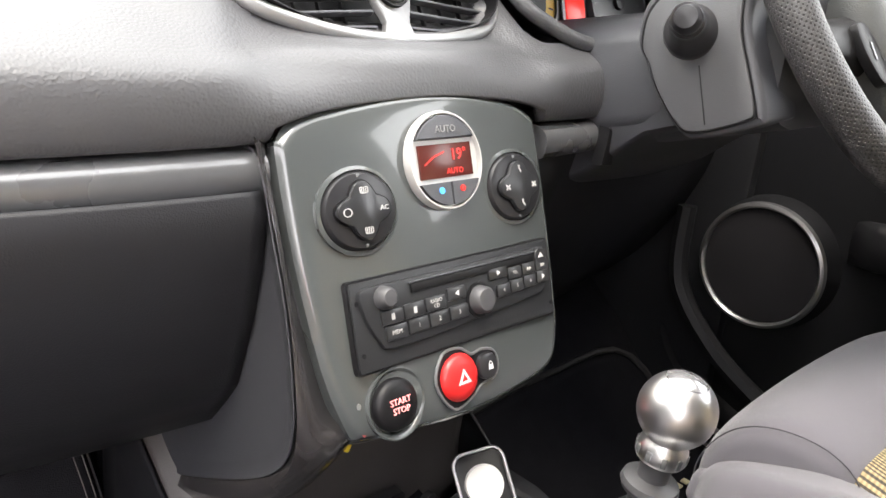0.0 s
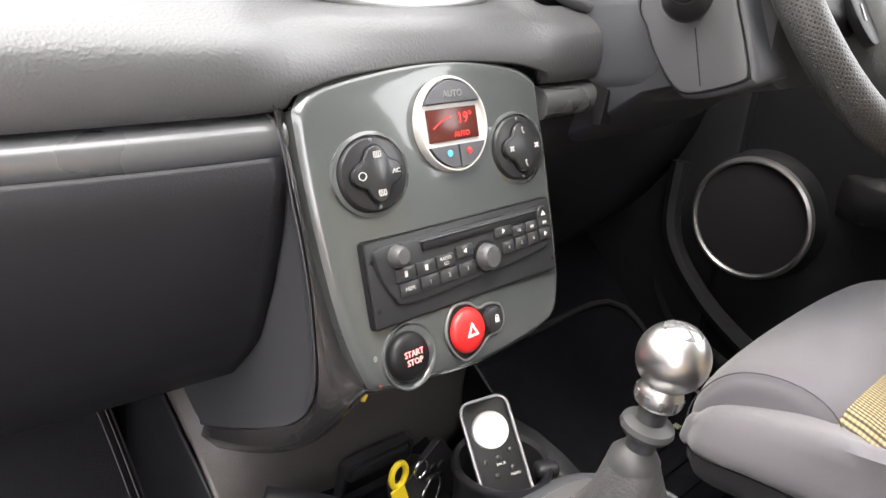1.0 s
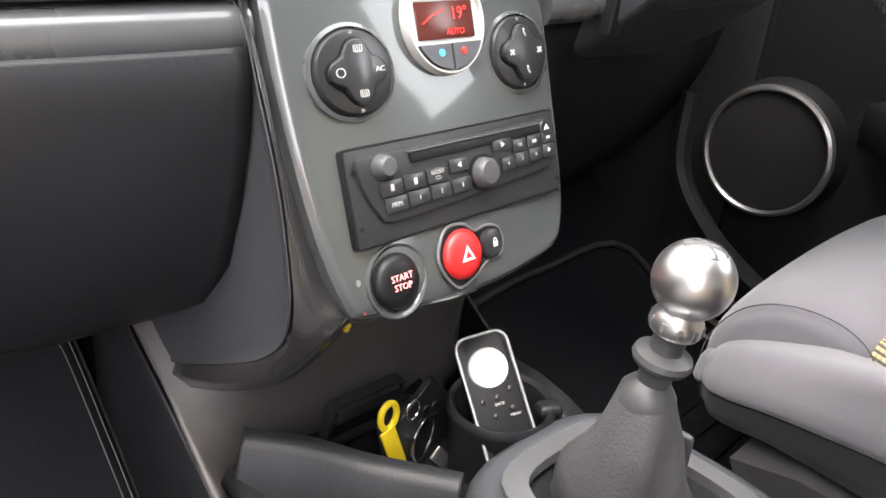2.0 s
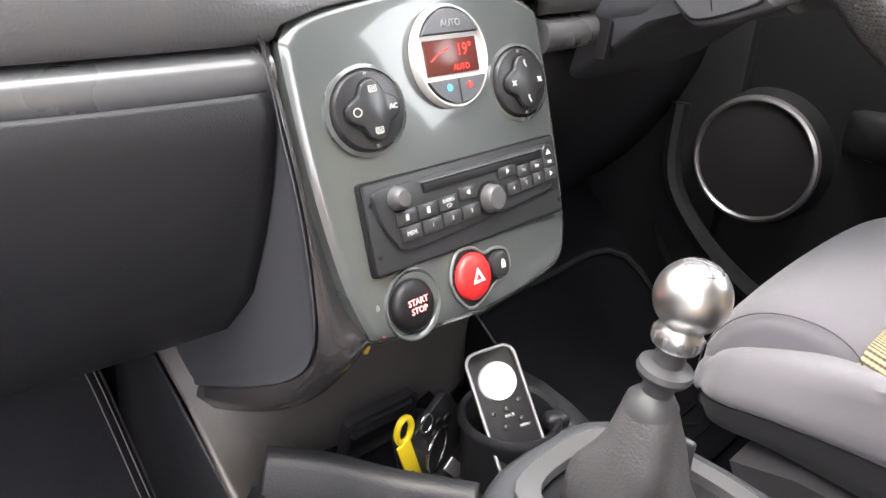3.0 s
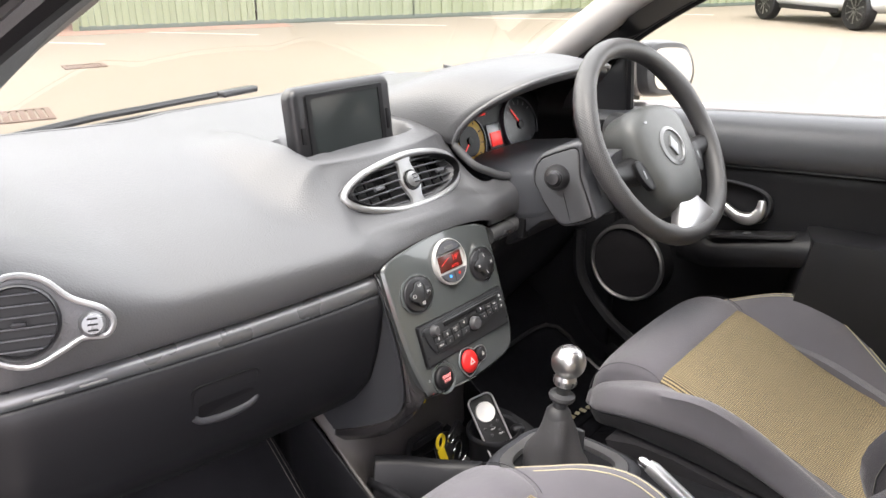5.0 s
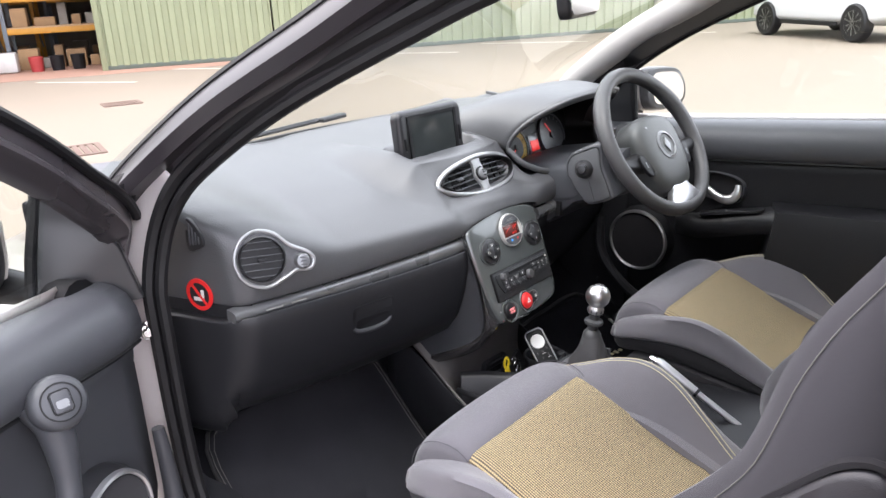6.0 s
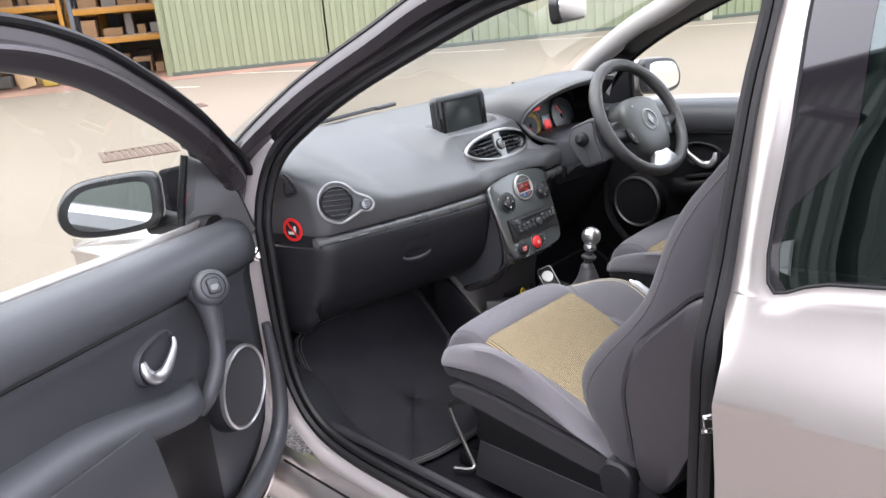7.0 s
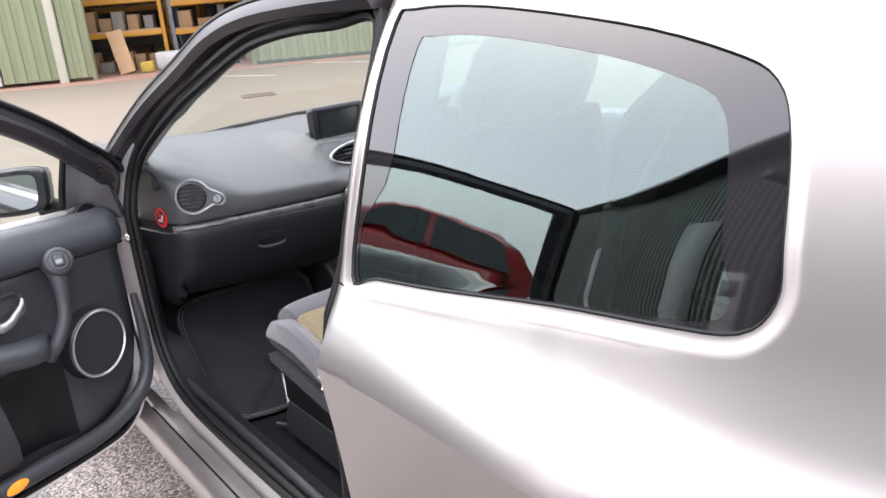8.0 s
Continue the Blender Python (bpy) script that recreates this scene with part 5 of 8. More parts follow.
OUT = [(-0.1265, 0.082), (-0.1235, 0.096), (-0.112, 0.106), (-0.085, 0.112), (-0.04, 0.118), (0.0, 0.120), (0.045, 0.117), (0.085, 0.110), (0.107, 0.100), (0.112, 0.088),
       (0.112, 0.02), (0.110, -0.05), (0.104, -0.085), (0.092, -0.103), (0.06, -0.110), (0.0, -0.114), (-0.06, -0.108), (-0.097, -0.103), (-0.107, -0.092),
       (-0.118, -0.05), (-0.125, 0.02)]
out = [(p.x, p.y) for p in spline([(x, y, 0) for x, y in OUT], 3, True)]
rows = []
for x, y in out:
    row = []
    for u in (0.0, 0.12, 0.25, 0.4, 0.55, 0.7, 0.82, 0.9, 0.945, 0.965, 0.98, 0.991, 1.0):
        px, py = lerp(0, x, u), lerp(0.0, y, u)
        row.append(fm @ V((px, py, bulge(px, py) - 0.005 * smooth((u - 0.95) / 0.06) ** 1.5)))
    row.append(fm @ V((x * 1.005, y * 1.005, bulge(x, y) - 0.022)))
    rows.append(row)
bm = sheet(rows + [rows[0]])
bmesh.ops.remove_doubles(bm, verts=bm.verts, dist=0.0002)
fas = part("fascia", fix(bm), FASCIA, stack, "gloss graphite fascia, lightly scratched")
part("fascia_edge", tube([fm @ V((x * 1.004, y * 1.004, bulge(x, y) - 0.0175)) for x, y in out], 0.0040, 8, True), SATINBLACK, fas, "dark edge behind the fascia")


def on(x, y, up=0.0):
    return at(fm, x, y, bulge(x, y) + up)


# cheeks: the body of the stack behind the fascia
CH = [(0.036, 0.868), (0.010, 0.815), (-0.008, 0.765), (-0.017, 0.720), (-0.019, 0.690), (-0.010, 0.660), (0.022, 0.630), (0.075, 0.600), (0.147, 0.570), (0.185, 0.585), (0.19, 0.64), (0.14, 0.74), (0.11, 0.82), (0.10, 0.865)]
ch = [(p.x, p.y) for p in spline([(y, z, 0) for y, z in CH], 4, True)]
cyc, czc = 0.06, 0.70
rings = []
for x, k in ((-0.1365, 0.80), (-0.1372, 0.90), (-0.1385, 0.935), (-0.1375, 0.940), (-0.133, 0.900), (-0.126, 0.82), (0.0, 0.82), (0.098, 0.85), (0.106, 0.90), (0.109, 0.90), (0.110, 0.80)):
    rings.append([V((x - (0.012 * smooth((y - 0.03) / 0.15) if x < -0.1 else 0), lerp(cyc, y, k), lerp(czc, z, k))) for y, z in ch])
part("stack_body", loft(rings), CHEEK, stack, "dark grained cheeks of the centre stack")
# glossy side band between the fascia and the cheek, which ends in a dark lip below
outer = spline([(-0.1400, y - 0.002, z) for y, z in CH[:6]] + [(-0.1420, 0.022, 0.627), (-0.1470, 0.075, 0.596), (-0.1520, 0.150, 0.564)], 5)
inner = spline([tuple(fm @ V((x, y, bulge(x, y) - 0.012))) for x, y in ((-0.1265, 0.097), (-0.1265, 0.050), (-0.1240, 0.000), (-0.1185, -0.050), (-0.1130, -0.080), (-0.0990, -0.1035))] + [(-0.105, 0.020, 0.618), (-0.112, 0.075, 0.585), (-0.120, 0.150, 0.552)], 5)
rows = []
for k, (a, b) in enumerate(zip(inner, outer)):
    w = smooth((k - 20) / 8)
    push = lerp(V((-0.004, -0.0065, -0.001)), V((-0.004, -0.004, -0.008)), w)
    rows.append([a + V((0.004, 0.006, 0.002)), a, lerp(a, b, 0.33) + push * 0.85, lerp(a, b, 0.67) + push, b, b + V((0.005, 0.006, 0.006))])
part("stack_bezel", sheet(rows), BEZEL, stack, "gloss dark side band of the stack", angle=70)


# rotary pads: dark disc, clover button, symbols
def pad(cx, cy, r, marks):
    squash = Matrix.Diagonal((0.93, 0.82, 1, 1))
    on = lambda x, y, up=0.0: at(fm, x, y, bulge(x, y) + up) @ squash
    p = part("climate_pad", lathe([(0, 0.004), (r * 0.80, 0.004), (r * 0.93, 0.003), (r, 0.0), (r, -0.006), (0, -0.006)], on(cx, cy, 0.001), 44), SATINBLACK, fas, "round black climate control pad")
    part("pad_rim", lathe([(r + 0.004, -0.002), (r + 0.004, 0.001), (r + 0.001, 0.002), (r, -0.002)], on(cx, cy), 44, True), FASCIA, p)
    reach = []
    for i in range(96):
        a = 2 * math.pi * i / 96
        b = (a + math.pi / 4) % (math.pi / 2) - math.pi / 4
        q = 0.30 ** 2 - (0.44 * math.sin(b)) ** 2
        reach.append(max(0.515, 0.44 * math.cos(b) + math.sqrt(q) if q > 0 else 0.0))
    soft = [sum(reach[(i + k) % 96] for k in range(-3, 4)) / 7 for i in range(96)]
    clover = [(r * q * math.cos(2 * math.pi * i / 96), r * q * math.sin(2 * math.pi * i / 96)) for i, q in enumerate(soft)]
    part("clover_groove", prism([(x * 1.07, y * 1.07) for x, y in clover], 0.0012, on(cx, cy, 0.0045)), DARK, p)
    part("clover_button", prism(clover, 0.004, on(cx, cy, 0.0050), 0.0018), CLOVER, p, "clover shaped button")
    for k in range(4):
        a = radians(90 * k)
        x, y = cx + 0.50 * r * math.cos(a), cy + 0.50 * r * math.sin(a)
        mm = on(cx, cy, 0.0093) @ Matrix.Translation((0.50 * r * math.cos(a), 0.50 * r * math.sin(a), 0)) @ Matrix.Diagonal((0.82, 0.82, 1, 1))
        if marks[k] == "AC":
            part("mark", letters("AC", 0.0066, mm), PRINTDIM, p)
        elif marks[k] == "screen":
            part("mark", join(moved(band(rounded(0.0085, 0.006, 0.001, 2), rounded(0.0072, 0.0048, 0.0007, 2), 0.0003), mm), *[moved(box((q, -0.0008, 0), (0.0007, 0.0055, 0.0003)), mm) for q in (-0.002, 0, 0.002)]), PRINTDIM, p)
        elif marks[k] == "loop":
            part("mark", band(oval(0.0045, 0.0042, 24), oval(0.0036, 0.0033, 24), 0.0003, mm), PRINTDIM, p)
        elif marks[k] == "fan":
            part("mark", join(*[moved(prism(oval(0.0011, 0.0019, 10, cy=0.0022), 0.0003), mm @ Matrix.Rotation(radians(90 * q + 45), 4, "Z")) for q in range(4)]), PRINTDIM, p)
        else:
            part("mark", join(moved(prism(oval(0.0014, 0.0014, 10, cy=0.003), 0.0003), mm), moved(box((0.0008, -0.001, 0), (0.0016, 0.006, 0.0003), 0, 2, Matrix.Rotation(0.5, 4, "Z")), mm)), PRINTDIM, p)
    for a in (90, 270):
        part("pad_lamp", lathe([(0, 0.001), (0.0015, 0.0008), (0.0016, 0), (0, 0)], on(cx, cy, 0.004) @ Matrix.Translation((0, 0.88 * r * math.sin(radians(a)), 0)), 12), STRIP, p)


pad(-0.077, 0.045, 0.0315, ("AC", "screen", "loop", "screen"))
pad(0.071, 0.045, 0.0315, ("fan", "seat", "fan", "seat"))

# climate display
dcx, dcy, dr = -0.001, 0.0705, 0.0348
cd = part("climate_display", lathe([(dr, 0.0), (dr, 0.005), (dr * 0.975, 0.007), (dr * 0.945, 0.007), (dr * 0.925, 0.005), (dr * 0.925, 0.0)], on(dcx, dcy, 0.0), 52, True), RING, fas, "round climate display with a pale silver ring")
part("display_back", lathe([(0, 0.004), (dr * 0.92, 0.004), (dr * 0.92, 0.0), (0, 0.0)], on(dcx, dcy), 40), RING, cd, "pale silver backing")


def segment(y0, y1, r, n=16):
    """The part of a disc between two heights."""
    pts = []
    for i in range(n + 1):
        y = lerp(y0, y1, i / n)
        pts.append((math.sqrt(max(0, r * r - y * y)), y))
    return pts + [(-x, y) for x, y in reversed(pts)]


part("auto_button", prism(segment(0.0150, dr * 0.895, dr * 0.90), 0.004, on(dcx, dcy, 0.004), 0.001), GREYPL, cd, "grey automatic button")
part("mark", letters("AUTO", 0.0070, on(dcx, dcy, 0.0086) @ Matrix.Translation((0, 0.0215, 0))), PRINTFAINT, cd)
scr = part("lit_screen", moved(box((0, 0.0, 0.0045), (0.050, 0.0235, 0.0025), 0.0006), on(dcx, dcy)), REDDIM, cd, "dark climate screen with red figures")
part("figures", letters("19°", 0.0115, on(dcx, dcy, 0.006) @ Matrix.Translation((0.012, 0.0035, 0))), REDGLOW, scr)
part("figures", letters("AUTO", 0.0058, on(dcx, dcy, 0.006) @ Matrix.Translation((0.007, -0.0078, 0))), REDGLOW, scr)
part("fan_scale", moved(tube([(-0.021, -0.002, 0), (-0.012, 0.003, 0), (-0.002, 0.006, 0)], 0.0006, 6), on(dcx, dcy, 0.006)), REDGLOW, scr)
for s, dot in ((-1, BLUEDOT), (1, REDGLOW)):
    half = [(x, y) for x, y in segment(-dr * 0.895, -0.0150, dr * 0.90, 14)]
    hp = [(max(x, 0.0009), y) if s > 0 else (min(x, -0.0009), y) for x, y in half]
    b_ = part("temperature_button", prism(hp, 0.004, on(dcx, dcy, 0.004), 0.0), GREYPL, cd, "grey temperature button")
    part("dot", lathe([(0, 0.001), (0.0022, 0.0008), (0.0024, 0), (0, 0)], on(dcx, dcy, 0.008) @ Matrix.Translation((s * 0.010, -0.0205, 0)), 14), dot, b_)

# radio
RW, RH = 0.193, 0.0585
rad = part("radio", prism(rounded(RW, RH, 0.002, 2), 0.004, at(fm, 0, -RH / 2, 0.0045), 0.0006), RADIO, fas, "black car radio with a disc slot")
part("radio_gap", band(rounded(RW + 0.003, RH + 0.003, 0.003, 2), rounded(RW, RH, 0.002, 2), 0.006, at(fm, 0, -RH / 2, 0.0012)), RUBBER, rad)
rm = at(fm, 0, 0, 0.0085)
face = [(-0.0915, -0.009), (-0.0895, -0.0055), (-0.085, -0.004), (-0.078, -0.004), (-0.05, -0.004), (0.0, -0.004), (0.05, -0.004), (0.078, -0.004), (0.086, -0.004), (0.0905, -0.0055), (0.0920, -0.010), (0.093, -0.020), (0.086, -0.034), (0.074, -0.040), (0.0, -0.045), (-0.068, -0.0475), (-0.080, -0.040), (-0.087, -0.028), (-0.090, -0.018)]
part("radio_face", prism([(p.x, p.y) for p in spline([(x, y, 0) for x, y in face], 3, True)], 0.0035, rm, 0.0018), RADIO, rad)
rt = at(fm, 0, 0, 0.0120)
slot = part("disc_slot", moved(box((0.012, -0.0108, 0.0008), (0.124, 0.0062, 0.002), 0.0008), rt), RUBBER, rad, "black disc slot")
part("slot_lip", moved(box((0.012, -0.0068, 0.0014), (0.128, 0.0010, 0.002), 0.0004), rt), GREYPL, slot)
part("volume_knob", lathe([(0, 0.0085), (0.0052, 0.0083), (0.0072, 0.006), (0.0080, 0), (0, 0)], at(rt, -0.073, -0.0125), 28), KNOB, rad, "black rotary knob")
part("tuning_knob", lathe([(0, 0.0095), (0.0078, 0.0093), (0.0098, 0.007), (0.0106, 0), (0, 0)], at(rt, 0.0115, -0.031), 32), KNOB, rad, "black rotary knob")
part("knob_ring", lathe([(0.0126, 0.0), (0.0126, 0.0016), (0.0108, 0.0016), (0.0108, 0)], at(rt, 0.0115, -0.031), 32, True), DARK, rad)
part("eject_button", lathe([(0, 0.002), (0.0058, 0.002), (0.0066, 0.001), (0.0066, 0), (0, 0)], at(rt, 0.082, -0.011), 24), SATINBLACK, rad)
part("mark", prism([(-0.003, -0.001), (0.003, -0.001), (0, 0.003)], 0.0003, at(rt, 0.082, -0.011, 0.0021)), PRINT, rad)
for x, y in ((-0.0925, -0.013), (-0.0925, -0.047), (0.0935, -0.050), (0.0935, -0.030)):
    part("removal_hole", lathe([(0, 0.0004), (0.0017, 0.0004), (0.0017, 0), (0, 0)], at(fm, x, y, 0.0086), 12), RUBBER, rad)


def key(cx, cy, w, h, mark, size=0.0042):
    k = part("radio_key", moved(box((cx, cy, 0.0006), (w, h, 0.0026), 0.0009), rt), CLOVER, rad)
    if mark in ("play", "back"):
        s = 1 if mark == "play" else -1
        part("mark", prism([(-0.0015 * s, 0.002), (-0.0015 * s, -0.002), (0.002 * s, 0)], 0.0003, at(rt, cx, cy, 0.0018)), PRINT, k)
    elif mark in ("ff", "rr"):
        part("mark", join(*[prism([(-0.001, 0.0015), (-0.001, -0.0015), (0.0012, 0)], 0.0003, at(rt, cx + q, cy, 0.0018)) for q in (-0.0012, 0.0012)]), PRINT, k)
    elif mark == "page":
        part("mark", moved(box((cx, cy, 0.0018), (0.0028, 0.0042, 0.0003)), rt), PRINTDIM, k)
    elif mark:
        part("mark", letters(mark, size, at(rt, cx, cy, 0.0018)), PRINTDIM, k)


for i, mk in enumerate(("page", "page", "RADIO\nCD")):
    key(-0.0685 + 0.0192 * i, -0.0258 + 0.0004 * i, 0.0182, 0.0095, mk, 0.0036)
key(-0.010, -0.022, 0.0175, 0.009, "back")
key(0.0335, -0.0155, 0.020, 0.0085, "play")
for i, mk in enumerate(("MEM.", "1", "2", "3")):
    key(-0.0665 + 0.0190 * i, -0.0365 + 0.0004 * i, 0.0178, 0.0095, mk, 0.0042)
for i, mk in enumerate(("TEL", "rr", "ff")):
    key(0.0515 + 0.0158 * i, -0.0185 + 0.0004 * i, 0.0148, 0.0090, mk, 0.0034)
for i, mk in enumerate(("4", "5", "6", "play")):
    key(0.0375 + 0.0150 * i, -0.0292 + 0.0008 * i, 0.0138, 0.0095, mk)

# start button, hazard switch, lock
sx, sy = -0.071, -0.085
part("start_ring", lathe([(0.0248, -0.001), (0.0245, 0.0008), (0.0235, 0.0010), (0.0215, -0.0002), (0.0194, -0.0028), (0.0192, -0.006), (0.0240, -0.006)], on(sx + 0.002, sy, 0.0006), 44, True), FASCIA, fas, "gloss dished recess round the start button")
sb = part("start_button", lathe([(0, 0.0075), (0.010, 0.0070), (0.016, 0.0050), (0.0180, 0.002), (0.0182, -0.004), (0, -0.004)], on(sx, sy, 0.0), 40), DARK, fas, "black engine start button")
part("mark", letters("START\nSTOP", 0.0060, on(sx, sy, 0.0078)), PRINTRED, sb)
hx, hy = -0.014, -0.082
hz_out = [(p.x, p.y) for p in spline([(-0.021, 0, 0), (-0.012, 0.019, 0), (0.004, 0.020, 0), (0.015, 0.013, 0), (0.026, 0.014, 0), (0.038, 0.010, 0), (0.041, 0.0, 0), (0.036, -0.009, 0), (0.022, -0.011, 0), (0.010, -0.018, 0), (-0.008, -0.021, 0)], 4, True)]
part("switch_recess", prism(hz_out, 0.0012, on(hx, hy, 0.0005)), DARK, fas, "dark recess")
part("recess_rim", ring_of(hz_out, 0.0012, on(hx, hy, 0.0012), 6), STRIP, fas, "bright recess rim")
hb = part("hazard_button", lathe([(0, 0.0065), (0.009, 0.0068), (0.0150, 0.0050), (0.0172, 0.002), (0.0174, -0.002), (0, -0.002)], on(hx, hy, 0.001), 40), RED, fas, "red hazard light button")
part("mark", band([(-0.0062, -0.004), (0.0062, -0.004), (0, 0.0068)], [(-0.0030, -0.0022), (0.0030, -0.0022), (0, 0.0032)], 0.0004, on(hx, hy, 0.0080)), PRINT, hb)
lb = part("lock_button", prism(rounded(0.019, 0.019, 0.008, 5), 0.005, on(hx + 0.0275, hy + 0.0015, 0.001), 0.002), SATINBLACK, fas, "small black door lock button")
part("mark", join(moved(box((0, -0.001, 0), (0.0042, 0.0036, 0.0003)), on(hx + 0.029, hy + 0.0015, 0.0063)), band(oval(0.0019, 0.0026, 14, cy=0.0008), oval(0.0012, 0.0019, 14, cy=0.0008), 0.0003, on(hx + 0.029, hy + 0.0015, 0.0061))), PRINT, lb)
part("chip", moved(prism(oval(0.0016, 0.0022, 10), 0.0006), on(-0.098, -0.079, 0.0)), STRIP, fas, "small pale mark")
part("chip", moved(prism(oval(0.0014, 0.0022, 10), 0.0006), on(-0.096, -0.098, -0.001)), DIMRED, fas, "small red mark")
part("tag_end", box((-0.098, -0.012, 0.663), (0.016, 0.002, 0.006), 0.0005, 2, Matrix.Rotation(0.5, 4, "Y")), YELLOW, stack, "yellow tag end under the fascia")

# lower console: back face, tray, cup ring, tunnel
def low_face(x, v):
    return V((x * (1 + 0.25 * smooth(v)), lerp(0.028, 0.078, smooth(v * 1.2)) + 0.03 * (x / 0.12) ** 2, lerp(0.70, 0.455, v)))


low = []
for k in range(21):
    v = k / 20
    a = lerp(V((-0.159, 0.200, 0.620)), V((-0.159, 0.010, 0.492)), (v - 0.25) / 0.70)
    low.append(spline([tuple(a), tuple(lerp(a, low_face(-0.085, v), 0.5) + V((-0.004, 0.006, 0))), tuple(low_face(-0.085, v)), tuple(low_face(-0.03, v)), tuple(low_face(0.04, v)), tuple(low_face(0.122, v))], 5))
solidify(part("lower_face", sheet(low), SCUFFEDLIT, stack, "scuffed grey face of the lower console, lightened as if lit"), 0.006, 1)
wedge = []
for i in range(17):
    u = i / 16
    y = lerp(0.235, -0.28, u)
    z = interp(-y, [(-0.235, 0.655), (-0.173, 0.626), (-0.117, 0.588), (-0.045, 0.536), (0.05, 0.503), (0.28, 0.47)])
    wedge.append([V((-0.1575, y + 0.004, z - 0.034)), V((-0.160, y, z - 0.040)), V((-0.163, y + 0.010, z - 0.08)), V((-0.166, y + 0.02, 0.33))])
solidify(part("tunnel_side", sheet(wedge), HARD, stack, "dark plastic tunnel side"), 0.003)
wr = [[V((-p.x, p.y, p.z)) for p in r] for r in wedge]
solidify(part("tunnel_side", sheet(wr), HARD, stack, "dark plastic tunnel side"), 0.003)
top = []
for i in range(23):
    y = lerp(0.06, -0.60, i / 22)
    row = []
    for j in range(21):
        x = lerp(-0.150, 0.150, j / 20)
        z = 0.470 + 0.058 * smooth((-0.045 - y) / 0.06) + 0.012 * smooth((-0.3 - y) / 0.2)
        z += 0.042 * smooth((abs(x) - 0.118) / 0.025) * (1 - smooth((-0.0 - y) / 0.10)) if y > -0.12 else 0
        z -= 0.035 * smooth((abs(x) - 0.13) / 0.03) * smooth((-0.02 - y) / 0.1)
        row.append(V((x, y, z)))
    top.append(row)
solidify(part("tunnel_top", sheet(top), HARD, stack, "grained console tray and tunnel top"), 0.012)
wall = spline([(-0.122, 0.066, 0.545), (-0.105, 0.045, 0.546), (-0.088, 0.022, 0.546), (-0.066, -0.017, 0.545), (-0.045, -0.048, 0.545), (-0.030, -0.072, 0.546)], 6)
solidify(part("tray_wall", sheet([wall, [p + V((-0.008, -0.006, -0.010)) for p in wall], [p + V((-0.022, -0.016, -0.045)) for p in wall], [p + V((-0.035, -0.026, -0.11)) for p in wall]]), HARD, stack, "dark grained tray wall"), 0.010)
pk = frame_of((-0.018, 0.062, 0.520), (1, 0.0, -0.03), (0, -0.15, 1))
pf = part("card_slot", band(rounded(0.080, 0.047, 0.006), rounded(0.072, 0.039, 0.004), 0.010, pk), SATINBLACK, stack, "black key card slot")
part("slot_back", prism(rounded(0.076, 0.043, 0.004), 0.003, pk), DARK, pf)
part("slot_shelf", moved(box((0, 0.010, 0.008), (0.068, 0.014, 0.008), 0.003), pk), SATINBLACK, pf)
# cup ring
cupm = frame_of((0.056, -0.029, 0.475), (1, 0, 0), (0, 1, 0))
cup = part("cup_holder", lathe([(0.040, 0.0), (0.0415, 0.055), (0.045, 0.062), (0.0455, 0.068), (0.043, 0.072), (0.039, 0.069), (0.037, 0.060), (0.035, 0.004), (0, 0.004), (0, 0)], cupm, 40), HARD, stack, "dark round cup holder with a notched lip")
part("notch", box((0.083, -0.058, 0.541), (0.022, 0.016, 0.014), 0.005, 3, Matrix.Rotation(-0.5, 4, "Z")), HARD, cup)
gr = [(p.x, p.y) for p in spline([(-0.075, 0.085, 0), (0.0, 0.098, 0), (0.065, 0.08, 0), (0.085, 0.0, 0), (0.07, -0.085, 0), (0.0, -0.10, 0), (-0.07, -0.085, 0), (-0.09, 0.0, 0)], 5, True)]
gm = frame_of((0.045, -0.170, 0.536), (1, 0, 0), (0, 1, 0))
rings = [[V((0.045 + x * k, -0.170 + y * k, z)) for x, y in gr] for k, z in ((1.10, 0.500), (1.08, 0.528), (1.04, 0.540), (0.97, 0.546), (0.88, 0.545), (0.84, 0.541), (0.60, 0.520))]
part("gear_surround", sheet([r + [r[0]] for r in rings]), GREYPL, stack, "grained grey gear lever surround", angle=80)
part("gear_bezel", band([(x * 0.86, y * 0.86) for x, y in gr], [(x * 0.68, y * 0.70) for x, y in gr], 0.010, at(gm, 0, 0, 0.003)), SATIN, stack, "silver gear lever bezel")

KNOBCAP = material("clear_capped_grey_disc", (0.30, 0.30, 0.31), 0.12, metal=0.6, coat=1.0, mottle=0.1)
# gear lever
gear = thing("gear_lever", (0.034, -0.165, 0.535), "gear lever with a polished aluminium ball knob and leather gaiter", "gear lever")
KN = V((0.042, -0.171, 0.722))
GA = (KN - V((0.030, -0.150, 0.535))).normalized()
gk = frame_of(tuple(KN), (1, 0, -GA.x / GA.z), (0, 1, -GA.y / GA.z))
R = 0.0250
prof = [(R * math.sin(radians(a)), R * math.cos(radians(a))) for a in range(28, 150, 6)]
part("ball_knob", lathe([(0, R * math.cos(radians(28)) - 0.0005)] + prof + [(0.0142, -0.0235), (0.0162, -0.0265), (0.0166, -0.0345), (0.0155, -0.0365), (0, -0.0365)], gk, 48), ALU, gear, "polished aluminium ball knob")
part("knob_cap", lathe([(0, R + 0.0008), (0.006, R * 0.995), (0.0110, R * 0.925), (0.0135, R * 0.86), (0.0136, R * 0.80), (0, R * 0.80)], gk, 40), KNOBCAP, gear, "glossy dark shift pattern cap")
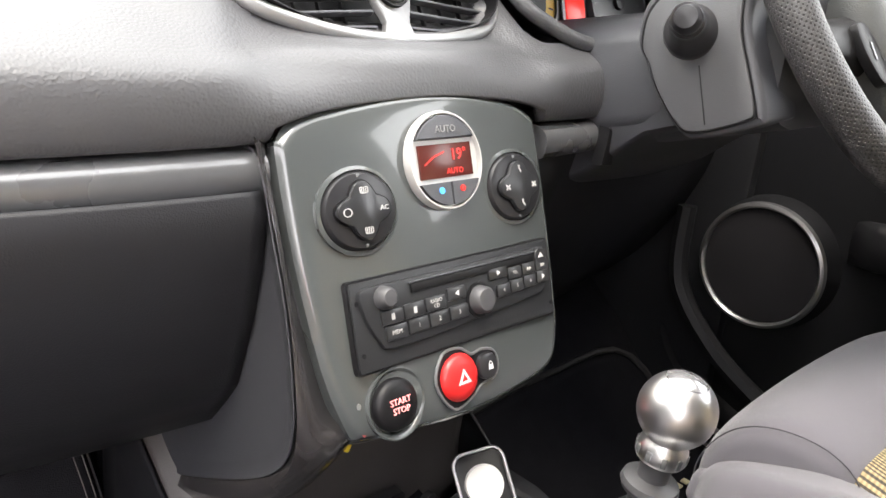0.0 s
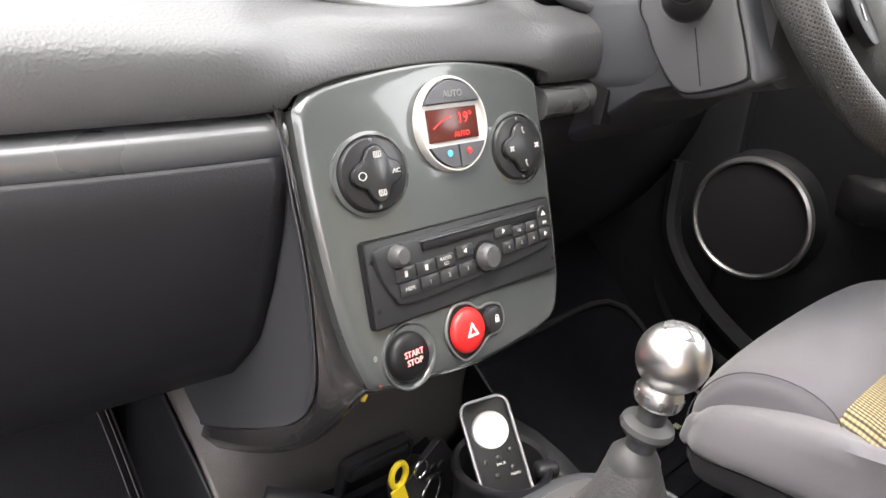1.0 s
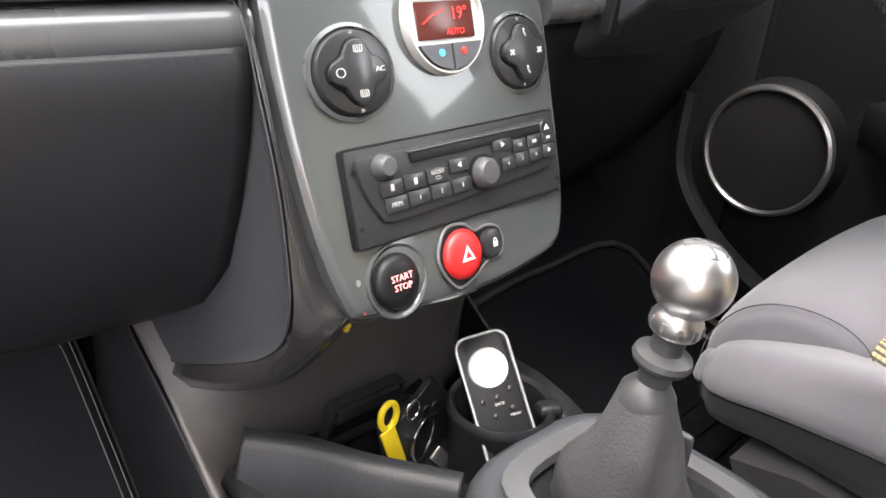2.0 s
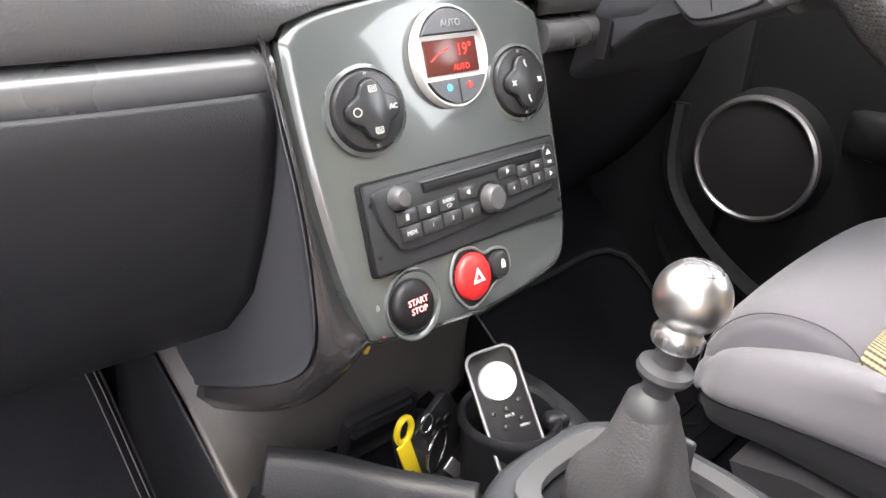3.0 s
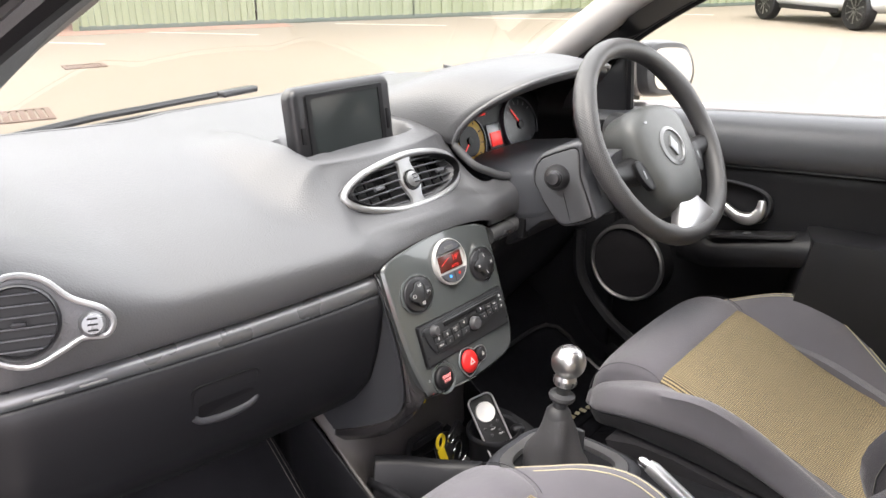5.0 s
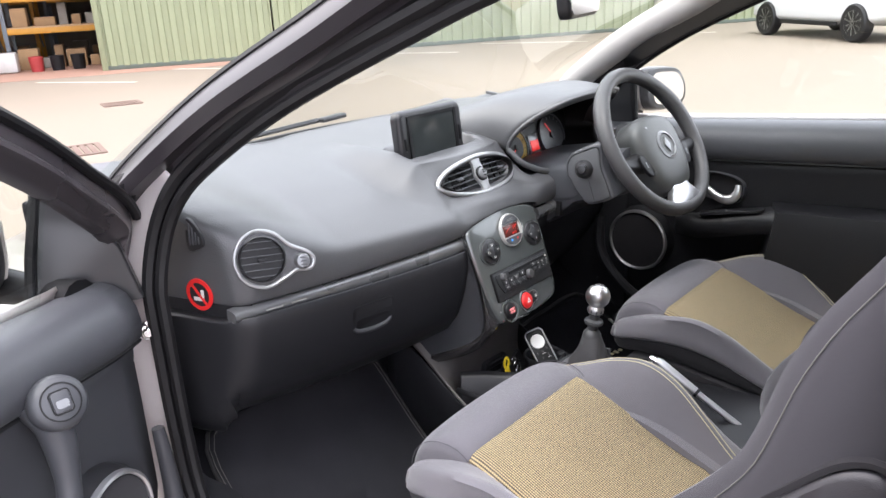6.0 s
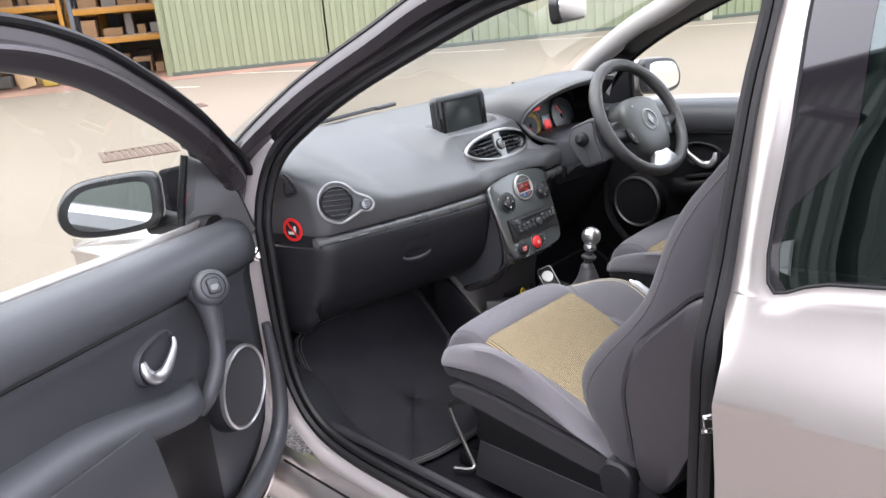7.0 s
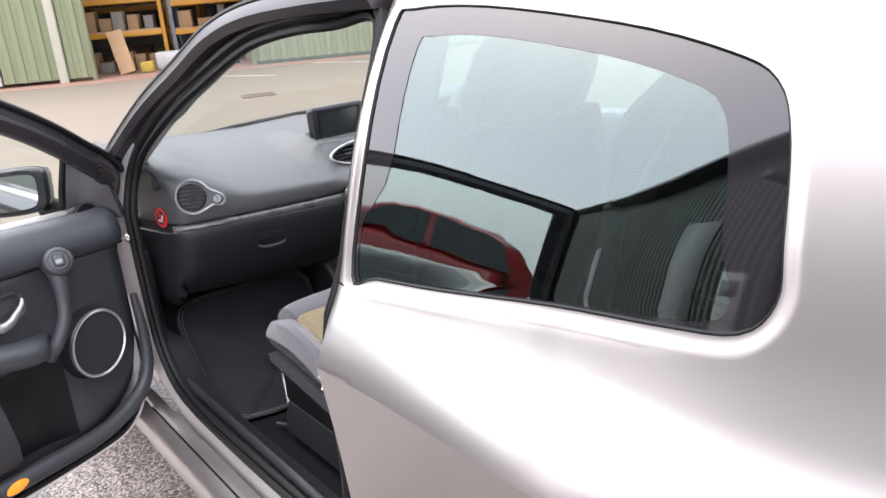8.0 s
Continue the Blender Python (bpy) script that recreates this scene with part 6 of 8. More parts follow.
for k in range(10):
    part("notch", moved(box((0.0166, 0, -0.0305), (0.0012, 0.0035, 0.007), 0.0004), gk @ Matrix.Rotation(2 * math.pi * k / 10, 4, "Z")), STRIP, gear)
part("lift_collar", lathe([(0.0105, -0.036), (0.0105, -0.051), (0.0185, -0.054), (0.0195, -0.058), (0.0175, -0.062), (0.0112, -0.065), (0.0108, -0.082), (0, -0.082), (0, -0.036)], gk, 36), KNOB, gear, "grey plastic lift collar")
part("gaiter_collar", lathe([(0.010, -0.074), (0.0140, -0.078), (0.0185, -0.084), (0.0195, -0.092), (0, -0.094), (0, -0.072)], gk, 30), KNOB, gear)
rings = []
for i in range(17):
    u = i / 16
    c = lerp(KN - GA * 0.088, V((0.036, -0.158, 0.542)), u)
    rx, ry = lerp(0.0185, 0.037, u ** 0.9), lerp(0.0185, 0.048, u ** 0.85)
    ring = []
    for j in range(40):
        a = 2 * math.pi * j / 40
        fold = 1 + 0.15 * math.sin(2.0 * a + 1.1 + 2.2 * u) * math.sin(math.pi * u) + 0.06 * math.sin(5 * a + 4 * u) * u * (1 - u) * 3 + 0.055 * math.sin(3 * a - 9 * u) * u
        pw = lerp(2.0, 3.2, u)
        ca, sa = math.cos(a), math.sin(a)
        q = (abs(ca) ** pw + abs(sa) ** pw) ** (-1 / pw)
        ring.append(c + V((rx * ca * q * fold, ry * sa * q * fold, 0.004 * math.sin(9 * u + a) * u)))
    rings.append(ring)
part("gaiter", loft(rings), GAITER, gear, "creased black leather gaiter")
part("gaiter_tab", box((0.086, -0.168, 0.565), (0.006, 0.022, 0.044), 0.003, 3), GREYPL, gear, "small grey tab beside the gaiter")

# handbrake
hb_ = thing("handbrake", (0.01, -0.52, 0.52), "slim silver handbrake lever with a black ring, pulled up", "handbrake")
part("grip", tube([(0.010, -0.318, 0.6305), (0.010, -0.326, 0.628), (0.010, -0.36, 0.610), (0.010, -0.402, 0.589)], [0.0085, 0.0105, 0.0100, 0.0085], 16), VENTRING, hb_, "satin grey grip")
part("button", tube([(0.010, -0.3045, 0.634), (0.010, -0.308, 0.6335), (0.010, -0.322, 0.629)], [0.0045, 0.0070, 0.0070], 16), CHROME, hb_, "chrome release button")
part("grip_ring", tube([(0.010, -0.400, 0.590), (0.010, -0.405, 0.5875)], 0.0092, 16), RUBBER, hb_, "black rubber ring")
part("lever", tube([(0.010, -0.404, 0.588), (0.010, -0.479, 0.550), (0.010, -0.56, 0.508), (0.010, -0.60, 0.485)], 0.0062, 12), VENTRING, hb_, "chrome lever tube")

# things in the tray
remote = thing("remote_control", (0.045, 0.0, 0.49), "small black remote with a pale round pad in the cup holder", "remote control")
rmm = frame_of((0.0434, -0.0276, 0.568), (0.854, -0.464, 0.233), (0.134, 0.631, 0.764))
part("body", prism(rounded(0.044, 0.112, 0.011), 0.010, at(rmm, 0, -0.016, -0.010), 0.003), DARK, remote)
part("rim", ring_of(rounded(0.043, 0.111, 0.010), 0.0016, at(rmm, 0, -0.016, 0.0), 6), SATIN, remote, "silver rim")
part("pad", lathe([(0, 0.0012), (0.008, 0.0008), (0.0155, 0.0025), (0.0165, 0.0), (0, 0)], at(rmm, 0, 0.012, 0.0), 36), WHITEP, remote, "pale round navigation pad")
for i, (x, y) in enumerate(((-0.012, -0.013), (0, -0.012), (0.012, -0.008), (-0.005, -0.026), (0.010, -0.023))):
    part("button", lathe([(0, 0.002), (0.002, 0.0015), (0.0024, 0), (0, 0)], at(rmm, x, y), 12), SATINBLACK, remote)
for tx, x, y in (("BACK", 0.001, -0.0175), ("MENU", 0.011, -0.0285)):
    part("mark", letters(tx, 0.0032, at(rmm, x, y, 0.0004)), PRINT, remote)

keycard = thing("key_card", (0.0, 0.03, 0.48), "black key card fob with four buttons leaning in the tray", "key card")
km = frame_of((0.020, 0.022, 0.512), (0.60, 0.08, -0.80), (0.63, 0.0, 0.77))
part("body", prism(rounded(0.080, 0.060, 0.007), 0.006, km, 0.002), SATINBLACK, keycard)
for x, y in ((-0.020, 0.006), (-0.012, -0.004), (-0.012, 0.014), (-0.003, 0.006)):
    part("button", lathe([(0, 0.002), (0.004, 0.0016), (0.0048, 0), (0, 0)], at(km, x, y, 0.006), 16), DARK, keycard)

wallet = thing("key_holder", (-0.01, 0.0, 0.48), "keys with a yellow tag on a black holder in the tray", "keys")
part("holder", box((-0.010, 0.000, 0.507), (0.048, 0.014, 0.066), 0.004, 3, Matrix.Rotation(0.35, 4, "Z") @ Matrix.Rotation(-0.25, 4, "X")), SATINBLACK, wallet)
part("split_ring", tube([V((-0.004 + 0.017 * math.cos(a), -0.018 + 0.006 * math.cos(a), 0.520 + 0.019 * math.sin(a))) for a in (2 * math.pi * i / 28 for i in range(28))], 0.0013, 8, True), CHROME, wallet, "bright steel split ring")
part("small_ring", tube([V((-0.012 + 0.007 * math.cos(a), -0.012, 0.548 + 0.009 * math.sin(a))) for a in (2 * math.pi * i / 20 for i in range(20))], 0.0011, 8, True), CHROME, wallet)
part("yellow_tag", join(tube([V((-0.036 + 0.008 * math.cos(a), -0.010, 0.552 + 0.012 * math.sin(a))) for a in (2 * math.pi * i / 22 for i in range(22))], 0.0028, 8, True),
                        box((-0.028, -0.012, 0.512), (0.015, 0.003, 0.062), 0.0014, 2, Matrix.Rotation(-0.35, 4, "Y"))), YELLOW, wallet, "yellow rubber tag")
part("key", box((0.012, -0.026, 0.496), (0.013, 0.002, 0.030), 0.0009, 2, Matrix.Rotation(-0.7, 4, "Y")), SATIN, wallet, "bare steel key")
wallet.location += V((0.004, 0.020, -0.004))


# ---- steering wheel and column ----
WT, WY = radians(32), radians(-3.3)
WU = V((-math.sin(WY) * math.sin(WT), math.cos(WY) * math.sin(WT), math.cos(WT)))
WC = V((0.380, -0.118, 0.976))
wm = frame_of(tuple(WC), (math.cos(WY), math.sin(WY), 0), tuple(WU))           # z points to the driver
wheel = thing("steering_wheel", (0.343, -0.02, 0.88), "black leather sports steering wheel with a grey airbag cover", "steering wheel")
pts, rad = [], []
for i in range(72):
    a = 2 * math.pi * i / 72
    flat = 1 - 0.03 * max(0, -math.sin(a)) ** 6
    pts.append((0.170 * math.cos(a), 0.170 * math.sin(a) * flat, 0.0))
    grip = sum(math.exp(-((((math.degrees(a) - g + 180) % 360) - 180) / 16) ** 2) for g in (28, 152))
    rad.append(0.0168 + 0.0022 * grip)
rim_ob = part("rim", moved(tube(pts, rad, 16, closed=True), wm), LEATHER, wheel, "stitched perforated leather rim")
lay = rim_ob.data.uv_layers.new(name="leather")
inv = wm.inverted() @ Matrix.Translation(ORIGIN[wheel.name])
for poly in rim_ob.data.polygons:
    ref = None
    for li in poly.loop_indices:
        q = inv @ rim_ob.data.vertices[rim_ob.data.loops[li].vertex_index].co
        a, b = math.atan2(q.y, q.x), math.atan2(q.z, math.hypot(q.x, q.y) - 0.170)
        if ref is None:
            ref = (a, b)
        a += 2 * math.pi * round((ref[0] - a) / (2 * math.pi))
        b += 2 * math.pi * round((ref[1] - b) / (2 * math.pi))
        u_, v_ = a * 0.170, b * 0.0172
        lay.data[li].uv = ((u_ + v_) * 0.7071, (v_ - u_) * 0.7071)
for s in (-1, 1):
    sp = spline([(s * 0.160, -0.030, -0.004), (s * 0.120, -0.034, -0.010), (s * 0.070, -0.036, -0.006)], 6)
    part("spoke", moved(tube(sp, [0.015 + 0.012 * (i / (len(sp) - 1)) for i in range(len(sp))], 12, squash=0.7), wm), DARK, wheel, "dark side spoke")
    tp = prism([(p.x, p.y) for p in spline([(s * 0.082, -0.028, 0), (s * 0.102, -0.026, 0), (s * 0.102, -0.050, 0), (s * 0.088, -0.074, 0), (s * 0.072, -0.068, 0)], 4, True)], 0.008, at(wm, 0, 0, 0.004), 0.002)
    pd = part("spoke_switch", tp, DARK, wheel, "black cruise switch")
    part("mark", moved(box((s * 0.090, -0.048, 0.0126), (0.003, 0.014, 0.0006), 0.0002, 2), wm), STRIP, pd)
bs = [(-0.020, -0.098), (-0.040, -0.122), (-0.062, -0.150), (-0.040, -0.162), (0.0, -0.166), (0.040, -0.162), (0.062, -0.150), (0.040, -0.122), (0.020, -0.098), (0.0, -0.094)]
part("lower_spoke", prism([(p.x, p.y) for p in spline([(x, y, 0) for x, y in bs], 4, True)], 0.018, at(wm, 0, 0, -0.004), 0.005), SATIN, wheel, "satin silver lower spoke")
pad_o = [(-0.089, 0.000), (-0.084, 0.042), (-0.052, 0.064), (0.0, 0.070), (0.052, 0.064), (0.084, 0.042), (0.089, 0.000), (0.080, -0.058), (0.056, -0.104), (0.0, -0.118), (-0.056, -0.104), (-0.080, -0.058)]
po = [(p.x, p.y - 0.006) for p in spline([(x, y, 0) for x, y in pad_o], 5, True)]
rows = [[wm @ V((x * k, y * k - 0.002, z)) for x, y in po] for k, z in ((0.01, 0.026), (0.3, 0.0256), (0.55, 0.024), (0.75, 0.021), (0.88, 0.016), (0.96, 0.009), (1.0, -0.002), (1.0, -0.035))]
ap = part("airbag_cover", loft(rows), material("grey_airbag_vinyl", (0.056, 0.059, 0.059), 0.42, grain=0.3, scale=900, kind="voronoi", mottle=0.06), wheel, "smooth grey airbag cover")
part("emblem_ring", lathe([(0.034, 0.036), (0.034, 0.041), (0.028, 0.043), (0.026, 0.040), (0.026, 0.036)], at(wm, 0, -0.020, -0.0145), 40, True), STRIP, ap, "grey emblem ring")
part("emblem", prism([(-0.011, 0), (0, 0.018), (0.011, 0), (0, -0.018)], 0.004, at(wm, 0, -0.020, 0.0255), 0.0015), STRIP, ap, "plain chrome lozenge emblem")
part("mark", moved(box((0.035, -0.062, 0.0215), (0.014, 0.006, 0.0008), 0.0002, 2), wm), STRIP, ap, "faint lettering reduced to a bar")
part("mark", moved(box((-0.046, 0.030, 0.0235), (0.010, 0.004, 0.0008), 0.0002, 2), wm), STRIP, ap, "faint lettering reduced to a bar")
part("wheel_back", lathe([(0, -0.02), (0.05, -0.02), (0.075, -0.05), (0.06, -0.10), (0, -0.10)], wm, 28), DARK, wheel)

column = thing("steering_column", (0.34, 0.06, 0.85), "dark plastic steering column shroud with stalks", "steering column")
rings = []
for u in (0, 0.15, 0.4, 0.7, 1.0):
    c = lerp(V((0.335, -0.105, 0.925)), V((0.340, 0.16, 0.865)), u)
    w, h = lerp(0.100, 0.128, smooth(u * 3)), lerp(0.052, 0.070, u)
    rings.append([c + V((x * w, 0, z * h)) for x, z in rounded(2.0, 2.0, 0.5, 5)])
part("shroud", loft(rings), GREYPL, column, "dark grained column shroud")
pm = frame_of((0.192, -0.060, 0.913), (0.13, -0.98, 0.12), (0, 0.10, 1))
PL = [(-0.053, 0.023), (-0.050, 0.048), (-0.040, 0.063), (-0.029, 0.070), (0.000, 0.079), (0.030, 0.085), (0.036, 0.070), (0.036, 0.036), (0.046, 0.0), (0.053, -0.028), (0.048, -0.038), (0.006, -0.050), (-0.014, -0.045), (-0.036, -0.014), (-0.045, 0.008)]
pl = [(p.x, p.y) for p in spline([(x, y, 0) for x, y in PL], 4, True)]
pod = part("stalk_pod", prism(pl, 0.075, at(pm, 0, 0, -0.075), 0.006, 3), GREYPL, column, "dark plastic stalk pod")
part("pod_face", prism([(x * 0.86 - 0.001, y * 0.88) for x, y in pl], 0.003, pm, 0.0015), PODGREY, pod, "grained grey pod face")
part("pod_groove", prism([(x * 0.895 - 0.001, y * 0.915) for x, y in pl], 0.0010, pm), DARK, pod, "dark groove round the pod face")
part("pod_seam", moved(box((0.005, -0.016, 0.0018), (0.0012, 0.046, 0.003), 0.0004, 2, Matrix.Rotation(0.18, 4, "Z")), pm), HARD, pod, "dark seam across the pod")
skm = frame_of(tuple(pm @ V((-0.008, 0.031, 0.0))), (0.40, -0.90, 0.0), (0.18, 0.08, 0.98))
part("stalk", lathe([(0, 0.062), (0.008, 0.061), (0.0110, 0.056), (0.0105, 0.046), (0.0125, 0.044), (0.0130, 0.034), (0.0150, 0.030), (0.0165, 0.014), (0.0195, 0.010), (0.0210, 0.004), (0.0212, 0.0), (0, 0)], skm, 32), SATINBLACK, pod, "black wiper stalk seen end on")
rings = []
for y, top, bottom in ((0.11, 0.842, 0.770), (0.085, 0.853, 0.782), (0.053, 0.866, 0.800), (0.023, 0.880, 0.825), (-0.007, 0.895, 0.850), (-0.05, 0.900, 0.868), (-0.09, 0.898, 0.876)):
    rings.append([V((0.336 + 0.1225 * x, y, lerp(bottom, top, (z + 1) / 2))) for x, z in rounded(2.0, 2.0, 0.30, 5)])
part("lower_shroud", loft(rings), CHEEK, column, "dark lower half of the column shroud")
part("cheek_tab", prism([(-0.009, -0.016), (0.008, -0.018), (0.009, -0.010), (0.002, 0.016), (-0.004, 0.018)], 0.012, frame_of((0.214, 0.036, 0.836), (1, 0, 0), (0, 0, 1)), 0.003), DARK, column)
part("right_stalk", tube([(0.42, -0.06, 0.93), (0.50, -0.075, 0.94), (0.54, -0.08, 0.945)], [0.010, 0.011, 0.009], 12), DARK, column)

# interior mirror
im_ = thing("interior_mirror", (-0.02, -0.13, 1.26), "black framed interior rear-view mirror on the windscreen", "mirror")
mm_ = frame_of((0.030, -0.140, 1.302), (0.96, 0.27, 0.0), (0, 0.10, 1))
part("housing", prism(rounded(0.205, 0.062, 0.022, 6), 0.022, at(mm_, 0, 0, -0.022), 0.008, 3), SATINBLACK, im_)
part("mirror_glass", prism(rounded(0.190, 0.050, 0.018, 6), 0.002, at(mm_, 0, 0, 0.0005)), MIRROR, im_, "silvered mirror glass")
part("stem", tube([(0.03, -0.12, 1.325), (0.02, -0.09, 1.36), (0.015, -0.08, 1.39)], [0.012, 0.012, 0.022], 10), SATINBLACK, im_)


# ---- seats ----
def build_seat(cx):
    """A sports seat; its cushion's front edge lies at y = -0.11."""
    s = thing("sports_seat", (cx, -0.45, 0.33), "charcoal cloth sports seat with a ribbed yellow centre and pale stitching", "seat", "front seats")
    T = lambda x, y, z: V((cx + x, y, z))
    # front roll of the cushion: a firm block with rounded ends
    SEC = [(-0.252, 0.560), (-0.257, 0.590), (-0.256, 0.622), (-0.247, 0.645), (-0.222, 0.658), (-0.190, 0.659), (-0.160, 0.650), (-0.137, 0.632), (-0.121, 0.605), (-0.116, 0.578), (-0.124, 0.552), (-0.150, 0.538), (-0.200, 0.535)]
    sec = [(p.x, p.y) for p in spline([(y, z, 0) for y, z in SEC], 3, True)]
    rings = []
    for i in range(33):
        u = math.sin(lerp(-1, 1, i / 32) * math.pi / 2)
        k = lerp(0.66, 1.0, (1 - abs(u) ** 9) ** 0.42)
        rings.append([T(0.003 + 0.176 * u, lerp(-0.186, y, k) + 0.006 * (1 - u * u), lerp(0.598, z, k) + 0.004 * (1 - u * u)) for y, z in sec])
    part("cushion_front", loft(rings), CLOTH, s, "grey cloth front roll of the cushion")
    for e in (-1, 1):
        ring = [T(0.003 + e * 0.1715, lerp(-0.186, y, 0.925), lerp(0.598, z, 0.925)) for y, z in sec]
        part("seam", tube(ring, 0.0006, 5, True), BACKCLOTH, s, "dark sewn seam")
    # ribbed centre, sunk towards the backrest
    mesh_z = lambda y: interp_smooth(-y, [(0.20, 0.634), (0.25, 0.626), (0.30, 0.607), (0.38, 0.572), (0.45, 0.545), (0.50, 0.532), (0.60, 0.520), (0.72, 0.515)])
    rows = []
    for j in range(31):
        y = lerp(-0.238, -0.700, j / 30)
        fold = 0.007 * math.exp(-((y + 0.505) / 0.008) ** 2)
        rows.append([T(0.151 * u, y, mesh_z(y) - fold - 0.006 * smooth((abs(u) - 0.965) / 0.035)) for u in [-1.0, -0.985, -0.965] + [lerp(-0.94, 0.94, i / 18) for i in range(19)] + [0.965, 0.985, 1.0]])
    solidify(part("cushion_centre", sheet(rows), MESHFAB, s, "ribbed yellow mesh cushion centre"), 0.02)
    ST = [(-0.136, 0.594, 0.181), (-0.142, 0.605, 0.186), (-0.155, 0.616, 0.192), (-0.182, 0.629, 0.203), (-0.225, 0.645, 0.214), (-0.28, 0.664, 0.228), (-0.34, 0.672, 0.232), (-0.40, 0.653, 0.226), (-0.46, 0.612, 0.212), (-0.52, 0.567, 0.196), (-0.58, 0.532, 0.180), (-0.64, 0.505, 0.165)]
    for sd in (-1, 1):
        sp = spline([(y, z, x) for y, z, x in ST], 4)
        rings, crest, second, flank = [], [], [], []
        for p in sp:
            y, z, x = p
            low = interp_smooth(-y, [(0.138, 0.540), (0.165, 0.545), (0.21, 0.556), (0.30, 0.558), (0.40, 0.547), (0.50, 0.530), (0.60, 0.512), (0.66, 0.49)])
            low = min(low, z - 0.018)
            o = interp_smooth(-y, [(0.138, 0.198), (0.155, 0.218), (0.20, 0.233), (0.30, 0.243), (0.50, 0.240), (0.66, 0.225)])
            zo = low + 0.014
            zm = min(mesh_z(y), z - 0.012)
            sec = [(0.135, zm - 0.03), (0.1465, zm + 0.0015), (lerp(0.152, x, 0.35), lerp(zm, z, 0.46)), (lerp(0.152, x, 0.72), lerp(zm, z, 0.84)), (x - 0.008, z - 0.001), (x, z), (x + 0.010, z - 0.003),
                   (lerp(x, o, 0.60), lerp(z, zo, 0.17)), (lerp(x, o, 0.90), lerp(z, zo, 0.38)), (o, lerp(z, zo, 0.54)), (o - 0.003, lerp(z, zo, 0.62)), (o - 0.020, lerp(z, zo, 0.64)), (0.150, lerp(z, zo, 0.64))]
            zs = lerp(z, zo, 0.60)
            flank.append([T(sd * a, y, b) for a, b in ((o - 0.030, zs - 0.010), (o - 0.020, zs), (o - 0.005, zs - 0.004), (o - 0.009, lerp(zs, low, 0.5)), (o - 0.016, low + 0.008), (o - 0.030, low), (o - 0.034, low + 0.004))])
            rings.append([T(sd * a, y, b) for a, b in sec])
            crest.append(T(sd * (x + 0.004), y, z - 0.0007))
            second.append(T(sd * (x - 0.008), y, z - 0.0008))
        mid, first = sum(rings[0], V()) / len(rings[0]), rings[0]
        for k, d in ((0.93, 0.004), (0.78, 0.0075), (0.50, 0.0095)):
            rings.insert(0, [lerp(mid, p, k) + V((0, d, 0)) for p in first])
        part("cushion_bolster", loft(rings), CLOTH, s, "grey cloth side bolster", angle=70)
        # the flank's near-black cloth colour stands for the deep shade below the bolster
        part("cushion_side", loft(flank), CLOTH2, s, "cloth cushion side, darkened to stand for deep shade", angle=70)
        if sd > 0:
            part("stitching", tube(crest[12:], 0.0009, 5), THREAD, s, "pale yellow stitching")
            part("stitching", tube(second[15:], 0.0009, 5), THREAD, s, "pale yellow stitching")
        part("piping", tube([T(sd * 0.1475, p[0], min(mesh_z(p[0]), p[1] - 0.012) + 0.0024) for p in sp if p[0] < -0.262], 0.0011, 5), THREAD, s, "thin pale edge of the ribbed centre")
        # cloth under the bolster, darkened for its shade, black plinth and its flared skirt
        sk = [[T(sd * x, y, z) for y, z in ((-0.190, 0.548), (-0.24, 0.560), (-0.30, 0.560), (-0.50, 0.535), (-0.68, 0.505), (-0.72, 0.47), (-0.50, 0.49), (-0.28, 0.52), (-0.20, 0.530))] for x in (0.195, 0.232, 0.236)]
        part("cushion_skirt", loft(sk), CLOTH2, s, "cloth cushion skirt, darkened for the shade under the bolster")
        pl = [[T(sd * x, y, z) for y, z in ((-0.268, 0.540), (-0.50, 0.520), (-0.74, 0.490), (-0.78, 0.42), (-0.72, 0.40), (-0.30, 0.42), (-0.262, 0.45))] for x in (0.190, 0.228, 0.234)]
        part("plinth_side", loft(pl), DARK, s, "black plastic seat plinth")
        fl = [[T(sd * x, y + d, z) for x, d, z in ((0.215, 0.0, 0.448), (0.236, 0.0, 0.442), (0.246, 0.004, 0.40), (0.252, 0.006, 0.362), (0.235, 0.0, 0.352))] for y in (-0.272, -0.40, -0.55, -0.74)]
        part("plinth_skirt", loft(fl), SATINBLACK, s, "satin black flared plinth skirt")
        rc = [[T(sd * x, lerp(-0.625, y, k), lerp(0.50, z, k)) for y, z in oval(0.034, 0.044, 20, 2.6, -0.625, 0.50)] for x, k in ((0.225, 1.0), (0.258, 1.0), (0.263, 0.88))]
        part("recliner_cover", loft(rc), HARD, s, "black plastic recliner cover")
        part("runner", box(tuple(T(sd * 0.19, -0.45, 0.345)), (0.03, 0.56, 0.03), 0.004), DARK, s, "black steel seat runner")
    part("cushion_base", box(tuple(T(0, -0.44, 0.475)), (0.38, 0.50, 0.07), 0.03, 3), CLOTH2, s)
    part("seat_frame", box(tuple(T(0, -0.45, 0.40)), (0.38, 0.44, 0.09), 0.02), DARK, s)
    part("slide_bar", tube(spline([tuple(T(-0.186, -0.245, 0.500)), tuple(T(-0.183, -0.17, 0.478)), tuple(T(-0.177, -0.128, 0.455)), tuple(T(-0.180, -0.135, 0.43)), tuple(T(-0.205, -0.20, 0.375)), tuple(T(-0.225, -0.235, 0.352)), tuple(T(-0.245, -0.195, 0.346))], 6), 0.0052, 8), DARKSTEEL, s, "dark bare steel slide bar")
    # backrest: a ribbed centre between deep wings
    base = lambda z: -0.665 - 0.42 * (z - 0.53)
    rows = []
    for j in range(27):
        z = lerp(0.525, 1.14, j / 26)
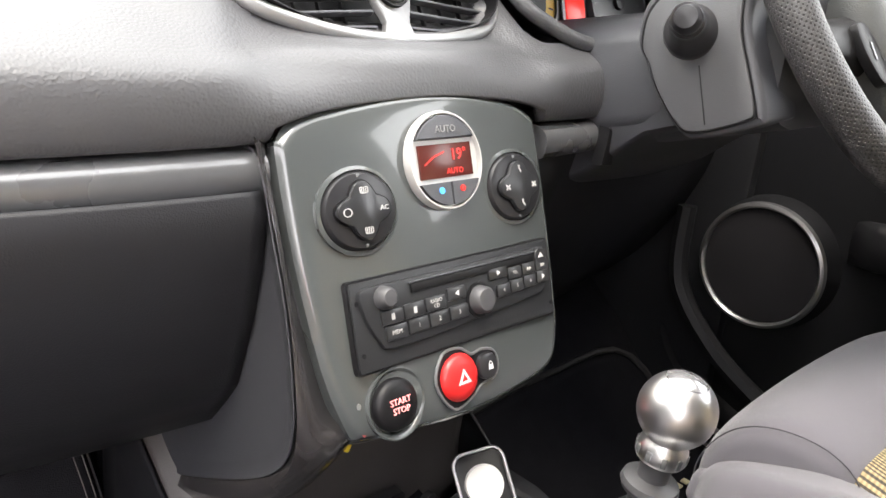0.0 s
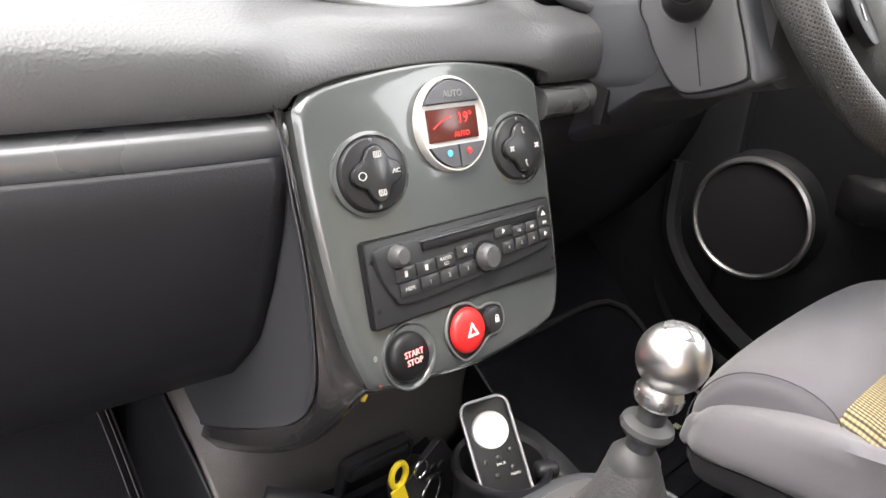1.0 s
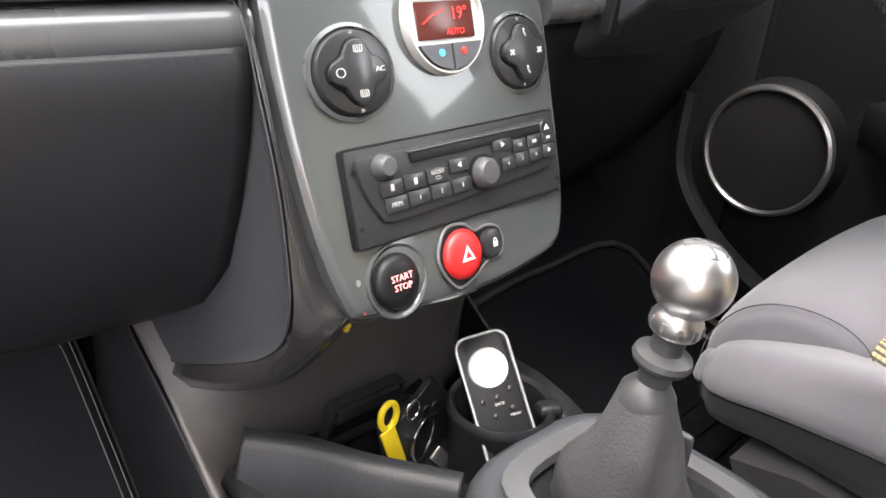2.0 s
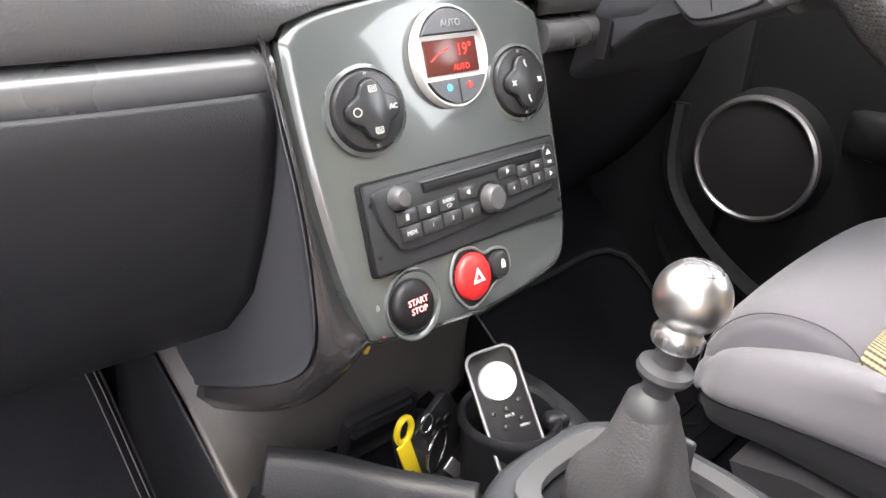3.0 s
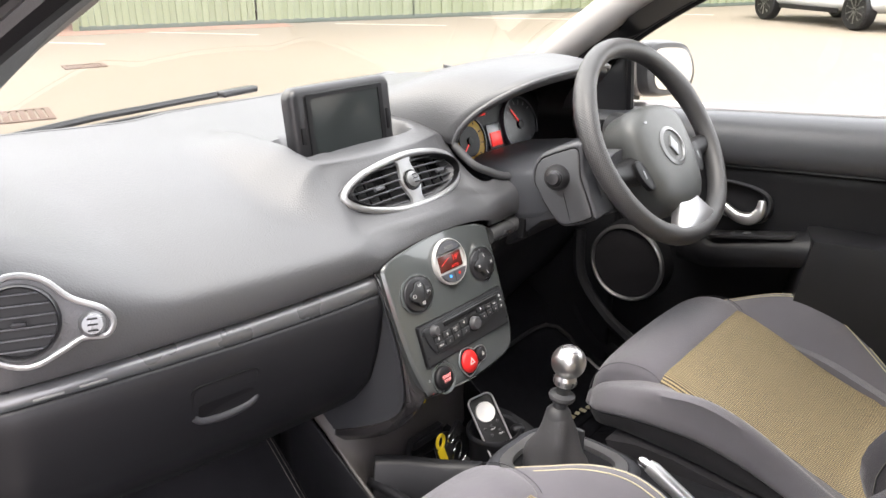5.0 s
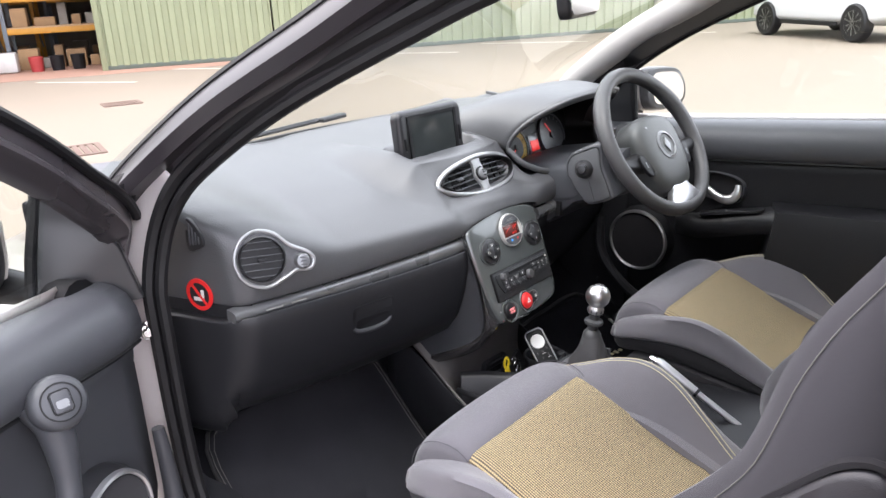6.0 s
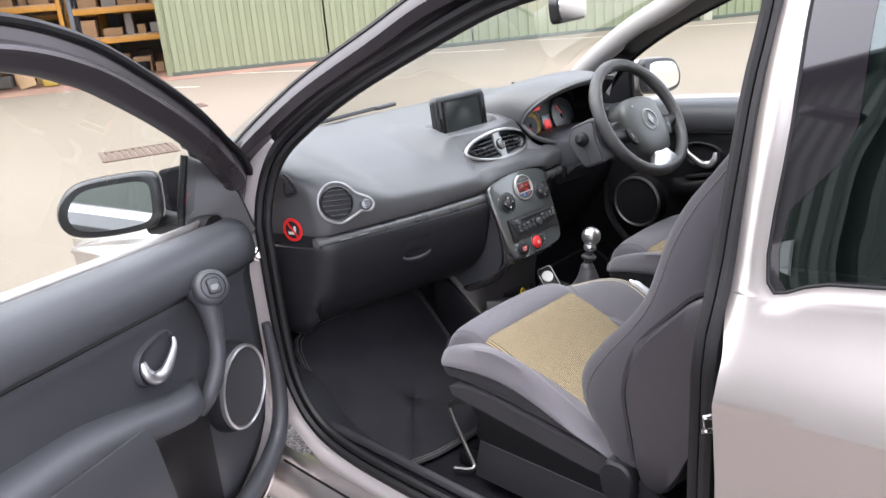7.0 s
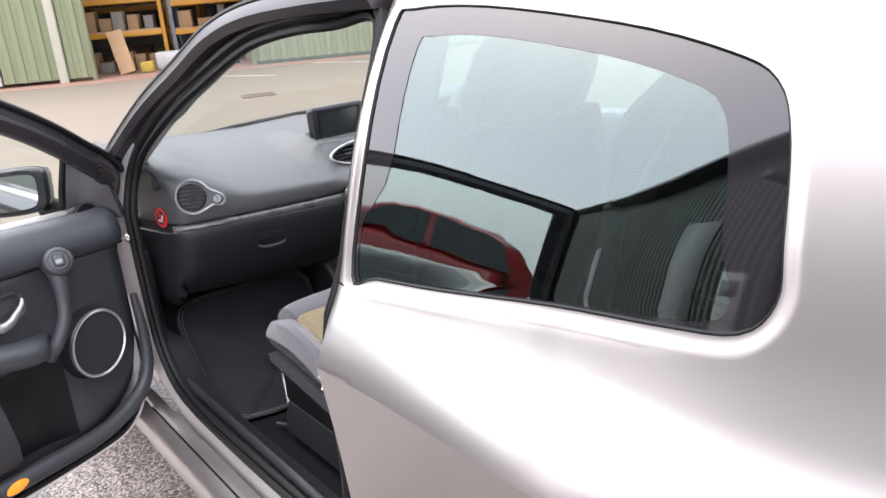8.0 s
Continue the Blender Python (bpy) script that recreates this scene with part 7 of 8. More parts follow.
        w = interp(z, [(0.52, 0.160), (0.9, 0.165), (1.05, 0.15), (1.14, 0.12)])
        rows.append([T(w * u, base(z) + 0.02 + 0.02 * abs(u) ** 3 - 0.02 * math.sin(math.pi * (z - 0.52) / 0.7), z) for u in [lerp(-1, 1, i / 16) for i in range(17)]])
    solidify(part("back_centre", sheet(rows), MESHFAB, s, "ribbed yellow mesh backrest centre"), 0.02)
    DZ = [(0.53, 0.070), (0.577, 0.135), (0.627, 0.158), (0.697, 0.148), (0.77, 0.124), (0.828, 0.111), (0.877, 0.114), (0.929, 0.120), (0.985, 0.118), (1.035, 0.108), (1.10, 0.095), (1.20, 0.06)]
    WX = [(0.53, 0.235), (0.62, 0.250), (0.75, 0.258), (0.9, 0.252), (1.0, 0.235), (1.10, 0.195), (1.20, 0.14)]
    for sd in (-1, 1):
        rings, crest = [], []
        for j in range(34):
            z = lerp(0.53, 1.20, j / 33)
            d, w = interp_smooth(z, DZ), interp_smooth(z, WX)
            b = base(z)
            sec = [(w - 0.105, -0.02), (w - 0.098, 0.02), (w - 0.075, 0.45 * d), (w - 0.045, 0.86 * d), (w - 0.022, 0.985 * d), (w - 0.006, d), (w + 0.006, 0.93 * d), (w + 0.013, 0.74 * d), (w + 0.014, 0.45 * d), (w + 0.006, 0.1 * d), (w - 0.01, -0.05), (w - 0.08, -0.06)]
            rings.append([T(sd * a, b + q, z + 0.42 * q) for a, q in sec])
            crest.append(T(sd * (w + 0.0095), b + 0.86 * d, z + 0.42 * 0.86 * d))
        part("back_bolster", loft(rings), BACKCLOTH, s, "dark charcoal cloth backrest bolster")
        part("stitching", tube(crest[2:], 0.0008, 5), GREYTHREAD, s, "pale stitching along the bolster")
        PN = [(-0.683, 0.530), (-0.660, 0.630), (-0.651, 0.710), (-0.675, 0.790), (-0.732, 0.858), (-0.778, 0.902), (-0.815, 0.905), (-0.842, 0.86), (-0.815, 0.74), (-0.775, 0.62), (-0.730, 0.530)]
        pn = [(p.x, p.y) for p in spline([(y, z, 0) for y, z in PN], 4, True)]
        cy_, cz_ = -0.74, 0.72
        rings = [[T(sd * x, lerp(cy_, y, k), lerp(cz_, z, k)) for y, z in pn] for x, k in ((0.20, 1.0), (0.262, 1.0), (0.270, 0.98), (0.275, 0.93), (0.276, 0.6), (0.276, 0.1))]
        part("side_panel", loft(rings), VINYL, s, "smooth dark vinyl side panel")
        # dark tube that stands in for the deep shaded groove between wing and panel
        part("piping", tube([T(sd * 0.266, lerp(cy_, y, 1.03), lerp(cz_, z, 1.03)) for y, z in pn[2:32]], 0.006, 6), CLOTH2, s, "dark tube for the shaded groove round the panel")
    rings = []
    for z, w, dk in ((0.44, 0.22, 0.03), (0.52, 0.245, 0.05), (0.62, 0.258, 0.075), (0.75, 0.262, 0.09), (0.90, 0.255, 0.09), (1.0, 0.235, 0.085), (1.10, 0.195, 0.08), (1.20, 0.14, 0.065)):
        rings.append([T(w * x, base(z) - dk * 0.5 + dk * 0.55 * q, z) for x, q in rounded(2.0, 2.0, 0.35, 5)])
    part("back_shell", loft(rings), CLOTH2, s, "dark cloth backrest shell")
    rings = []
    for z, w, d in ((1.14, 0.11, 0.045), (1.18, 0.128, 0.055), (1.25, 0.135, 0.058), (1.32, 0.125, 0.055), (1.36, 0.09, 0.04)):
        rings.append([T(w * x, base(z) + d * q, z) for x, q in rounded(2.0, 2.0, 0.6, 5)])
    part("head_restraint", loft(rings), BACKCLOTH, s, "dark cloth head restraint")
    return s


seat_p = build_seat(-0.310)
copy_thing(seat_p, pose(0.374, -0.448, 0.330))

# mats
EDGE = material("dark_edge_binding", (0.03, 0.03, 0.031), 0.8, grain=0.6, scale=700, mottle=0.4, mottle_scale=300, spec=0.15)
mat_p = thing("floor_mat", (-0.36, 0.02, 0.33), "black carpet floor mat with a pale stitched edge", "floor mat", "floor mats")


def mat_shape(cx, cy, sign, parent, lbl, pile):
    o = [(p.x, p.y) for p in spline([(-0.20, -0.20, 0), (-0.22, 0.05, 0), (-0.20, 0.20, 0), (0.0, 0.215, 0), (0.15, 0.209, 0), (0.205, 0.206, 0), (0.226, 0.192, 0), (0.232, 0.16, 0), (0.232, 0.0, 0), (0.215, -0.20, 0)], 5, True)]
    def zz(y):
        return 0.334 + 0.26 * smooth((y - 0.05) / 0.35)
    rows = []
    for x, y in o:
        rows.append([V((cx + sign * x * k, cy + y * k, zz(cy + y * k))) for k in (0.02, 0.2, 0.4, 0.55, 0.7, 0.85, 0.95, 1.0)])
    solidify(part("carpet", sheet(rows + [rows[0]]), pile, parent, lbl), 0.008)
    part("edge_binding", tube([V((cx + sign * x, cy + y, zz(cy + y) + 0.0045)) for x, y in o], 0.0048, 6, True), EDGE, parent, "stitched edge binding")
    for k in (0.985, 0.955) if sign > 0 else ():
        up = lambda q: 0.0088 * math.hypot(1, (zz(q + 0.004) - zz(q - 0.004)) / 0.008)
        run = [V((cx + sign * x * k, cy + y * k, zz(cy + y * k) + up(cy + y * k))) for x, y in o]
        part("stitch_line", tube(run, 0.0007, 4, True), GREYTHREAD, parent, "pale double stitching")


mat_shape(-0.40, 0.10, 1, mat_p, "black carpet pile, lightened as if daylit", LITCARPET)
mat_d = thing("floor_mat", (0.36, 0.02, 0.33), "black ribbed driver's mat with yellow embroidery", "floor mat", "floor mats")
mat_shape(0.42, 0.0, -1, mat_d, "black ribbed carpet pile", CARPET)
for i in range(7):
    yr = 0.06 - 0.035 * i
    part("heel_rib", box((0.36, yr, 0.338), (0.26, 0.012, 0.004), 0.0015), CARPET, mat_d)
for i in range(6):
    part("embroidery", box((0.44 + 0.018 * i, 0.046 - 0.003 * i, 0.346), (0.010, 0.015 - 0.005 * (i % 2), 0.003), 0.001), THREAD, mat_d, "yellow embroidery reduced to bars")


# ---- doors ----
def build_door(O, U, W, dz, shear, name, label, opened):
    """A door in its own frame: u along the leaf from the hinge, w into the car, z up."""
    O, U, W = V(O), V(U).normalized(), V(W).normalized()
    D = lambda u, w, z: O + U * u + W * w + V((0, 0, z + dz + shear * max(0.0, u)))
    right_handed = U.cross(W).z > 0

    def plane(u, w, z):
        """x along the leaf, y up, z into the car."""
        m = Matrix.Identity(4)
        m.col[0][:3], m.col[1][:3], m.col[2][:3], m.col[3][:3] = U, V((0, 0, 1)), W, D(u, w, z)
        return m

    def put(n, bm, mat, parent, lbl="", **kw):
        return part(n, fix(bm), mat, parent, lbl, **kw)

    d = thing(name, tuple(D(0.5, -0.05, 0.28)), label, "car door")
    L = 1.10
    # outer skin
    rows = []
    for i in range(13):
        u = lerp(-0.09, L, i / 12)
        rows.append([D(u, 0.66 - 0.028 - skin(z), z) for z in (0.315, 0.37, 0.5, 0.65, 0.78, 0.86, 0.92, 0.955)])
    o = put("outer_skin", sheet(rows), PAINT, d, "beige-silver outer skin")
    solidify(o, 0.008, 0)
    # shell edges: front, bottom, rear
    edge = spline([D(-0.050, -0.085, 0.885), D(-0.050, -0.095, 0.70), D(-0.045, -0.090, 0.50), D(-0.025, -0.080, 0.395), D(0.06, -0.065, 0.335), D(0.20, -0.062, 0.318), D(0.5, -0.06, 0.312), D(0.95, -0.06, 0.318), D(1.06, -0.07, 0.38), D(L, -0.09, 0.55), D(L, -0.07, 0.95)], 8)
    rings = []
    for p in edge:
        c = p
        rings.append([c + W * a + (D(0.5, -0.06, 0.62) - c).normalized() * b for a, b in ((-0.055, 0.0), (0.045, 0.0), (0.055, 0.006), (0.05, 0.03), (-0.05, 0.03))])
    put("shell_edge", loft(rings), JAMB, d, "painted inner flange of the door")
    put("door_seal", tube([c + W * 0.048 + (D(0.5, -0.06, 0.62) - c).normalized() * 0.022 for c in edge[26:]], 0.009, 8), RUBBER, d, "black rubber door seal")
    # trim base panel; the shut door's copy is coloured darker for shade
    rows = []
    for i in range(29):
        u = lerp(-0.045, L - 0.03, i / 28)
        zb = interp(u, [(-0.045, 0.60), (-0.02, 0.50), (0.05, 0.42), (0.16, 0.370), (0.4, 0.355), (0.9, 0.355), (1.08, 0.45)])
        row = []
        for k in range(15):
            z = lerp(zb, 0.862, k / 14)
            w = -0.040 + 0.006 * smooth((z - 0.82) / 0.05) - 0.030 * smooth((0.66 - z) / 0.05) * smooth((u - 0.2) / 0.1)
            row.append(D(u, w, z))
        rows.append(row)
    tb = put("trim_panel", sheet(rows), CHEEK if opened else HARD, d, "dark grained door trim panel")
    solidify(tb, 0.012, 0)
    # upper roll with the crease below it
    rows = []
    for i in range(29):
        u = lerp(-0.055, L - 0.02, i / 28)
        rows.append([D(u, w, z) for w, z in ((-0.046, 0.852), (-0.032, 0.853), (-0.022, 0.862), (-0.018, 0.885), (-0.022, 0.910), (-0.034, 0.930), (-0.052, 0.941), (-0.075, 0.946), (-0.100, 0.942), *(((-0.130, 0.932), (-0.160, 0.915), (-0.165, 0.90)) if opened else ((-0.10, 0.93),) * 3))])
    up = put("upper_roll", sheet(rows), GREYPL, d, "soft grey upper door roll")
    solidify(up, 0.006, 0)
    put("crease", tube([D(lerp(-0.06, L - 0.04, i / 20), -0.0290, 0.8515) for i in range(21)], 0.0046, 6), RUBBER, d, "dark joint below the upper roll")
    # armrest with pocket below; both darkened on the shut door to suggest shade
    rows = []
    for i in range(21):
        u = lerp(0.225 if opened else 0.20, L - 0.04, i / 20)
        g = smooth((u - 0.20) / 0.10)
        rise = (0.016 + 0.050 * smooth((u - 0.25) / 0.35)) if opened else 0.030 + 0.040 * smooth((u - 0.22) / 0.30)
        rows.append([D(u, w * g - 0.040 * (1 - g), z + rise) for w, z in ((-0.050, 0.668), (-0.035, 0.672), (-0.008, 0.670), (0.010, 0.662), (0.018, 0.650), (0.018, 0.632), (0.008, 0.618), (-0.04, 0.612))])
    ar = put("armrest", sheet(rows), GREYPL if opened else HARD, d, "soft grey armrest" if opened else "armrest in a shaded tone")
    solidify(ar, 0.006, 0)
    rows = []
    for i in range(17):
        u = lerp(0.42 if opened else 0.45, L - 0.05, i / 16)
        g = smooth((u - (0.42 if opened else 0.45)) / 0.04)
        rows.append([D(u - 0.05 * (1 - k), lerp(-0.05, w, g), z + (0.035 if opened else 0.078) * k) for w, z, k in ((-0.03, 0.672, 1), (0.022, 0.660, 1), (0.030, 0.635, 0.9), (0.030, 0.54, 0.5), (0.024, 0.47, 0.2), (0.005, 0.425, 0), (-0.03, 0.40, 0))])
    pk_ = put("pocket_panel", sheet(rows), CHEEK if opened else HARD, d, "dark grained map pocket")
    solidify(pk_, 0.008, 0)
    # black sheet laid over the trim for the shade inside the pocket
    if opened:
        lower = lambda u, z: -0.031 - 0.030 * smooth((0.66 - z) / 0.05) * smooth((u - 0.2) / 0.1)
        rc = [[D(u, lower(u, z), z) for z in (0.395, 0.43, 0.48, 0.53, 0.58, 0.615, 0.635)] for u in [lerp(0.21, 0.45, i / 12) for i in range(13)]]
        put("pocket_shade", sheet(rc), DARK, d, "black sheet standing for shade in the map pocket's open end")
    # speaker pod
    sp = plane(0.113, 0, 0.630 - 0.113 * shear)
    R0 = 0.088 if opened else 0.084
    pod = put("speaker_pod", lathe([(R0 * 1.12, -0.05), (R0 * 1.08, -0.02), (R0 * 1.02, -0.004), (R0 * 0.9, 0.0), (0, 0.0), (0, -0.05)], sp, 48), HARD, d, "round speaker pod")
    put("ring", lathe([(R0 + 0.002, -0.004), (R0 + 0.001, 0.004), (R0 - 0.003, 0.006), (R0 - 0.006, 0.003), (R0 - 0.006, -0.004)], sp, 56, True), SATIN, pod, "satin silver speaker ring")
    put("grille", lathe([(0, 0.004), (R0 * 0.6, 0.0035), (R0 - 0.007, 0.001), (R0 - 0.007, -0.004), (0, -0.004)], sp, 48), CLOTH2, pod, "black speaker grille")
    # ridge that runs from the pod along the lower trim
    rid = spline([D(0.21, -0.012, 0.66), D(0.222, -0.012, 0.60), D(0.19, -0.008, 0.53), D(0.12, -0.008, 0.475), D(0.03, -0.012, 0.50), D(-0.02, -0.02, 0.57)], 6) if opened else \
        spline([D(-0.01, -0.01, 0.68), D(0.0, -0.005, 0.575), D(0.06, 0.0, 0.50), D(0.14, 0.01, 0.45), D(0.25, 0.02, 0.405), D(0.40, 0.03, 0.37)], 6)
    if opened:
        low = spline([D(-0.052, -0.020, 0.70), D(-0.050, -0.012, 0.58), D(-0.030, -0.008, 0.48), D(0.030, -0.006, 0.418), D(0.167, -0.004, 0.376), D(0.377, -0.002, 0.375), D(0.70, -0.004, 0.385), D(1.03, -0.01, 0.42)], 8)
        put("trim_ridge", tube(low, [interp(i / (len(low) - 1), [(0, 0.010), (0.2, 0.017), (0.45, 0.022), (1, 0.024)]) for i in range(len(low))], 12), CHEEK, d, "raised dark border along the trim")
    if not opened:
        put("trim_ridge", tube(rid, 0.014, 8), HARD, d)
    # door pull with the window switch
    h = spline([D(0.184, -0.020, 0.862), D(0.186, 0.000, 0.835), D(0.193, 0.010, 0.78), D(0.205, 0.014, 0.73), D(0.222, 0.010, 0.69), D(0.240, 0.000, 0.655), D(0.250, -0.02, 0.625)], 6)
    if opened:
        pull = put("pull_handle", tube(h, [interp(i / (len(h) - 1), [(0, 0.026), (0.15, 0.024), (0.4, 0.0155), (0.7, 0.0165), (1, 0.015)]) for i in range(len(h))], 18), PULLGREY, d, "curved grey door pull")
        kn = (W * 0.74 + U * 0.46 + V((0, 0, 0.42))).normalized()
        km_ = frame_of(tuple(D(0.186, 0.016, 0.866)), tuple(V((0, 0, 1)).cross(kn)), tuple(kn.cross(V((0, 0, 1)).cross(kn))))
        put("knob_face", lathe([(0, 0.009), (0.022, 0.0085), (0.030, 0.006), (0.0345, 0.001), (0.0360, -0.008), (0.034, -0.026), (0.026, -0.046), (0, -0.05)], km_, 40), PULLGREY, pull)
        put("switch_ring", lathe([(0.0248, 0.0070), (0.0248, 0.0090), (0.0228, 0.0092), (0.0228, 0.0070)], km_, 36, True), RUBBER, pull)
        put("switch_gap", prism(rounded(0.0265, 0.0310, 0.006), 0.0012, at(km_, 0, 0, 0.0088)), RUBBER, pull)
        sw_ = put("window_switch", prism(rounded(0.0225, 0.0270, 0.005), 0.0042, at(km_, 0, 0, 0.0090), 0.0015), PULLGREY, pull, "grey window switch")
        put("switch_dip", prism(rounded(0.0150, 0.0105, 0.003), 0.0006, at(km_, 0, -0.003, 0.0132)), STRIP, sw_)
    else:
        sw = put("switch_panel", moved(prism(rounded(0.165, 0.040, 0.012), 0.006, None, 0.002), Matrix.Translation(D(0.365, -0.006, 0.724)) @ frame_of((0, 0, 0), tuple((-U - V((0, 0, 0.19))).normalized()), tuple(W))), SATINBLACK, d, "black window switch panel")
        for k in (0.335, 0.358):
            put("window_switch", box(tuple(D(k, -0.006, 0.7285 + 0.19 * (k - 0.365))), (0.014, 0.016, 0.006), 0.002, 3), GREYPL, sw)
    # release handle in its dish
    hm_ = plane(0.328, -0.026, 0.772 if opened else 0.782) @ Matrix.Rotation(radians(-7), 4, "Z")
    ho_ = oval(0.059, 0.036, 40, 2.7)
    rim_ = [[hm_ @ V((x * k, y * k, z)) for x, y in ho_] for k, z in ((1.05, -0.016), (1.05, -0.004), (1.00, 0.002), (0.93, 0.001), (0.88, -0.008), (0.86, -0.013))]
    dish = put("handle_dish", sheet([r + [r[0]] for r in rim_]), PULLGREY, d, "grained oval handle dish", angle=70)
    put("dish_well", prism([(x * 0.88, y * 0.88) for x, y in ho_], 0.002, at(hm_, 0, 0, -0.0135)), RUBBER, dish, "black well behind the lever")
    lv = spline([(0.041, 0.016, 0.000), (0.044, -0.004, 0.006), (0.032, -0.021, 0.010), (0.006, -0.024, 0.012), (-0.022, -0.012, 0.011), (-0.044, 0.000, 0.007), (-0.053, 0.010, 0.002)], 6)
    put("release_lever", moved(tube(lv, [interp(i / (len(lv) - 1), [(0, 0.007), (0.18, 0.0115), (0.38, 0.0125), (0.6, 0.0095), (0.8, 0.0065), (1, 0.0035)]) for i in range(len(lv))], 14, squash=0.75), hm_), SATIN, dish, "satin silver door release lever")
    # window frame, sail and glass
    tw = lambda z: -0.045 + 0.29 * (z - 1.03)
    fr = [(u, z - shear * max(0, u)) for u, z in ((-0.135, 0.955), (-0.130, 1.03), (-0.050, 1.10), (0.115, 1.205), (0.300, 1.300), (0.450, 1.362), (0.620, 1.400), (0.85, 1.408), (1.02, 1.400), (1.065, 1.37), (1.09, 1.20), (1.10, 1.05))]
    fp = spline([(u, z, 0) for u, z in fr], 6)
    rings, inner = [], []
    n = len(fp)
    for i, p in enumerate(fp):
        t = (fp[min(i + 1, n - 1)] - fp[max(i - 1, 0)]).normalized()
        nx, nz = t.y, -t.x
        u, z = p.x, p.y
        wd = 0.062
        rings.append([D(u + nx * a * wd, tw(z + shear * u) + b, z + nz * a * wd) for a, b in ((0.0, -0.045), (0.0, -0.01), (0.12, 0.002), (0.40, 0.003), (0.50, 0.011), (0.60, 0.012), (0.70, 0.002), (0.88, -0.004), (1.0, -0.014), (1.0, -0.03), (0.5, -0.045))])
        inner.append((u + nx * wd, z + nz * wd))
    f = put("window_frame", loft(rings), DOORFRAME, d, "dark metallic window frame with a raised ridge")
    put("frame_seal", tube([D(p.x + 0.0, tw(p.y + shear * max(0, p.x)) + 0.004, p.y) for p in fp[6:]], 0.008, 8), RUBBER, f, "black rubber frame seal")
    if opened:
        sail = [D(-0.080, -0.020, 0.915), D(-0.040, -0.085, 0.910), D(-0.008, -0.158, 0.895), D(-0.020, -0.146, 1.000), D(-0.034, -0.130, 1.090), D(-0.060, -0.085, 1.060), D(-0.085, -0.050, 1.000)]
        back = (W * -0.5 + U * -0.86) * 0.022
        put("sail", loft([[p + back for p in sail], sail, [lerp(p, sail[1], 0.04) - back * 0.15 for p in sail]]), SATINBLACK, d, "dark grey mirror sail panel")
        put("channel", tube([D(-0.002, -0.162, 0.910), D(-0.014, -0.150, 1.000), D(-0.030, -0.132, 1.095)], 0.008, 8), RUBBER, f, "black glass channel")
    else:
        put("sail", prism([(-0.10, 0.0), (0.060, 0.0), (0.060, 0.155), (0.040, 0.150), (-0.07, 0.075)], 0.025, plane(0, -0.075, 0.94), 0.004), SATINBLACK, d, "black mirror sail panel")
        put("channel", tube([D(0.062, -0.062, 0.945), D(0.062, -0.045, 1.10)], 0.010, 8), RUBBER, f, "black glass channel")
    rows = []
    for i in range(25):
        u = lerp(0.062, 1.05, i / 24)
        zt = interp(u, [(0.0, 1.075), (0.15, 1.17), (0.33, 1.255), (0.48, 1.31), (0.64, 1.345), (0.85, 1.352), (1.02, 1.345), (1.05, 1.30)])
        rows.append([D(u, tw(lerp(0.94, zt - shear * u, j / 8) + shear * u) - 0.02, lerp(0.94, zt - shear * u, j / 8)) for j in range(9)])
    g = part("window_glass", face_to(sheet(rows), W), CLEAR, d, "clear door glass")
    g.visible_shadow = False
    # door mirror
    mo = [(p.x, p.y) for p in spline([(-0.095, 0.0, 0), (-0.085, -0.042, 0), (-0.04, -0.056, 0), (0.04, -0.052, 0), (0.088, -0.035, 0), (0.095, 0.02, 0), (0.085, 0.058, 0), (0.02, 0.060, 0), (-0.06, 0.046, 0)], 5, True)]
    # plane of the mirror's glass: x towards the car, y up, facing back along the leaf
    mp = Matrix.Identity(4)
    face_n = V((-0.46, -0.88, 0.09)).normalized() if opened else (U * 0.985 + W * 0.10 + V((0, 0, 0.10))).normalized()
    ax = (W - face_n * W.dot(face_n)).normalized()
    mp.col[0][:3], mp.col[1][:3], mp.col[2][:3], mp.col[3][:3] = ax, face_n.cross(ax) * (1 if face_n.cross(ax).z > 0 else -1), face_n, D(0.060, -0.270, 1.000) if opened else D(0.050, -0.290, 1.003)
    rows = [[mp @ V((x * k, y * k, z)) for x, y in mo] for k, z in ((1.0, 0.0), (1.06, -0.004), (1.10, -0.02), (1.05, -0.06), (0.85, -0.10), (0.4, -0.125), (0.02, -0.13))]
    mh = put("mirror_housing", loft(rows), SATINBLACK, d, "black door mirror housing")
    put("mirror_glass", prism([(x * 0.86, y * 0.82) for x, y in mo], 0.002, at(mp, 0, 0, 0.001)), MIRROR, mh, "silvered mirror glass")
    put("mirror_cap", loft([[mp @ V((x * k, y * k, z)) for x, y in mo] for k, z in ((1.13, -0.03), (1.09, -0.065), (0.9, -0.105), (0.45, -0.13), (0.02, -0.136))]), PAINT, mh, "beige-silver mirror cap")
    put("mirror_arm", tube([D(-0.02, -0.085, 0.935), D(-0.035, -0.15, 0.938), D(-0.03, -0.24, 0.95)], [0.030, 0.022, 0.03], 12), RUBBER, mh, "black mirror arm")
    if opened:
        put("reflector", moved(prism(oval(0.030, 0.013, 24), 0.006, None, 0.002), plane(0.445, 0.016, 0.378)), AMBER, d, "lit amber door edge lamp")
    return d


build_door((-0.789, 0.129, 0), (-0.868, -0.496, 0), (0.496, -0.868, 0), -0.012, 0.10, "passenger_door", "beige-silver car door standing wide open, dark grey trim inside", True)
build_door((0.623, 0.150, 0), (0, -1, 0), (-1, 0, 0), 0.013, 0.06, "driver_door", "car door, shut, its dark grey trim coloured as if shaded", False)


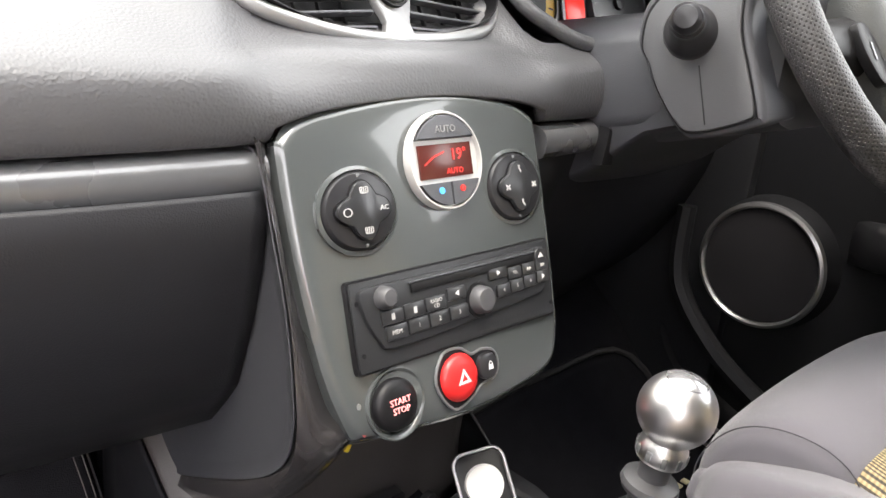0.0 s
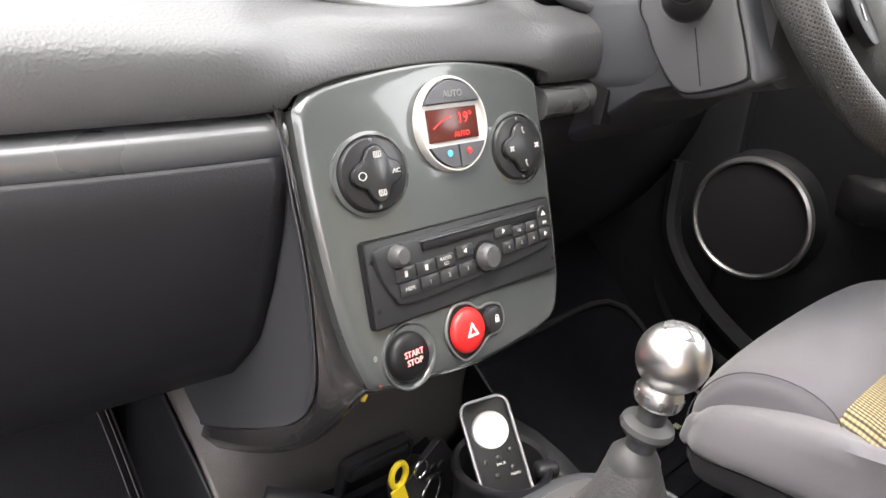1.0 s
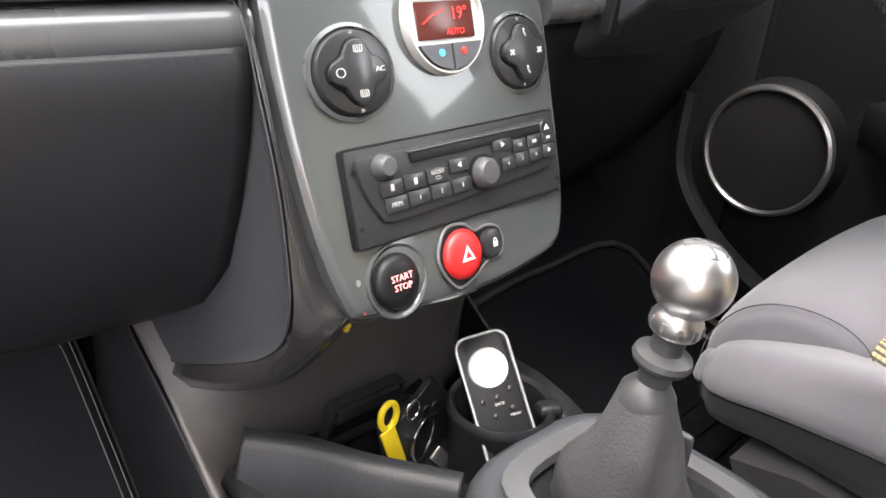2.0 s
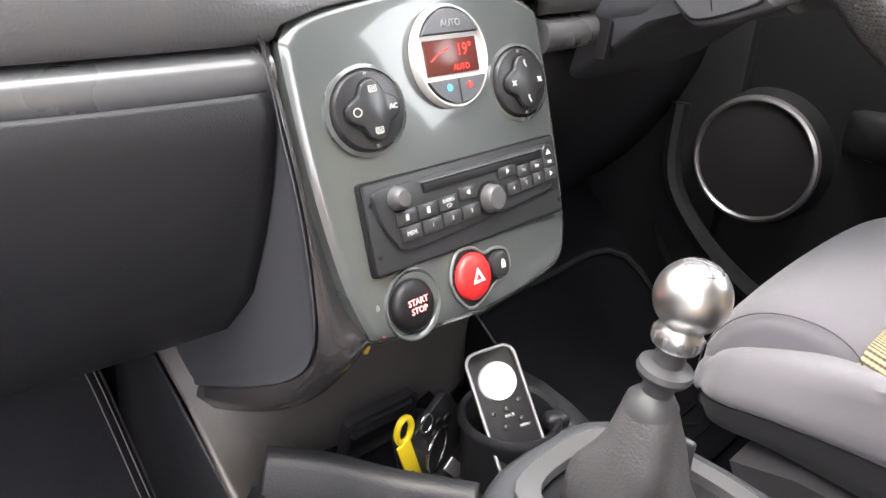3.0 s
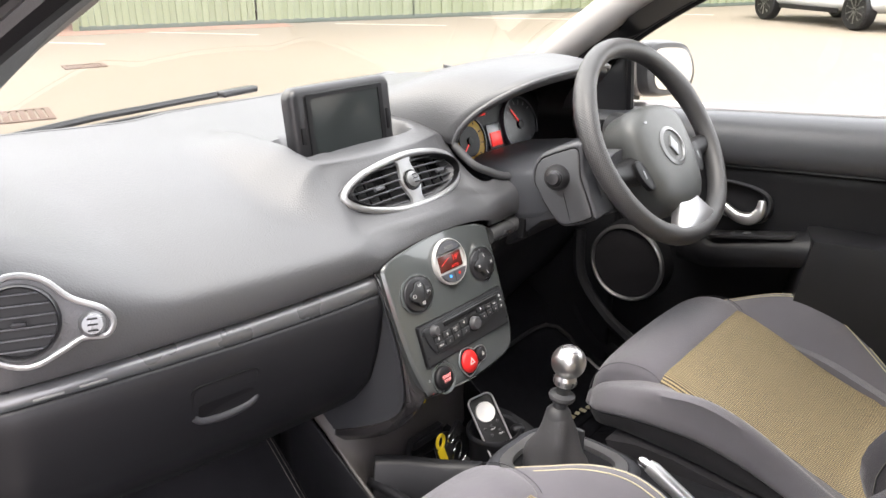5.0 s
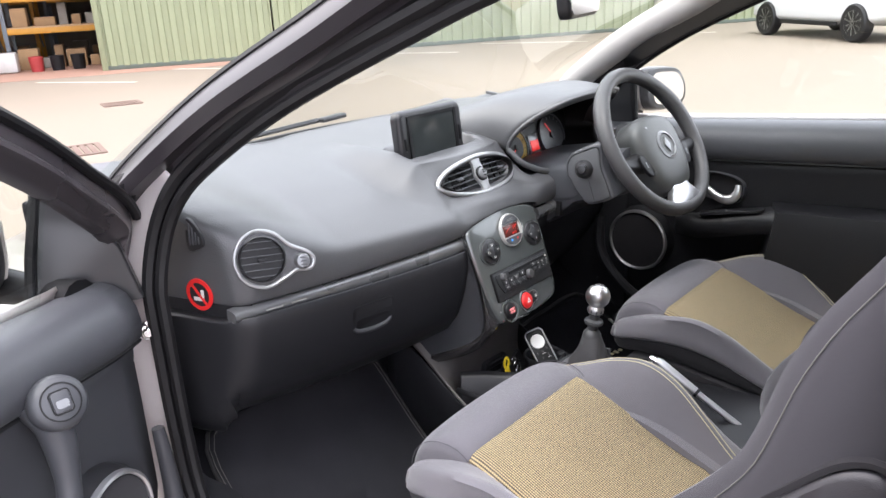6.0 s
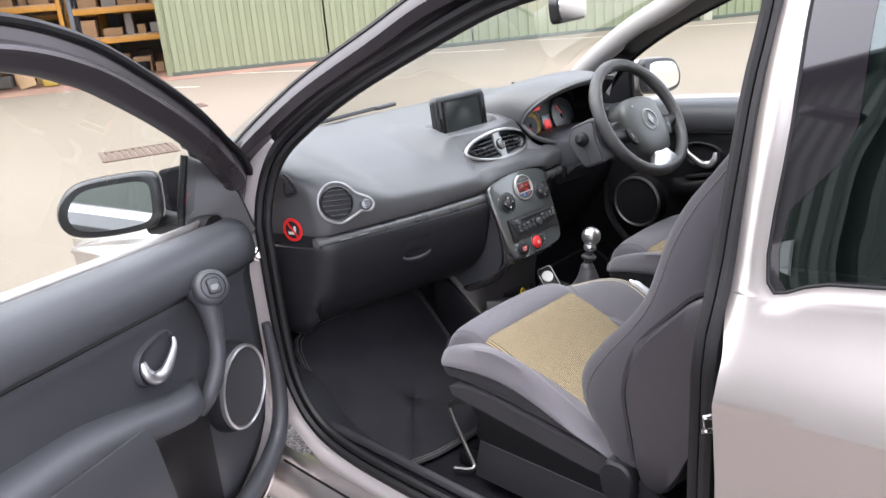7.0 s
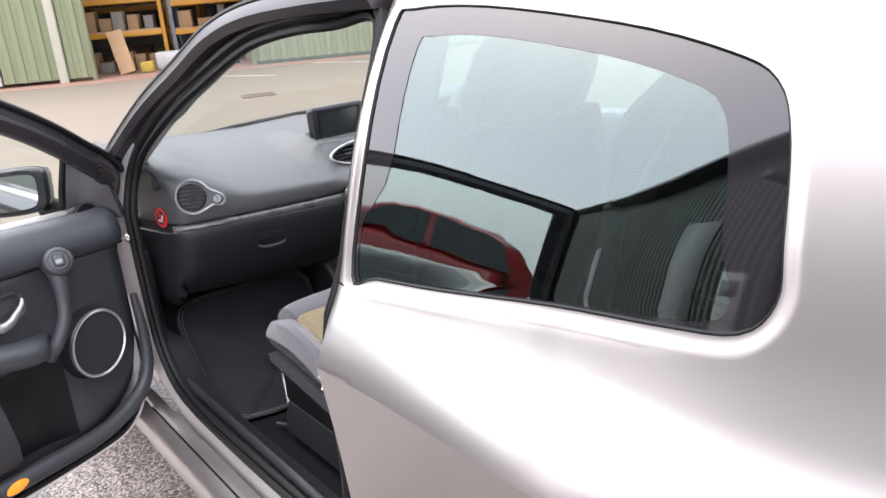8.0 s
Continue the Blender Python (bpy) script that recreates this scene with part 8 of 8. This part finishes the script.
# ---- vehicles in the yard ----
WHITECAR = material("white_car_paint", (0.52, 0.53, 0.54), 0.25, coat=0.6, mottle=0.02)
REDCAR = material("red_car_paint", (0.34, 0.012, 0.016), 0.25, coat=0.6, mottle=0.04)


def parked_car(loc, heading, paint, label):
    """A hatchback of 4.3 m; x runs from tail to nose."""
    c = thing("parked_car", loc, label, "car", "parked cars")
    m = Matrix.Translation(loc) @ Matrix.Rotation(radians(heading), 4, "Z")
    st = [(-2.12, 0.45, 0.78, 0.70), (-2.05, 0.35, 0.95, 0.80), (-1.7, 0.28, 1.0, 0.87), (-0.6, 0.26, 1.0, 0.89), (0.6, 0.26, 0.98, 0.89), (1.3, 0.27, 0.93, 0.88), (1.9, 0.30, 0.80, 0.82), (2.15, 0.38, 0.65, 0.66)]
    rings = []
    for x, z0, z1, w in st:
        rings.append([V((x, w * a, lerp(z0, z1, (b + 1) / 2))) for a, b in rounded(2.0, 2.0, 0.45, 5)])
    body = part("body", moved(loft(rings), m), paint, c)
    cab = [(-1.95, 0.62, 0.95, 1.0), (-1.7, 0.68, 0.95, 1.28), (-1.3, 0.70, 0.95, 1.43), (-0.4, 0.71, 0.95, 1.48), (0.2, 0.70, 0.95, 1.44), (0.65, 0.68, 0.95, 1.22), (1.15, 0.64, 0.94, 0.97)]
    rings = [[V((x, w * lerp(1.14, 0.88, (b + 1) / 2) * a, lerp(z0, z1, (b + 1) / 2))) for a, b in rounded(2.0, 2.0, 0.35, 5)] for x, w, z0, z1 in cab]
    part("cabin", moved(loft(rings), m), paint, c)
    for s in (-1, 1):
        for pts in (((-1.55, 1.02), (-1.35, 1.34), (-0.45, 1.40), (-0.45, 1.02)), ((-0.36, 1.02), (-0.36, 1.40), (0.15, 1.36), (0.75, 1.02))):
            part("side_window", moved(loft([[V((x, s * (lerp(0.775, 0.655, (z - 0.95) / 0.5) + q), z)) for x, z in pts] for q in (0.0, 0.03)]), m), SCREEN, c, "dark side window")
        for x in (-1.30, 1.32):
            wv = part("wheel", lathe([(0.22, -0.10), (0.30, -0.11), (0.33, -0.08), (0.335, 0), (0.33, 0.08), (0.30, 0.11), (0.22, 0.10), (0.0, 0.06), (0, -0.1)], m @ frame_of((x, s * 0.82, 0.335), (s, 0, 0), (0, 0, 1)), 32), RUBBER, c, "black tyre")
            part("rim", join(*[moved(box((0, 0.12, 0.09), (0.04, 0.22, 0.02), 0.006), m @ frame_of((x, s * 0.82, 0.335), (-s, 0, 0), (0, 0, 1)) @ Matrix.Rotation(2 * math.pi * k / 10, 4, "Z")) for k in range(10)],
                            lathe([(0.235, 0.07), (0.235, 0.10), (0.215, 0.10), (0.215, 0.07)], m @ frame_of((x, s * 0.82, 0.335), (-s, 0, 0), (0, 0, 1)), 32, True)), ALU, wv, "multi-spoke alloy rim")
        part("arch_trim", moved(box((0, s * 0.885, 0.30), (1.7, 0.03, 0.08), 0.01), m), DARK, c)
    return c


parked_car((15.75, 3.35, 0), 52.0, WHITECAR, "white hatchback parked across the yard")
parked_car((-6.4, 6.6, 0), 42, REDCAR, "red hatchback parked beside the unit")
parked_car((-6.8, -6.2, 0), 60, REDCAR, "red hatchback parked behind, beside the unit")
